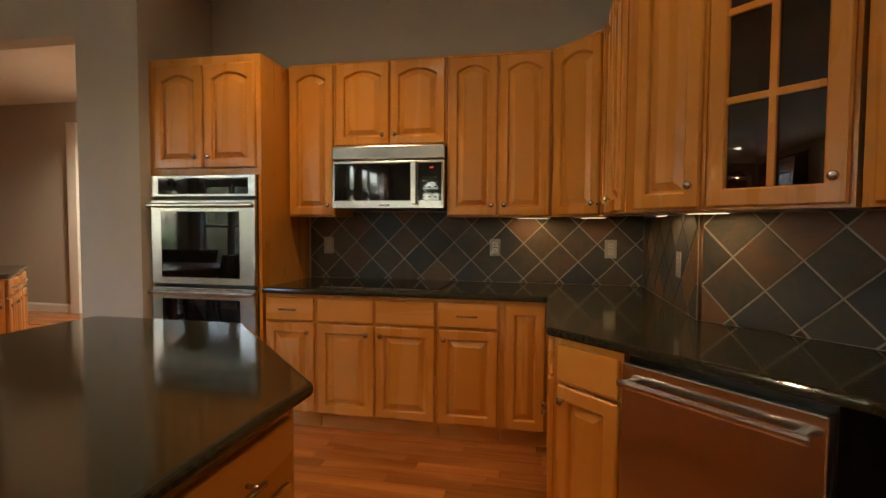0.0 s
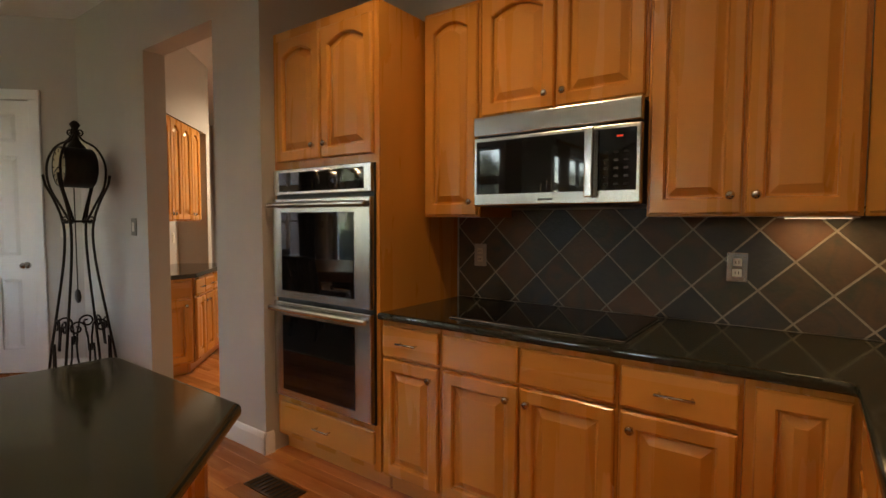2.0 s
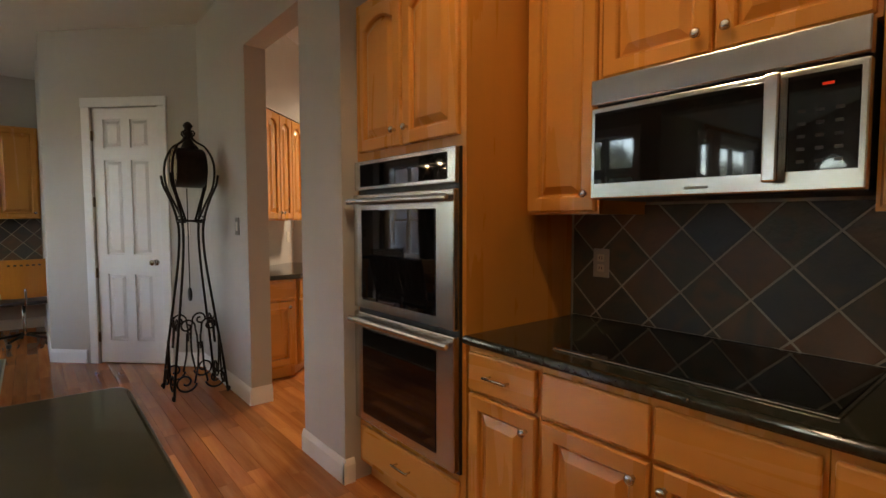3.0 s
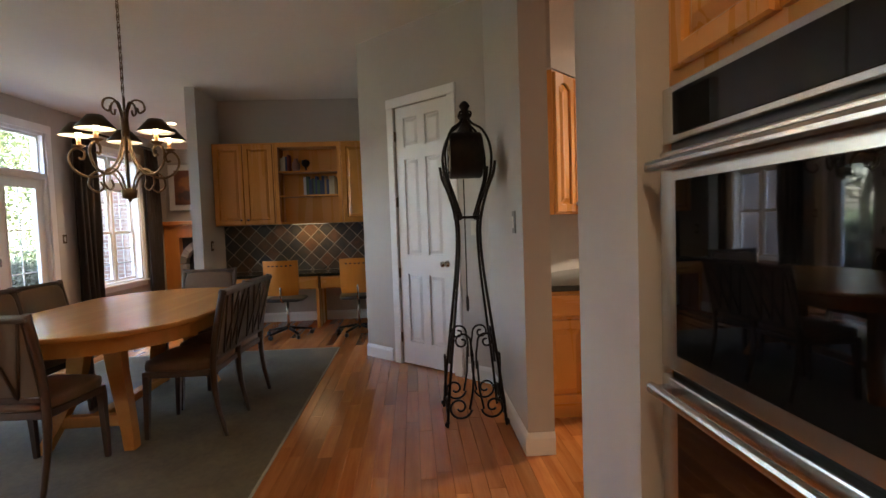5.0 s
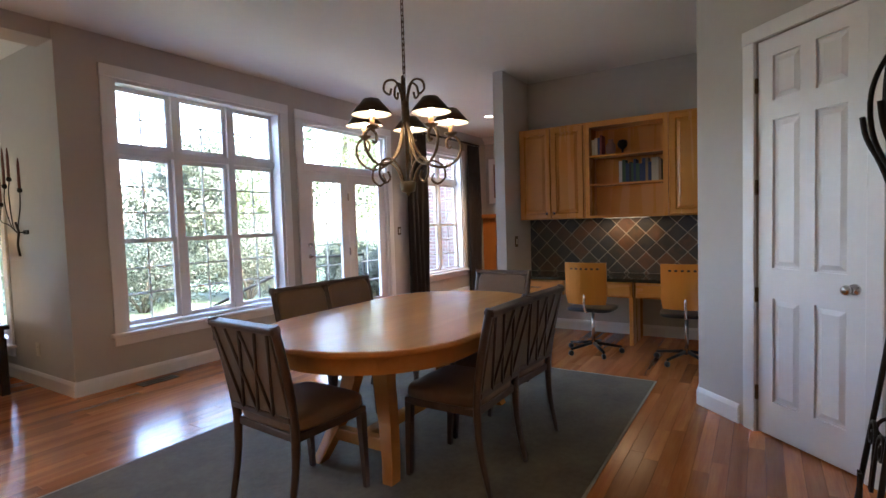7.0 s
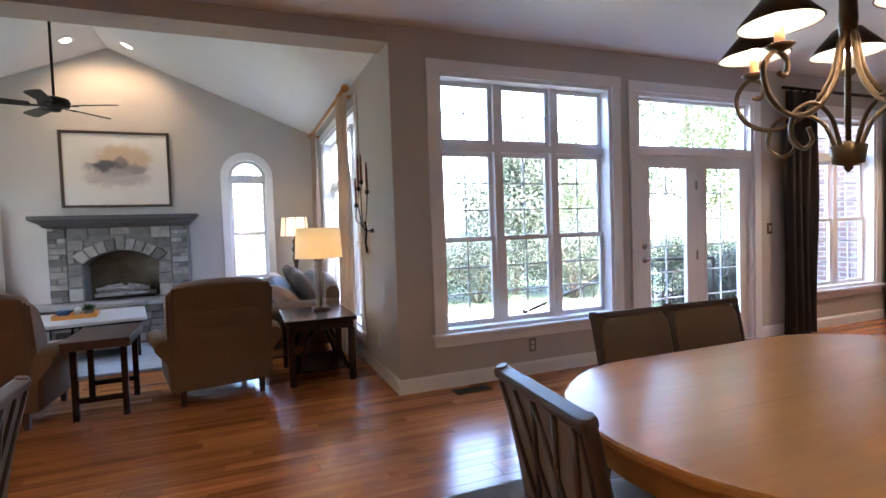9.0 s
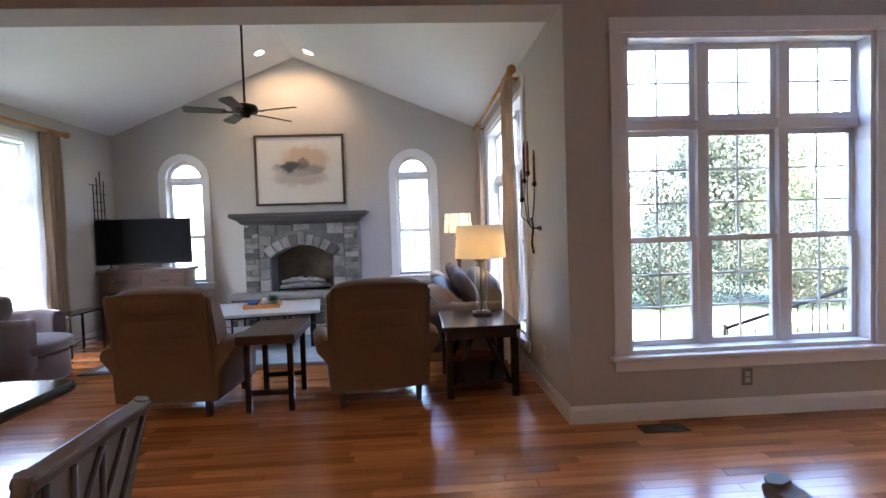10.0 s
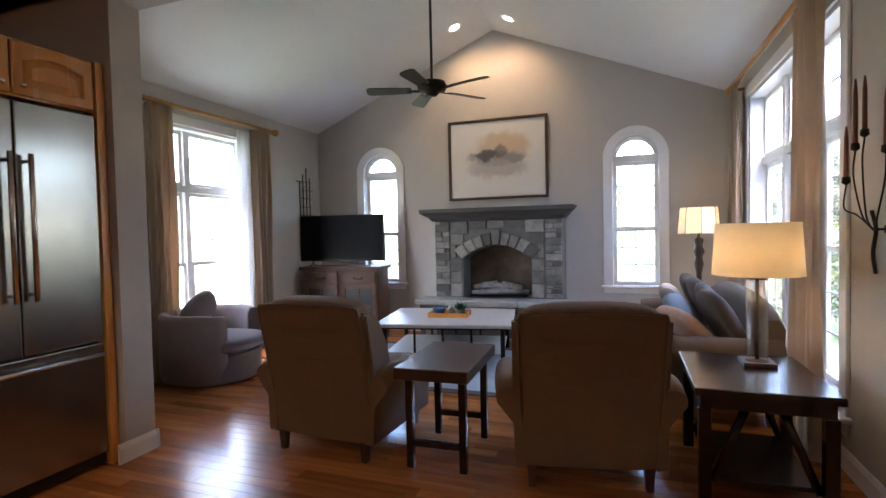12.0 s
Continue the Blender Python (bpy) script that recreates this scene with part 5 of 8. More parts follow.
for k in range(5):
    a = radians(72 * k)
    m = Matrix.Rotation(a, 4, "Z")
    arm = bm_new()
    tube(arm, smooth_line([(0.018, 0, 0.44), (0.05, 0, 0.30), (0.13, 0, 0.20), (0.23, 0, 0.175), (0.315, 0, 0.225), (0.34, 0, 0.31), (0.297, 0, 0.365), (0.25, 0, 0.34), (0.256, 0, 0.295), (0.282, 0, 0.30)], 5), 0.0085, 6, m)
    ar = part("arm", arm, BRONZE, chd, "S-scrolled iron arm")
    low = bm_new()
    tube(low, smooth_line([(0.03, 0, 0.075), (0.07, 0, 0.17), (0.14, 0, 0.215), (0.215, 0, 0.19), (0.235, 0, 0.12), (0.19, 0, 0.075), (0.15, 0, 0.10), (0.165, 0, 0.14)], 5), 0.007, 6, m)
    part("lower_scroll", low, BRONZE, chd)
    up = bm_new()
    tube(up, smooth_line([(0.016, 0, 0.50), (0.022, 0, 0.60), (0.055, 0, 0.68), (0.11, 0, 0.675), (0.125, 0, 0.625), (0.092, 0, 0.60), (0.08, 0, 0.635)], 5), 0.007, 6, m @ Matrix.Rotation(radians(36), 4, "Z"))
    part("upper_scroll", up, BRONZE, chd)
    mc = m @ Matrix.Translation((0.278, 0, 0.36))
    part("drip_cup", lathe(bm_new(), [(0.008, 0), (0.03, 0.012), (0.042, 0.022), (0.038, 0.024), (0.0, 0.02)], 14, mc), BRONZE, chd)
    part("candle", lathe(bm_new(), [(0.014, 0.018), (0.014, 0.075), (0, 0.075)], 10, mc), CANDLE, chd, "amber candle sleeve")
    part("bulb", lathe(bm_new(), [(0.006, 0.075), (0.016, 0.095), (0.013, 0.118), (0, 0.13)], 10, mc), BULB, chd, "glowing bulb")
    sh = part("shade", lathe(bm_new(), [(0.112, 0.083), (0.115, 0.086), (0.044, 0.168), (0.0, 0.170)], 22, mc, False), SHADE_OUT, chd, "dark bronze cone shade")
    part("lining", lathe(bm_new(), [(0.0, 0.165), (0.042, 0.163), (0.1105, 0.0842), (0.1095, 0.0842), (0.040, 0.160), (0.0, 0.161)], 22, mc), WHITE_IN, sh, "white inside of the shade")
n = 24
for i in range(n):
    z = 0.70 + (CH - cz - 0.74) * i / n
    lk = bm_new()
    pts = [(0.009 * math.cos(t), 0, 0.5 * 0.052 * 0.9 * math.sin(t) * 1.55) for t in [2 * math.pi * j / 10 for j in range(10)]]
    tube(lk, pts, 0.0026, 5, Matrix.Translation((0, 0, z + 0.03)) @ Matrix.Rotation(radians(90 * (i % 2)), 4, "Z"), closed=True)
    part("chain_link", lk, BRONZE, chd)
part("canopy", lathe(bm_new(), [(0.012, CH - cz - 0.05), (0.05, CH - cz - 0.03), (0.065, CH - cz - 0.001), (0, CH - cz - 0.001)], 18), BRONZE, chd)

# wrought-iron floor clock
clk = thing("floor_clock", "tall black wrought-iron floor clock with pendulum", "clock", (-4.62, 2.60, 0), 0)
for k in range(4):
    a = 45 + 90 * k
    m = Matrix.Rotation(radians(a), 4, "Z")
    lg = bm_new()
    tube(lg, smooth_line([(0.268, 0, 0.0), (0.262, 0, 0.05), (0.225, 0, 0.32), (0.165, 0, 0.68), (0.115, 0, 1.00), (0.098, 0, 1.22), (0.115, 0, 1.36), (0.165, 0, 1.50), (0.215, 0, 1.60), (0.232, 0, 1.68)], 4), 0.0095, 6, m)
    part("leg", lg, IRON, clk, "flared iron leg rod")
    part("foot_curl", tube(bm_new(), [m @ (Vector((0.272, 0, 0.022)) + v) for v in spiral((0, 0), 0.006, 0.020, 200, 0.9, 10)], 0.007, 6), IRON, clk)
    cg = bm_new()
    tube(cg, smooth_line([(0.06, 0, 1.33), (0.12, 0, 1.45), (0.185, 0, 1.58), (0.205, 0, 1.70), (0.19, 0, 1.80), (0.135, 0, 1.89), (0.06, 0, 1.935), (0.02, 0, 1.98)], 4), 0.0085, 6, m)
    part("cage_rod", cg, IRON, clk)
    cl = bm_new()
    tube(cl, [m @ v for v in spiral((0.085, 1.335), 0.035, 0.008, 0, 1.2, 14)], 0.006, 5)
    part("collar_scroll", cl, IRON, clk)
    fs = bm_new()
    tube(fs, [m @ v for v in spiral((0.032, 2.00), 0.026, 0.006, -90, 1.2, 12)], 0.006, 5)
    part("finial_scroll", fs, IRON, clk)
    # side scrolls between neighbouring legs
    side = Matrix.Rotation(radians(a + 45), 4, "Z")
    for sgn in (-1, 1):
        big = bm_new()
        off = 0.183
        line = [Vector((off, sgn * p.x, p.z)) for p in ([Vector((0.012, 0, 0.42)), Vector((0.02, 0, 0.24)), Vector((0.045, 0, 0.11))] + spiral((0.108, 0.125), 0.080, 0.016, 195, 1.35, 22))]
        tube(big, [side @ v for v in line], 0.0075, 5)
        part("lower_scroll", big, IRON, clk)
        sm = bm_new()
        off2 = 0.137
        line = [Vector((off2 - 0.08 * (p.z - 0.55), sgn * p.x, p.z)) for p in ([Vector((0.010, 0, 0.36)), Vector((0.012, 0, 0.46)), Vector((0.022, 0, 0.52))] + spiral((0.078, 0.535), 0.056, 0.012, 180, -1.3, 20))]
        tube(sm, [side @ v for v in line], 0.007, 5)
        part("upper_scroll", sm, IRON, clk)
part("collar", tube(bm_new(), [(0.088 * math.cos(t), 0.088 * math.sin(t), 1.33) for t in [2 * math.pi * j / 20 for j in range(20)]], 0.009, 6, closed=True), IRON, clk)
dm = Matrix.Translation((0, 0.0, 1.735)) @ Matrix.Rotation(radians(90), 4, "X")
drum = part("drum", lathe(bm_new(), [(0.0, -0.10), (0.142, -0.10), (0.150, -0.09), (0.150, 0.105), (0.144, 0.112), (0.139, 0.112), (0.139, 0.104), (0.0, 0.104)], 32, dm), IRON, clk, "black clock drum")
part("dial", lathe(bm_new(), [(0.0, 0.1045), (0.137, 0.1045), (0.137, 0.107), (0.0, 0.107)], 32, dm), material("aged parchment dial", (0.42, 0.34, 0.22), 0.6, vary=0.2, scale=10), drum, "aged parchment clock dial")
hd = bm_new()
for ang, ln in ((60, 0.075), (200, 0.11)):
    tube(hd, [dm @ Vector((0, 0, 0.110)), dm @ Vector((ln * math.cos(radians(ang)), ln * math.sin(radians(ang)), 0.110))], 0.004, 4)
for i in range(12):
    c, s = math.cos(radians(30 * i)), math.sin(radians(30 * i))
    tube(hd, [dm @ Vector((0.105 * c, 0.105 * s, 0.1085)), dm @ Vector((0.13 * c, 0.13 * s, 0.1085))], 0.0035, 4)
part("clock_hands", hd, IRON, drum, "black hands and hour marks")
part("drum_hanger", lathe(bm_new(), [(0.0, 1.88), (0.055, 1.885), (0.035, 1.93), (0.018, 1.96), (0.03, 1.985), (0.02, 2.01), (0.024, 2.035), (0.036, 2.055), (0.024, 2.075), (0.012, 2.085), (0.0, 2.09)], 16), IRON, clk, "iron neck with ball finial")
part("pendulum", tube(bm_new(), [(0, -0.02, 1.58), (0, -0.02, 0.80)], 0.004, 6), IRON, clk, "thin pendulum rod")
part("pendulum_bob", lathe(bm_new(), [(0, -0.01), (0.05, -0.006), (0.055, 0), (0.05, 0.006), (0, 0.01)], 18, pose(0, -0.02, 0.76, 90)), IRON, clk, "dark round pendulum bob")

# ---- desk niche ----
NX = -8.40
for y0, w, doors in ((-0.345, 0.79, [(0.015, 0.388, 0.012, 1.05, 0.0, 0.35, 0.07), (0.402, 0.775, 0.012, 1.05, 0.0, 0.44, 0.07)]), (1.315, 0.43, [(0.015, 0.415, 0.012, 1.05, 0.0, 0.38, 0.07)])):
    cabinet("wall_cabinet", "honey maple wall cabinet above the desk", (-8.09, y0, 1.35), 90, w, 0.305, 1.07, doors, group="cabinets over the desk")
bs = thing("open_shelf", "open maple bookshelf between the wall cabinets", "shelf", (-8.09, 0.447, 1.35), 90, "cabinets over the desk")
W = 0.866
part("side_panel", box(bm_new(), 0.0, 0.05, 0, 0.305, 0, 1.07), MAPLE, bs)
part("side_panel", box(bm_new(), W - 0.05, W, 0, 0.305, 0, 1.07), MAPLE, bs)
part("back_panel", box(bm_new(), 0.05, W - 0.05, 0.29, 0.305, 0, 1.07), MAPLE, bs)
part("bottom_rail", box(bm_new(), 0.05, W - 0.05, 0.001, 0.289, 0, 0.03), MAPLE_X, bs)
part("top_rail", box(bm_new(), 0.05, W - 0.05, 0.001, 0.289, 1.01, 1.07), MAPLE_X, bs)
for z in (0.36, 0.68):
    part("shelf", box(bm_new(), 0.051, W - 0.051, 0.01, 0.289, z, z + 0.02), MAPLE_X, bs)
random.seed(5)
BOOKS = [material("book cover %s" % c, v, 0.6, vary=0.1) for c, v in (("red", (0.22, 0.04, 0.03)), ("navy", (0.03, 0.05, 0.12)), ("cream", (0.5, 0.44, 0.33)), ("green", (0.05, 0.10, 0.06)), ("black", (0.03, 0.03, 0.03)), ("tan", (0.3, 0.19, 0.1)), ("white", (0.6, 0.58, 0.55)))]
NAMES = ["red", "navy", "cream", "green", "black", "tan", "white"]
pages = material("book pages", (0.62, 0.57, 0.47), 0.8)


def book(x, z, t, h, d, k, tilt=0.0):
    b = new("book")
    b.matrix_basis = pose(-8.09, 0.447, 1.35, 0, 0, 90) @ pose(x, 0.05, z, 0, tilt, 0)
    tagged(b, "%s hardback book upright on the shelf" % NAMES[k], "book", "books on the shelf")
    bm = bm_new()
    box(bm, 0, 0.003, 0, d, 0, h)
    box(bm, t - 0.003, t, 0, d, 0, h)
    box(bm, 0.003, t - 0.003, 0, 0.004, 0, h)
    part("cover", bm, BOOKS[k], b)
    part("pages", box(bm_new(), 0.0032, t - 0.0032, 0.0042, d - 0.004, 0.003, h - 0.004), pages, b, "cream pages")


x = 0.36
while x < 0.77:
    t = random.uniform(0.018, 0.04)
    book(x, 0.3805, t, random.uniform(0.19, 0.25), random.uniform(0.13, 0.18), random.randrange(7))
    x += t + 0.002
x = 0.065
for i in range(4):
    t = random.uniform(0.02, 0.035)
    book(x, 0.7005, t, random.uniform(0.17, 0.22), 0.15, random.randrange(7))
    x += t + 0.002
vase = lathe(bm_new(), [(0.0, 0), (0.035, 0.0), (0.055, 0.05), (0.05, 0.11), (0.025, 0.15), (0.03, 0.17), (0.026, 0.172), (0.0, 0.165)], 18)
solid("vase", vase, material("dusty rose ceramic", (0.35, 0.2, 0.16), 0.4, vary=0.2, scale=15), "small dusty rose ceramic vase on the shelf", "vase", m=pose(-8.23, 0.70, 1.35 + 0.7005))
solid("globe_ornament", lathe(bm_new(), [(0.0, 0), (0.03, 0), (0.012, 0.02), (0.012, 0.05), (0.045, 0.075), (0.055, 0.11), (0.045, 0.145), (0.0, 0.16)], 18), IRON, "dark round ornament on the shelf", "ornament", m=pose(-8.22, 0.83, 1.35 + 0.7005))

worktop("countertop", [(-7.76, -0.348), (-7.76, 1.748), (-8.398, 1.748), (-8.398, -0.348)], 0.675, 0.71, "dark granite desk top across the niche", 0.01)
for y0, w in ((-0.345, 0.62), (0.30, 0.70), (1.03, 0.70)):
    cabinet("desk_drawer_unit", "maple desk drawer box under the granite top", (-7.80, y0, 0.51), 90, w, 0.56, 0.164, [], [(0.015, w - 0.015, 0.015, 0.145, 0.09)], group="drawers under the desk")
for y in (0.98, -0.33):
    solid("desk_support", rbox(bm_new(), -8.36, -7.84, y - 0.02, y + 0.02, 0, 0.509, r=0.003), MAPLE, "maple panel holding up the desk", "panel", "desk supports")


ORANGE = wood("orange bent plywood", (0.62, 0.24, 0.03), (0.50, 0.16, 0.015), 0.3, 2, 7, 0.3, 0.3)


def task_chair(at, turn, label):
    """Faces +y."""
    c = thing("desk_chair", label, "office chair", at, turn, "chairs at the desk")
    for k in range(5):
        a = radians(72 * k + 20)
        d = Vector((math.cos(a), math.sin(a), 0))
        part("base_leg", tube(bm_new(), [d * 0.03 + Vector((0, 0, 0.10)), d * 0.27 + Vector((0, 0, 0.065))], [0.018, 0.012], 6), IRON, c, "dark metal base leg")
        cs = part("caster", lathe(bm_new(), [(0, -0.014), (0.026, -0.012), (0.026, 0.012), (0, 0.014)], 12, Matrix.Translation(d * 0.27 + Vector((0, 0, 0.027))) @ Matrix.Rotation(a, 4, "Z") @ Matrix.Rotation(radians(90), 4, "X")), BLACK, c, "black caster wheel")
    part("gas_lift", rod(bm_new(), (0, 0, 0.085), (0, 0, 0.44), 0.017), CHROME, c)
    se = bm_new()
    cushion(se, 0.44, 0.42, 0.045, pose(0, 0, 0.455), 5, 10)
    part("seat", se, BLACK, c, "black padded seat")
    bk = bm_new()
    n = 10
    front, back = [], []
    rings = []
    for j, z in enumerate((0.52, 0.60, 0.72, 0.84, 0.90, 0.925)):
        w = 0.20 if j else 0.185
        ring = []
        for i in range(n + 1):
            u = -1 + 2 * i / n
            ring.append((u * w, -0.235 - 0.02 * (z - 0.5) / 0.4 + 0.05 * u * u, z))
        for i in range(n, -1, -1):
            u = -1 + 2 * i / n
            ring.append((u * w, -0.249 - 0.02 * (z - 0.5) / 0.4 + 0.05 * u * u, z))
        rings.append(ring)
    loft(bk, rings, smooth=False)
    b = part("backrest", bk, ORANGE, c, "curved orange plywood back with a row of slots")
    # cut-outs are not cut: raised black blocks carry their dark
    for i in range(6):
        u = -0.62 + 0.25 * i
        part("slot_dark", box(bm_new(), u * 0.2 - 0.012, u * 0.2 + 0.012, -0.2725 + 0.05 * u * u, -0.262 + 0.05 * u * u, 0.858, 0.874), BLACK, b, "black block for the dark of a cut-out")
    part("back_bracket", tube(bm_new(), smooth_line([(0, -0.05, 0.435), (0, -0.20, 0.44), (0, -0.265, 0.50), (0, -0.262, 0.62)], 4), 0.012, 6), CHROME, c)
    return c


task_chair((-7.42, 0.70, 0), 88, "orange plywood swivel chair with a chrome base")
task_chair((-7.42, 1.55, 0), 95, "orange plywood swivel chair with a chrome base")

# ---- far room seen past the stub wall ----
CURTAIN_D = material("dark brown velvet", (0.018, 0.011, 0.009), 0.85, vary=0.25, scale=8, bump=0.3, bump_scale=150)
CURTAIN_T = material("tan silk curtain", (0.50, 0.375, 0.27), 0.6, vary=0.1, scale=5, bump=0.2, bump_scale=120)
ctn = CURTAIN_T.node_tree
thin, blend = ctn.nodes.new("ShaderNodeBsdfTranslucent"), ctn.nodes.new("ShaderNodeMixShader")
thin.inputs["Color"].default_value = (0.50, 0.36, 0.25, 1)
blend.inputs["Fac"].default_value = 0.4
ctn.links.new(ctn.nodes["Principled BSDF"].outputs[0], blend.inputs[1])
ctn.links.new(thin.outputs[0], blend.inputs[2])
ctn.links.new(blend.outputs[0], ctn.nodes["Material Output"].inputs["Surface"])


def drape(name, at, turn, w, h, mat, label, folds=5, depth=0.05, pinch=0.0):
    """A hanging curtain, width along x, with folds; pinch: narrowing half way down."""
    bm = bm_new()
    n, rows = folds * 8, 14
    grid = []
    for j in range(rows + 1):
        v = j / rows
        wj = w * (1 - pinch * math.exp(-((v - 0.55) / 0.22) ** 2))
        line = []
        for i in range(n + 1):
            u = i / n
            y = depth * (0.55 + 0.45 * v) * math.sin(2 * math.pi * folds * u + 0.6 * math.sin(5 * v + 3 * u)) * 0.5
            line.append(((u - 0.5) * wj + 0.006 * math.sin(9 * v + 11 * u), y + 0.012 * math.sin(7 * u + 4 * v), h * (1 - v)))
        grid.append(line)
    for side in (0, 1):
        vs = [[bm.verts.new((x, y + 0.006 * side, z)) for x, y, z in line] for line in grid]
        for a, b in zip(vs, vs[1:]):
            for i in range(n):
                f = bm.faces.new((a[i], a[i + 1], b[i + 1], b[i]))
                f.smooth = True
    me = mesh_of(name, bm, mat)
    ob = new(name, me)
    ob.matrix_basis = pose(*at, 0, 0, turn)
    return tagged(ob, label, "curtain")


drape("curtain", (-9.08, -2.55, 0.01), 0, 0.52, 2.80, CURTAIN_D, "dark brown velvet curtain at the far window", 4, 0.09)
drape("curtain", (-10.98, -2.55, 0.01), 0, 0.42, 2.80, CURTAIN_D, "dark brown velvet curtain at the far window", 4, 0.09)
solid("curtain_rod", rod(bm_new(), (-8.80, -2.56, 2.84), (-11.25, -2.56, 2.84), 0.018), IRON, "dark metal curtain rod over the far window", "curtain rod")

def blurred_art(name, base, spots, scale=2.0):
    """Washes of colour with soft uneven edges; spots: (x, z, radius x, radius z, colour, strength)."""
    mt = bpy.data.materials.new(name)
    mt.use_nodes = True
    nt = mt.node_tree
    n, link = nt.nodes, nt.links.new
    b = n["Principled BSDF"]
    b.inputs["Roughness"].default_value = 0.35
    tex = n.new("ShaderNodeTexCoord")
    nz = n.new("ShaderNodeTexNoise")
    nz.inputs["Scale"].default_value, nz.inputs["Detail"].default_value = 6.0 * scale, 6
    link(tex.outputs["Object"], nz.inputs["Vector"])
    warp = n.new("ShaderNodeVectorMath")
    warp.operation = "MULTIPLY_ADD"
    warp.inputs[1].default_value = (0.22, 0.0, 0.22)
    link(nz.outputs["Color"], warp.inputs[0])
    link(tex.outputs["Object"], warp.inputs[2])
    cur = None
    for x, z, rx, rz, col, k in spots:
        mp = n.new("ShaderNodeMapping")
        mp.vector_type = "TEXTURE"
        mp.inputs["Location"].default_value = (x + 0.11, 0, z + 0.11)
        mp.inputs["Scale"].default_value = (rx, 100, rz)
        link(warp.outputs["Vector"], mp.inputs["Vector"])
        ln = n.new("ShaderNodeVectorMath")
        ln.operation = "LENGTH"
        link(mp.outputs["Vector"], ln.inputs[0])
        mr = n.new("ShaderNodeMapRange")
        mr.interpolation_type = "SMOOTHSTEP"
        mr.inputs["From Min"].default_value, mr.inputs["From Max"].default_value = 0.55, 1.05
        mr.inputs["To Min"].default_value, mr.inputs["To Max"].default_value = k, 0
        link(ln.outputs["Value"], mr.inputs["Value"])
        mx = n.new("ShaderNodeMix")
        mx.data_type = "RGBA"
        if cur is None:
            mx.inputs["A"].default_value = (*base, 1)
        else:
            link(cur, mx.inputs["A"])
        mx.inputs["B"].default_value = (*col, 1)
        link(mr.outputs["Result"], mx.inputs["Factor"])
        cur = mx.outputs["Result"]
    link(cur, b.inputs["Base Color"])
    return mt


def framed(name, at, turn, w, h, t, frame_mat, art, label, mat_w=0.0):
    """A framed picture hung on a wall, front toward -y."""
    p = thing(name, label, "painting", at, turn)
    bm = bm_new()
    ring_frame(bm, 0, w, 0, h, t, -0.035, 0)
    part("frame", bm, frame_mat, p)
    bx = box(bm_new(), -(w / 2 - t), w / 2 - t, -0.002, 0.002, -(h / 2 - t), h / 2 - t)
    c = part("canvas", bx, art, p, "abstract washes of colour")
    c.location = (w / 2, -0.012, h / 2)
    if mat_w:
        bm = bm_new()
        ring_frame(bm, t, w - t, t, h - t, mat_w, -0.02, -0.0145)
        part("mount", bm, TRIM, p, "white card mount")
    return p


framed("framed_picture", (-11.7, -2.62, 1.68), 90, 0.95, 0.98, 0.04, PLATE, blurred_art("autumn print", (0.25, 0.10, 0.05), [(0, 0.1, 0.3, 0.15, (0.5, 0.2, 0.05), 0.8), (-0.1, -0.15, 0.25, 0.12, (0.06, 0.05, 0.04), 0.8)]), "autumn-coloured print in a pale frame over the fireplace", 0.11)
fp2 = thing("fireplace", "far room wooden fireplace with a stone arch", "fireplace", (-11.7, -2.62, 0), 90)
FPW = wood("amber fireplace wood", (0.45, 0.17, 0.04), (0.30, 0.10, 0.02), 0.35, 2, 8, 0.4, 0.2)
bm = bm_new()
box(bm, 0.0, 0.28, -0.25, 0, 0, 1.42)
box(bm, 1.12, 1.4, -0.25, 0, 0, 1.42)
box(bm, 0.28, 1.12, -0.249, 0, 1.18, 1.42)
part("surround", bm, FPW, fp2)
part("mantel_shelf", rbox(bm_new(), -0.08, 1.48, -0.34, 0, 1.42, 1.50, r=0.012), FPW, fp2)
part("firebox", box(bm_new(), 0.28, 1.12, -0.10, -0.01, 0, 1.18), BLACK, fp2, "black firebox")
GREYSTONE = material("grey fieldstone", (0.225, 0.205, 0.178), 0.85, vary=0.35, scale=9, bump=0.9, bump_scale=40, object_random=0.55)
for i in range(9):
    a0, a1 = radians(180 - 20 * i - 1.0), radians(180 - 20 * (i + 1) + 1.0)
    bm = prism(bm_new(), [(0.70 + r * math.cos(a), 0.66 + r * 1.1 * math.sin(a)) for r, a in ((0.30, a0), (0.30, a1), (0.42, a1), (0.42, a0))], 0.10, 0.265)
    bmesh.ops.transform(bm, matrix=Matrix(((1, 0, 0, 0), (0, 0, -1, 0), (0, 1, 0, 0), (0, 0, 0, 1))), verts=bm.verts)
    part("stone", bm, GREYSTONE, fp2)
for s in (0.28, 1.0):
    for j in range(3):
        part("stone", rbox(bm_new(), s, s + 0.12, -0.265, -0.10, 0.22 * j, 0.22 * j + 0.212, r=0.01), GREYSTONE, fp2)
for y0, y1, nm in ((-2.66, 1.75, "crown_moulding"),):
    bm = bm_new()
    loft(bm, [[(-11.7 + u, y, CH - v) for u, v in ((0, 0), (0.11, 0), (0.10, 0.025), (0.03, 0.095), (0.02, 0.12), (0, 0.12))] for y in (y0, y1)], smooth=False)
    structure("trim_crown", bm, TRIM, "white crown moulding", "trim")

# ---- pantry cabinets in the hall ----
PC = pose(-4.43, 3.37, 0, 0, 0, 135)
PH = 0.84


def at_pantry(x, y):
    p = PC @ Vector((x, y, 0))
    return (p.x, p.y)


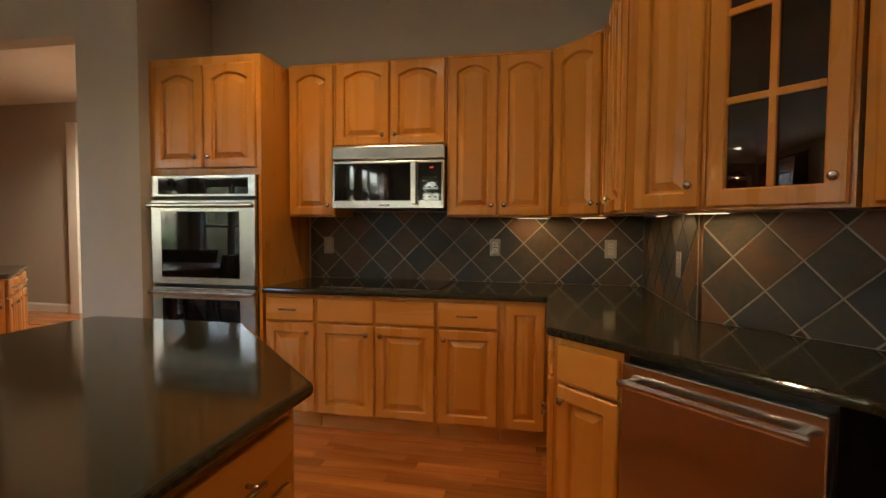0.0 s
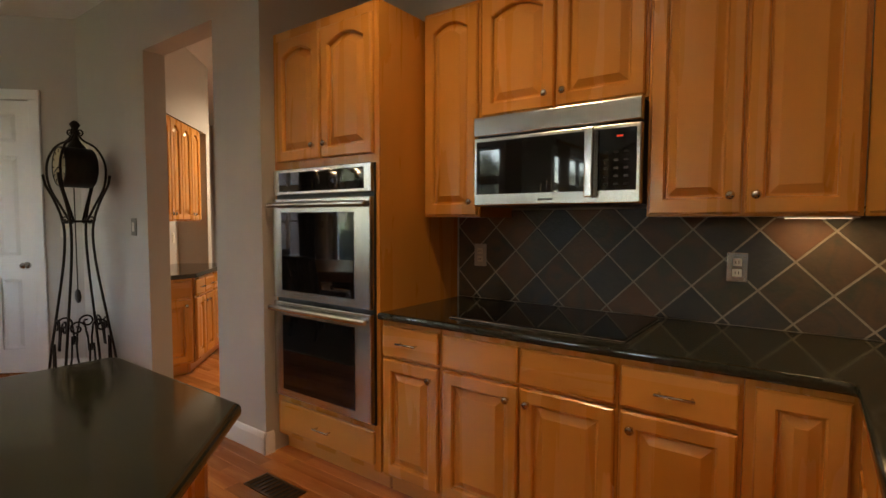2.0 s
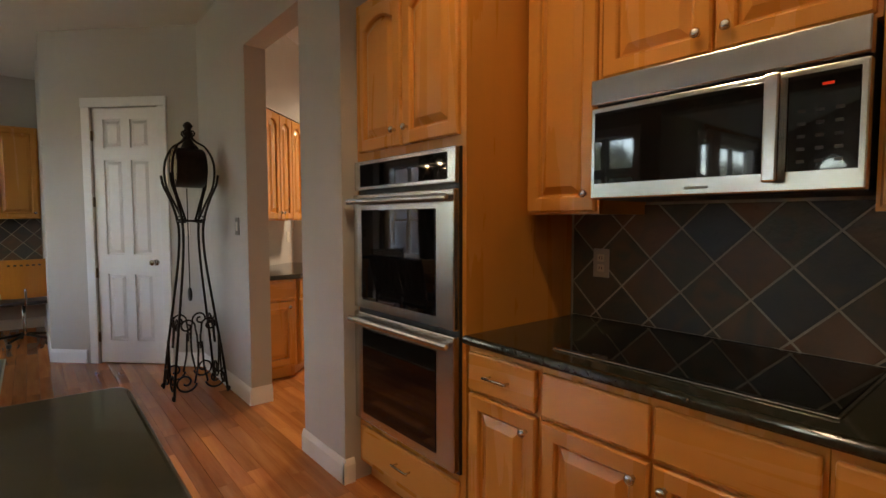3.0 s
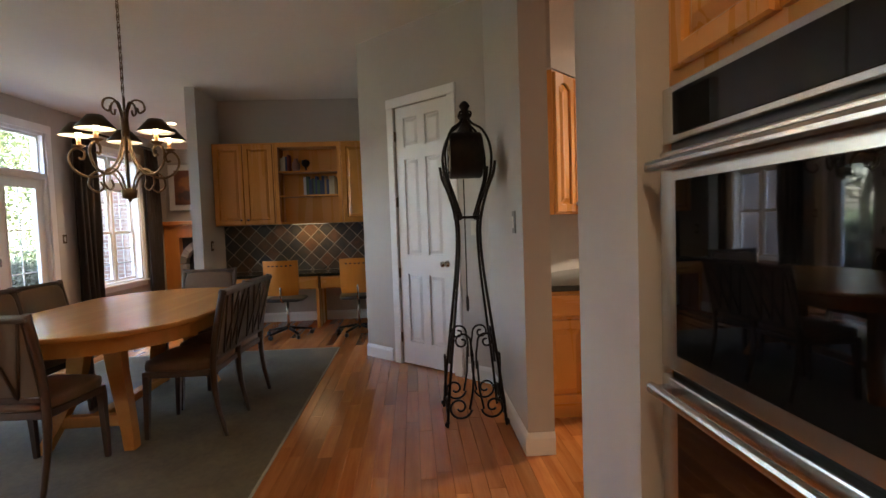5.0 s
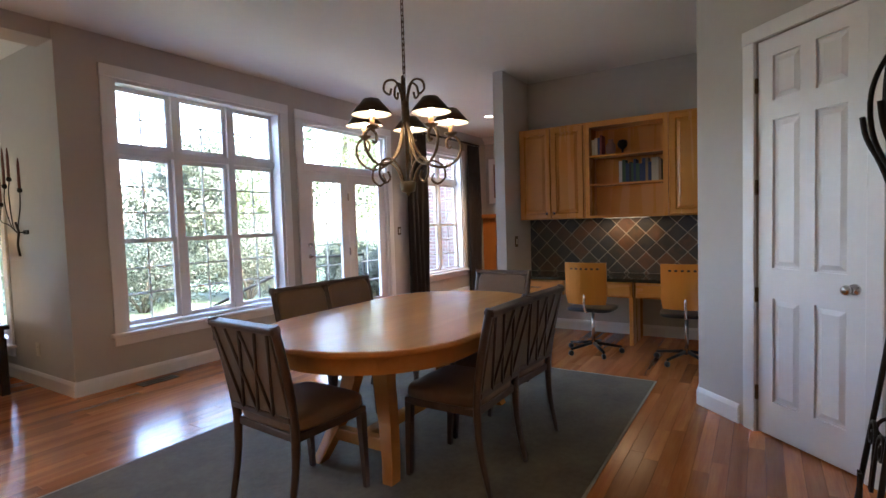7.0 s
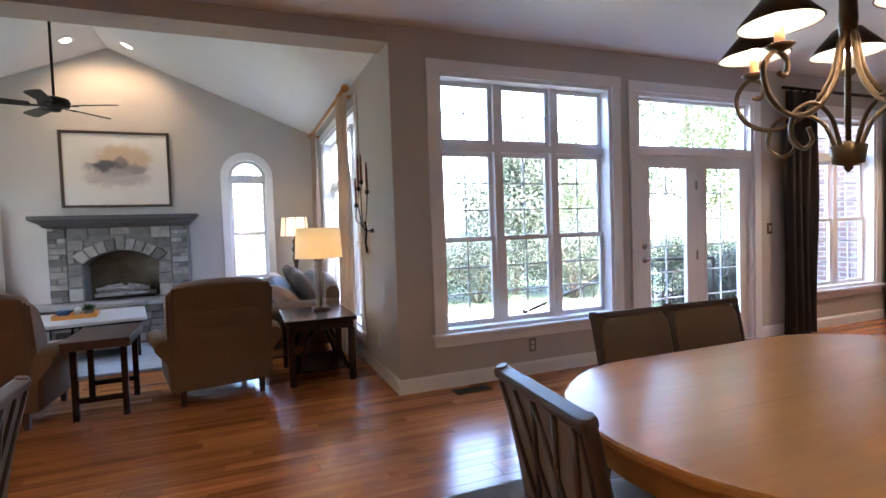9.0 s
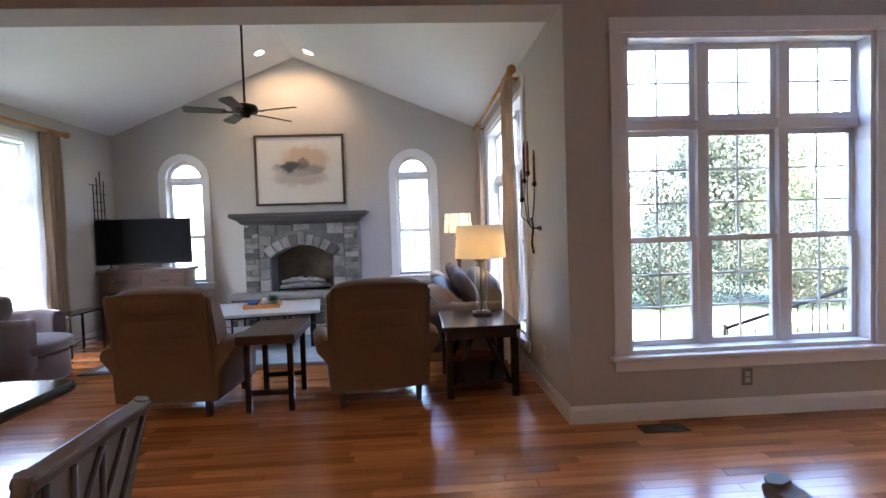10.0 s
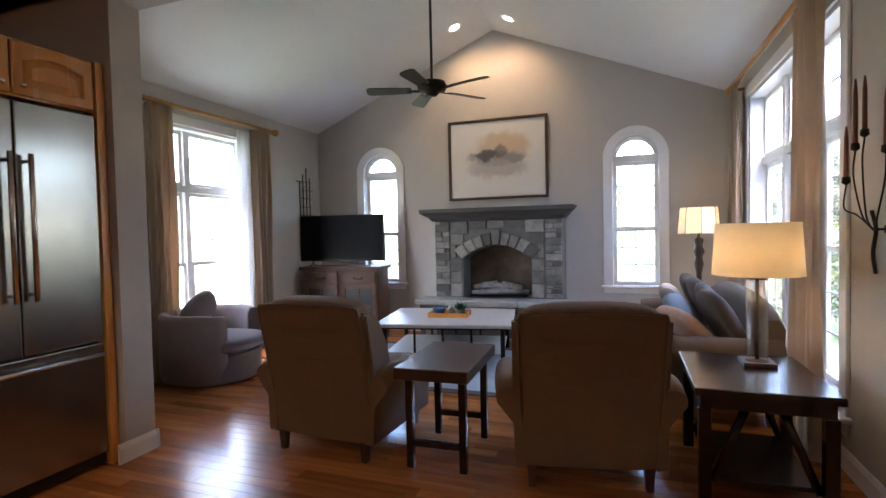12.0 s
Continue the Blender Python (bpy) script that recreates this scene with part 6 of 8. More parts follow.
cabinet("pantry_base_cabinet", "maple pantry cabinet facing the hall opening", (-4.43, 2.99, 0), 90, 0.372, 0.50, PH, [(0.02, 0.35, 0.12, 0.66, 0, 0.30, 0.61)], [(0.02, 0.35, 0.68, 0.82, 0)], toe=0.10, group="pantry cabinets")
cabinet("pantry_base_cabinet", "maple pantry cabinet with drawers and doors", (*at_pantry(0.012, 0), 0), 135, 1.05, 0.50, PH, [(0.015 + 0.26 * i, 0.255 + 0.26 * i, 0.12, 0.66, 0, (0.22 if i % 2 == 0 else 0.05) + 0.26 * i, 0.61) for i in range(4)], [(0.015 + 0.26 * i, 0.255 + 0.26 * i, 0.68, 0.82, 0.07) for i in range(4)], toe=0.10, group="pantry cabinets")
worktop("countertop", [(-4.40, 2.985), (-4.40, 3.383), at_pantry(1.10, -0.03), at_pantry(1.10, 0.52), (-5.0, 2.985)], PH + 0.001, PH + 0.04, "dark granite pantry worktop", 0.01)
cabinet("pantry_wall_cabinet", "maple pantry wall cabinet with four arched doors", (*at_pantry(0.02, 0.28), 1.33), 135, 1.12, 0.29, 0.96, [(0.012 + 0.275 * i, 0.278 + 0.275 * i, 0.012, 0.945, 0.035, (0.245 if i % 2 == 0 else 0.04) + 0.275 * i, 0.07) for i in range(4)], group="pantry cabinets")
bm = bm_new()
box(bm, 0.18, 1.60, 0.58, 0.70, 0, CH, PC)
structure("wall_pantry_back", bm, WALL, "painted pantry wall", "wall")
bm = bm_new()
box(bm, 1.37, 1.49, 0.27, 0.58, 0, CH, PC)
structure("wall_pantry_end", bm, WALL, "painted pantry wall", "wall")
bm = bm_new()
box(bm, 0.0, 1.37, 0.27, 0.579, 2.295, CH, PC)
structure("wall_soffit", bm, WALL, "painted soffit over the pantry cabinets", "wall")
wall_plate("pale outlet above the pantry worktop", PC @ pose(1.2, 0.579, 1.15), "switch", 0.07, 0.115, IVORY)
structure("trim_hall", rbox(bm_new(), -6.78, -6.62, 6.04, 6.099, 0, 2.75, r=0.006), TRIM, "white door casing at the hall's end", "trim")

# ---- great room ----
def recliner(at, turn, label):
    """Upholstered armchair, faces +y; origin on the floor below its middle."""
    c = thing("recliner", label, "armchair", at, turn, "pair of recliners")
    w = 0.36
    bm = bm_new()
    lean = [(0.12, -0.385, -0.010), (0.40, -0.40, 0.0), (0.70, -0.445, 0.012), (0.93, -0.50, 0.012), (0.975, -0.505, -0.004)]
    rings = []
    for z, y, k in lean:
        x = w + k
        rings.append([(-x, y, z), (0, y - 0.012, z + (0.012 if z > 0.9 else 0)), (x, y, z), (x + 0.006, y + 0.02, z), (x, y + 0.085, z), (-x, y + 0.085, z), (-x - 0.006, y + 0.02, z)])
    loft(bm, rings, smooth=False)
    bmesh.ops.recalc_face_normals(bm, faces=bm.faces)
    bmesh.ops.bevel(bm, geom=list(bm.edges), offset=0.010, segments=2, affect="EDGES")
    part("back_panel", bm, SUEDE, c, "flat suede outer back")
    for s in (-1, 1):
        part("welt", tube(bm_new(), smooth_line([(s * (w + k + 0.002), y + 0.002, z) for z, y, k in lean], 3), 0.007, 6), SUEDE, c, "stitched edge welt")
    part("welt", tube(bm_new(), smooth_line([(-w, -0.505, 0.972), (-0.15, -0.513, 0.983), (0.15, -0.513, 0.983), (w, -0.505, 0.972)], 3), 0.007, 6), SUEDE, c, "stitched edge welt")
    tilt = Matrix.Translation((0, -0.355, 0.50)) @ Matrix.Rotation(radians(10), 4, "X")
    for z, th in ((0.04, 0.20), (0.22, 0.21), (0.405, 0.22)):
        bm = bm_new()
        cushion(bm, 2 * w + 0.03, th, 0.215, tilt @ pose(0, 0.03, z), 3.4, 14, 0.012)
        part("back_cushion", bm, SUEDE, c, "channelled back cushion")
    for s in (-1, 1):
        wing = bm_new()
        loft(wing, [[(s * (w + 0.02 + u * 0.028), y + v, z) for u, v in ((-1, 0.0), (1, 0.0), (1, d), (-1, d))] for z, y, d in ((0.50, -0.40, 0.24), (0.72, -0.44, 0.23), (0.90, -0.475, 0.16), (0.945, -0.485, 0.08))], smooth=False)
        bmesh.ops.recalc_face_normals(wing, faces=wing.faces)
        bmesh.ops.bevel(wing, geom=list(wing.edges), offset=0.018, segments=2, affect="EDGES")
        part("wing", wing, SUEDE, c, "padded side wing")
    bm = bm_new()
    rbox(bm, -w, w, -0.38, 0.36, 0.13, 0.40, 0.03)
    part("base", bm, SUEDE, c)
    bm = bm_new()
    cushion(bm, 2 * w - 0.02, 0.62, 0.16, pose(0, 0.06, 0.44), 5, 14, 0.02)
    part("seat_cushion", bm, SUEDE, c)
    for s in (-1, 1):
        bm = bm_new()
        rings = []
        for y, top, out in ((-0.40, 0.56, 0.02), (-0.25, 0.60, 0.055), (0.0, 0.585, 0.07), (0.25, 0.56, 0.07), (0.37, 0.54, 0.05), (0.40, 0.50, 0.02)):
            ring = [(s * w * 0.94, y, 0.13), (s * w * 0.94, y, top - 0.08)]
            for i in range(9):
                a = radians(200 - 250 * i / 8)
                ring.append((s * (w + 0.055 + out * 0.4 + 0.075 * math.cos(a)), y, top - 0.065 + 0.065 * math.sin(a)))
            ring += [(s * (w + 0.045), y, 0.36), (s * (w + 0.035), y, 0.13)]
            rings.append(ring)
        loft(bm, rings)
        part("arm", bm, SUEDE, c, "rolled padded arm")
        for y in (-0.36, 0.33):
            lg = bm_new()
            loft(lg, [[(s * 0.31 + u * a, y + v * a, z) for u, v in ((-1, -1), (1, -1), (1, 1), (-1, 1))] for a, z in ((0.018, 0.0), (0.026, 0.14))], smooth=False)
            part("leg", lg, WALNUT, c, "dark tapered wooden leg")
    return c


r1 = recliner((-1.23, -3.57, 0), 177, "brown suede recliner seen from behind")
tagged(copy_thing(r1, pose(-2.775, -3.63, 0, 0, 0, 192)), label="brown suede recliner beside the end table")

st = thing("side_table", "small dark wooden table between the recliners", "side table", (-1.97, -3.50, 0), 2)
part("tabletop", rbox(bm_new(), -0.225, 0.225, -0.37, 0.37, 0.555, 0.625, r=0.006), wood("walnut plank", (0.085, 0.036, 0.020), (0.035, 0.016, 0.009), 0.36, 1, 10, 0.7, 0.0), st)
for x in (-0.165, 0.165):
    for y in (-0.265, 0.265):
        part("leg", rbox(bm_new(), x - 0.022, x + 0.022, y - 0.022, y + 0.022, 0, 0.554, r=0.003), ESPRESSO, st)
for y in (-0.265, 0.265):
    part("stretcher", rbox(bm_new(), -0.142, 0.142, y - 0.015, y + 0.015, 0.13, 0.17, r=0.003), ESPRESSO, st)

et = thing("end_table", "dark wooden end table with crossed braces and a lamp", "end table", (-3.685, -3.68, 0), 0)
part("tabletop", rbox(bm_new(), -0.32, 0.32, -0.41, 0.41, 0.56, 0.60, r=0.006), ESPRESSO, et)
part("apron", box(bm_new(), -0.29, 0.29, -0.38, 0.38, 0.49, 0.559), ESPRESSO, et)
for x in (-0.27, 0.27):
    for y in (-0.36, 0.36):
        part("leg", rbox(bm_new(), x - 0.03, x + 0.03, y - 0.03, y + 0.03, 0, 0.489, r=0.004), ESPRESSO, et)
for y in (-0.33, 0.33):
    for s in (-1, 1):
        part("brace", tube(bm_new(), [(s * 0.08, y, 0.49), (-s * 0.0 + s * 0.235, y, 0.10)], 0.026, 4), ESPRESSO, et, "slanted wooden brace")
part("shelf", rbox(bm_new(), -0.24, 0.24, -0.33, 0.33, 0.10, 0.125, r=0.004), ESPRESSO, et, "low wooden shelf")

LINEN = bpy.data.materials.new("lit linen shade")
LINEN.use_nodes = True
nt = LINEN.node_tree
pb = nt.nodes["Principled BSDF"]
pb.inputs["Base Color"].default_value = (0.78, 0.70, 0.56, 1)
pb.inputs["Roughness"].default_value = 0.8
trl = nt.nodes.new("ShaderNodeBsdfTranslucent")
trl.inputs["Color"].default_value = (0.86, 0.76, 0.58, 1)
mxs = nt.nodes.new("ShaderNodeMixShader")
wv = nt.nodes.new("ShaderNodeTexNoise")
wv.inputs["Scale"].default_value = 240
bp = nt.nodes.new("ShaderNodeBump")
bp.inputs["Strength"].default_value, bp.inputs["Distance"].default_value = 0.2, 0.002
nt.links.new(wv.outputs["Fac"], bp.inputs["Height"])
nt.links.new(bp.outputs["Normal"], pb.inputs["Normal"])
mxs.inputs["Fac"].default_value = 0.45
nt.links.new(pb.outputs[0], mxs.inputs[1])
nt.links.new(trl.outputs[0], mxs.inputs[2])
nt.links.new(mxs.outputs[0], nt.nodes["Material Output"].inputs["Surface"])


def lamp_light(name, at, watts, radius=0.03, color=(1.0, 0.70, 0.38)):
    d = bpy.data.lights.new(name, "POINT")
    d.energy, d.color, d.shadow_soft_size = watts, color, radius
    ob = new(name, d)
    ob.location = at
    return ob


tl = thing("table_lamp", "lit table lamp with linen drum shade and glass column", "lamp", (-3.76, -3.84, 0.60), 0)
part("base", rbox(bm_new(), -0.085, 0.085, -0.085, 0.085, 0, 0.025, r=0.004), WALNUT, tl, "dark square base")
gcol = part("column", lathe(bm_new(), [(0.056, 0.03), (0.056, 0.50), (0.052, 0.50), (0.052, 0.03)], 24, None, False), clear_glass("lamp column glass", 0.14, (0.92, 0.93, 0.92)), tl, "clear glass cylinder")
gcol.visible_shadow = False
part("rod", rod(bm_new(), (0, 0, 0.025), (0, 0, 0.72), 0.011), BRONZE, tl)
part("cap", lathe(bm_new(), [(0, 0.50), (0.058, 0.50), (0.058, 0.512), (0.02, 0.52), (0, 0.52)], 20), BRONZE, tl)
part("foot", lathe(bm_new(), [(0, 0.025), (0.062, 0.025), (0.058, 0.032), (0, 0.034)], 20), BRONZE, tl)
part("shade", lathe(bm_new(), [(0.235, 0.525), (0.215, 0.825), (0.213, 0.825), (0.233, 0.525)], 36, None, False), LINEN, tl, "cream linen drum shade")
for s in (-1, 1):
    part("bulb", lathe(bm_new(), [(0.012, 0), (0.028, 0.035), (0.024, 0.065), (0, 0.08)], 12, pose(0.08 * s, 0, 0.64)), glowing("table lamp bulb", (1.0, 0.74, 0.45), 2) if "table lamp bulb" not in bpy.data.materials else bpy.data.materials["table lamp bulb"], tl, "glowing bulb")
    part("socket_arm", rod(bm_new(), (0, 0, 0.62), (0.08 * s, 0, 0.64), 0.006), BRONZE, tl)
for s in (-1, 1):
    lamp_light("table_lamp_light", (-3.76 + 0.105 * s, -3.84, 1.29), 0.10, 0.03, (1.0, 0.78, 0.50))

fl = thing("floor_lamp", "turned wooden floor lamp with a lit panelled shade", "floor lamp", (-3.80, -6.62, 0), 0)
prof = [(0.14, 0), (0.15, 0.02), (0.12, 0.05), (0.04, 0.08), (0.03, 0.2), (0.045, 0.3), (0.03, 0.4), (0.028, 0.9), (0.05, 1.0), (0.035, 1.08), (0.06, 1.14), (0.035, 1.2), (0.05, 1.27), (0.015, 1.30), (0.012, 1.6), (0, 1.6)]
part("post", lathe(bm_new(), prof, 18), WALNUT, fl, "turned dark wooden post")
bm = bm_new()
for i in range(8):
    a0, a1 = 2 * math.pi * i / 8, 2 * math.pi * (i + 1) / 8
    q = [(0.215 * math.cos(a), 0.215 * math.sin(a), 1.34) for a in (a0, a1)] + [(0.19 * math.cos(a), 0.19 * math.sin(a), 1.62) for a in (a1, a0)]
    bm.faces.new([bm.verts.new(p) for p in q])
bmesh.ops.remove_doubles(bm, verts=bm.verts, dist=1e-4)
sh = part("shade", bm, LINEN, fl, "cream panelled fabric shade")
for i in range(8):
    a = 2 * math.pi * i / 8
    part("rib", tube(bm_new(), [(0.217 * math.cos(a), 0.217 * math.sin(a), 1.338), (0.192 * math.cos(a), 0.192 * math.sin(a), 1.622)], 0.004, 4), BRONZE, sh)
part("bulb", lathe(bm_new(), [(0.012, 1.42), (0.03, 1.46), (0.024, 1.49), (0, 1.50)], 12), bpy.data.materials["table lamp bulb"], fl, "glowing bulb")
lamp_light("floor_lamp_light", (-3.80, -6.62, 1.54), 0.09)

# sofa along the yard wall
SOFA = material("brown sofa fabric", (0.115, 0.082, 0.060), 0.9, vary=0.12, scale=6, bump=0.4, bump_scale=200)
sf = thing("sofa", "brown rolled-arm sofa heaped with cushions", "sofa", (-3.62, -5.50, 0), -90)
part("base", rbox(bm_new(), -1.05, 1.05, -0.42, 0.42, 0.12, 0.40, r=0.03), SOFA, sf)
bm = bm_new()
rings = []
for i in range(13):
    x = -1.05 + 2.1 * i / 12
    top = 0.80 + 0.08 * math.cos(math.pi * (x / 1.05) * 0.5) ** 0.5 if abs(x) < 1.049 else 0.76
    rings.append([(x, -0.42, 0.2), (x, -0.44, top - 0.06), (x, -0.40, top), (x, -0.33, top), (x, -0.27, top - 0.06), (x, -0.22, 0.3)])
loft(bm, rings)
part("back", bm, SOFA, sf, "camel-backed rest")
for s in (-1, 1):
    bm = bm_new()
    rings = []
    for y in (-0.42, -0.2, 0.1, 0.36, 0.42):
        rr = 0.10 if y < 0.4 else 0.08
        ring = [(s * 0.96, y, 0.12), (s * 0.96, y, 0.50)]
        for i in range(9):
            a = radians(190 - 240 * i / 8)
            ring.append((s * (1.06 + rr * math.cos(a)), y, 0.53 + rr * math.sin(a)))
        ring += [(s * 1.09, y, 0.4), (s * 1.07, y, 0.12)]
        rings.append(ring)
    loft(bm, rings)
    part("arm", bm, SOFA, sf, "rolled arm")
for i in range(2):
    bm = bm_new()
    cushion(bm, 0.96, 0.66, 0.17, pose(-0.48 + 0.96 * i, 0.08, 0.46), 5, 12, 0.02)
    part("seat_cushion", bm, SOFA, sf)
for x in (-0.98, 0.98):
    for y in (-0.36, 0.36):
        part("leg", lathe(bm_new(), [(0.02, 0), (0.032, 0.06), (0.028, 0.13), (0, 0.13)], 10, pose(x, y, 0)), WALNUT, sf)
PILLOW = {"cream": (0.42, 0.34, 0.27), "slate blue": (0.16, 0.18, 0.20), "blush": (0.42, 0.27, 0.20), "taupe": (0.085, 0.062, 0.048), "stone": (0.20, 0.165, 0.135)}
PM = {k: material(k + " cushion fabric", v, 0.9, vary=0.18, scale=7, bump=0.4, bump_scale=180) for k, v in PILLOW.items()}
for k, x, y, z, rx, rz, sz in (("taupe", 0.72, -0.10, 0.70, 62, 10, 0.50), ("taupe", 0.20, -0.12, 0.70, 64, -8, 0.50), ("taupe", -0.35, -0.12, 0.70, 64, 6, 0.50), ("taupe", -0.80, -0.10, 0.70, 62, -10, 0.50), ("blush", 0.68, 0.14, 0.62, 42, 22, 0.46), ("slate blue", 0.30, 0.12, 0.66, 52, -18, 0.42), ("stone", -0.10, 0.10, 0.66, 50, 14, 0.44), ("cream", -0.55, 0.10, 0.66, 50, -12, 0.44)):
    bm = bm_new()
    cushion(bm, sz, sz, 0.13, None, 2.8, 14, 0.03)
    for v in bm.verts:
        e = abs(v.co.x) + abs(v.co.y)
        v.co.x *= 1 + 0.10 * max(0, e / sz - 0.7)
        v.co.y *= 1 + 0.10 * max(0, e / sz - 0.7)
    solid("throw_pillow", bm, PM[k], "plump %s throw pillow leaning on the sofa" % k, "pillow", "pillows on the sofa", m=pose(-3.62, -5.50, 0, 0, 0, -90) @ pose(-x, y, z, rx, 0, rz))

# coffee table
STONE_W = material("pale stone top", (0.58, 0.55, 0.50), 0.35, vary=0.1, scale=4, bump=0.1)
ct = thing("coffee_table", "low coffee table with pale stone top and iron base", "coffee table", (-1.17, -5.82, 0.009), 10)
part("tabletop", rbox(bm_new(), -0.72, 0.72, -0.56, 0.56, 0.42, 0.46, r=0.012), STONE_W, ct)
part("frame", rbox(bm_new(), -0.66, 0.66, -0.50, 0.50, 0.395, 0.419, r=0.004), IRON, ct)
part("shelf", rbox(bm_new(), -0.62, 0.62, -0.46, 0.46, 0.12, 0.145, r=0.004), STONE_W, ct, "pale lower shelf")
for x in (-0.62, 0.62):
    for y in (-0.47, 0.47):
        part("leg", rbox(bm_new(), x - 0.022, x + 0.022, y - 0.022, y + 0.022, 0, 0.394, r=0.003), IRON, ct)
for x in (-0.3, 0.0, 0.3):
    for y in (-0.47, 0.47):
        part("spindle", rod(bm_new(), (x, y, 0.145), (x, y, 0.394), 0.012), IRON, ct)
tr = thing("tray", "shallow wooden tray holding small things", "tray", (-1.18, -5.80, 0.469), 8)
bm = bm_new()
box(bm, -0.22, 0.22, -0.14, 0.14, 0, 0.012)
part("bottom", bm, MAPLE_X, tr)
for a in ((-0.22, 0.22, -0.14, -0.128), (-0.22, 0.22, 0.128, 0.14), (-0.22, -0.208, -0.128, 0.128), (0.208, 0.22, -0.128, 0.128)):
    part("rim", box(bm_new(), *a, 0.0122, 0.05), MAPLE_X, tr)
solid("bowl", lathe(bm_new(), [(0, 0), (0.04, 0), (0.07, 0.05), (0.075, 0.08), (0.07, 0.08), (0.06, 0.045), (0, 0.01)], 20), material("blue glaze", (0.06, 0.14, 0.30), 0.2, vary=0.3, scale=20), "blue and white glazed bowl in the tray", "bowl", m=pose(-1.06, -5.79, 0.482))
solid("jar", lathe(bm_new(), [(0, 0), (0.035, 0), (0.045, 0.06), (0.03, 0.10), (0, 0.105)], 16), material("white glaze", (0.6, 0.58, 0.52), 0.25), "white glazed jar in the tray", "jar", m=pose(-1.19, -5.84, 0.482))
pot = thing("potted_plant", "small leafy green plant in a grey pot", "plant", (-1.31, -5.80, 0.482), 0)
part("pot", lathe(bm_new(), [(0, 0), (0.04, 0), (0.055, 0.07), (0.05, 0.072), (0.045, 0.06), (0, 0.06)], 16), GREYSTONE, pot)
LEAF = material("houseplant leaf", (0.035, 0.085, 0.025), 0.5, vary=0.3, scale=15)
bm = bm_new()
random.seed(3)
for i in range(70):
    a, e, l = random.uniform(0, 6.28), random.uniform(0.2, 1.4), random.uniform(0.05, 0.11)
    p = Vector((0.02 * math.cos(a), 0.02 * math.sin(a), 0.06))
    d = Vector((math.cos(a) * math.cos(e), math.sin(a) * math.cos(e), math.sin(e)))
    q = p + d * l
    s = d.cross(Vector((0, 0, 1))).normalized() * 0.014
    bm.faces.new([bm.verts.new(v) for v in (p, (p + q) / 2 + s, q, (p + q) / 2 - s)])
part("leaves", bm, LEAF, pot)
GR = material("pale blue grey patterned rug", (0.32, 0.34, 0.35), 0.95, vary=0.25, scale=2.5, bump=0.8, bump_scale=280)
gr = thing("area_rug", "pale blue grey rug with a dark border", "rug", (0, 0, 0), 0)
part("field", box(bm_new(), -3.05, 0.28, -6.25, -4.70, 0.001, 0.009), GR, gr)
bm = bm_new()
for a in ((-3.15, 0.38, -4.70, -4.60), (-3.15, 0.38, -6.35, -6.25), (-3.15, -3.05, -6.25, -4.70), (0.28, 0.38, -6.25, -4.70)):
    box(bm, *a, 0.001, 0.009)
part("border", bm, material("dark rug border", (0.07, 0.05, 0.045), 0.95, vary=0.2, bump=0.6, bump_scale=280), gr, "dark woven border")

# television and its stand, across the corner
RUSTIC = wood("rustic brown pine", (0.13, 0.06, 0.032), (0.06, 0.027, 0.015), 0.55, 0, 10, 0.9, 0.0)
ts = thing("tv_stand", "rustic brown wooden media cabinet with two drawers", "tv stand", (0.70, -6.74, 0), 186)
part("body", rbox(bm_new(), -0.56, 0.56, -0.20, 0.22, 0.06, 0.92, r=0.008), RUSTIC, ts)
part("top", rbox(bm_new(), -0.60, 0.60, -0.25, 0.25, 0.92, 0.965, r=0.008), RUSTIC, ts)
for s in (-1, 1):
    d = part("drawer", rbox(bm_new(), 0.28 * s - 0.25, 0.28 * s + 0.25, -0.222, -0.201, 0.74, 0.89, r=0.006), RUSTIC, ts)
    part("pull", tube(bm_new(), smooth_line([(0.28 * s - 0.06, -0.222, 0.82), (0.28 * s - 0.05, -0.245, 0.80), (0.28 * s + 0.05, -0.245, 0.80), (0.28 * s + 0.06, -0.222, 0.82)], 3), 0.008, 6), IRON, d, "dark iron pull")
    dr = bm_new()
    ring_frame(dr, 0.28 * s - 0.25, 0.28 * s + 0.25, 0.12, 0.71, 0.05, -0.222, -0.201)
    dd = part("door", dr, RUSTIC, ts, "panelled cabinet door")
    part("muntin", box(bm_new(), 0.28 * s - 0.012, 0.28 * s + 0.012, -0.220, -0.2036, 0.1705, 0.6595), RUSTIC, dd)
    for x in (0.28 * s - 0.106, 0.28 * s + 0.106):
        part("muntin", box(bm_new(), x - 0.0935, x + 0.0935, -0.219, -0.2036, 0.41, 0.43), RUSTIC, dd)
    part("door_panel", box(bm_new(), 0.28 * s - 0.205, 0.28 * s + 0.205, -0.2035, -0.2015, 0.165, 0.665), BLACK, dd, "dark door panes")
for x in (-0.52, 0.52):
    for y in (-0.15, 0.15):
        part("foot", rbox(bm_new(), x - 0.04, x + 0.04, y - 0.04, y + 0.04, 0, 0.059, r=0.005), RUSTIC, ts)
tv = thing("television", "black flat-screen television on the media cabinet", "television", (0.73, -6.70, 0.965), 187)
part("bezel", rbox(bm_new(), -0.63, 0.63, -0.02, 0.03, 0.07, 0.72, r=0.006), BLACK, tv)
part("screen", box(bm_new(), -0.618, 0.618, -0.0225, -0.0205, 0.09, 0.708), material("dark screen", (0.004, 0.004, 0.005), 0.45, Specular_IOR_Level=0.12), tv, "dark switched-off screen")
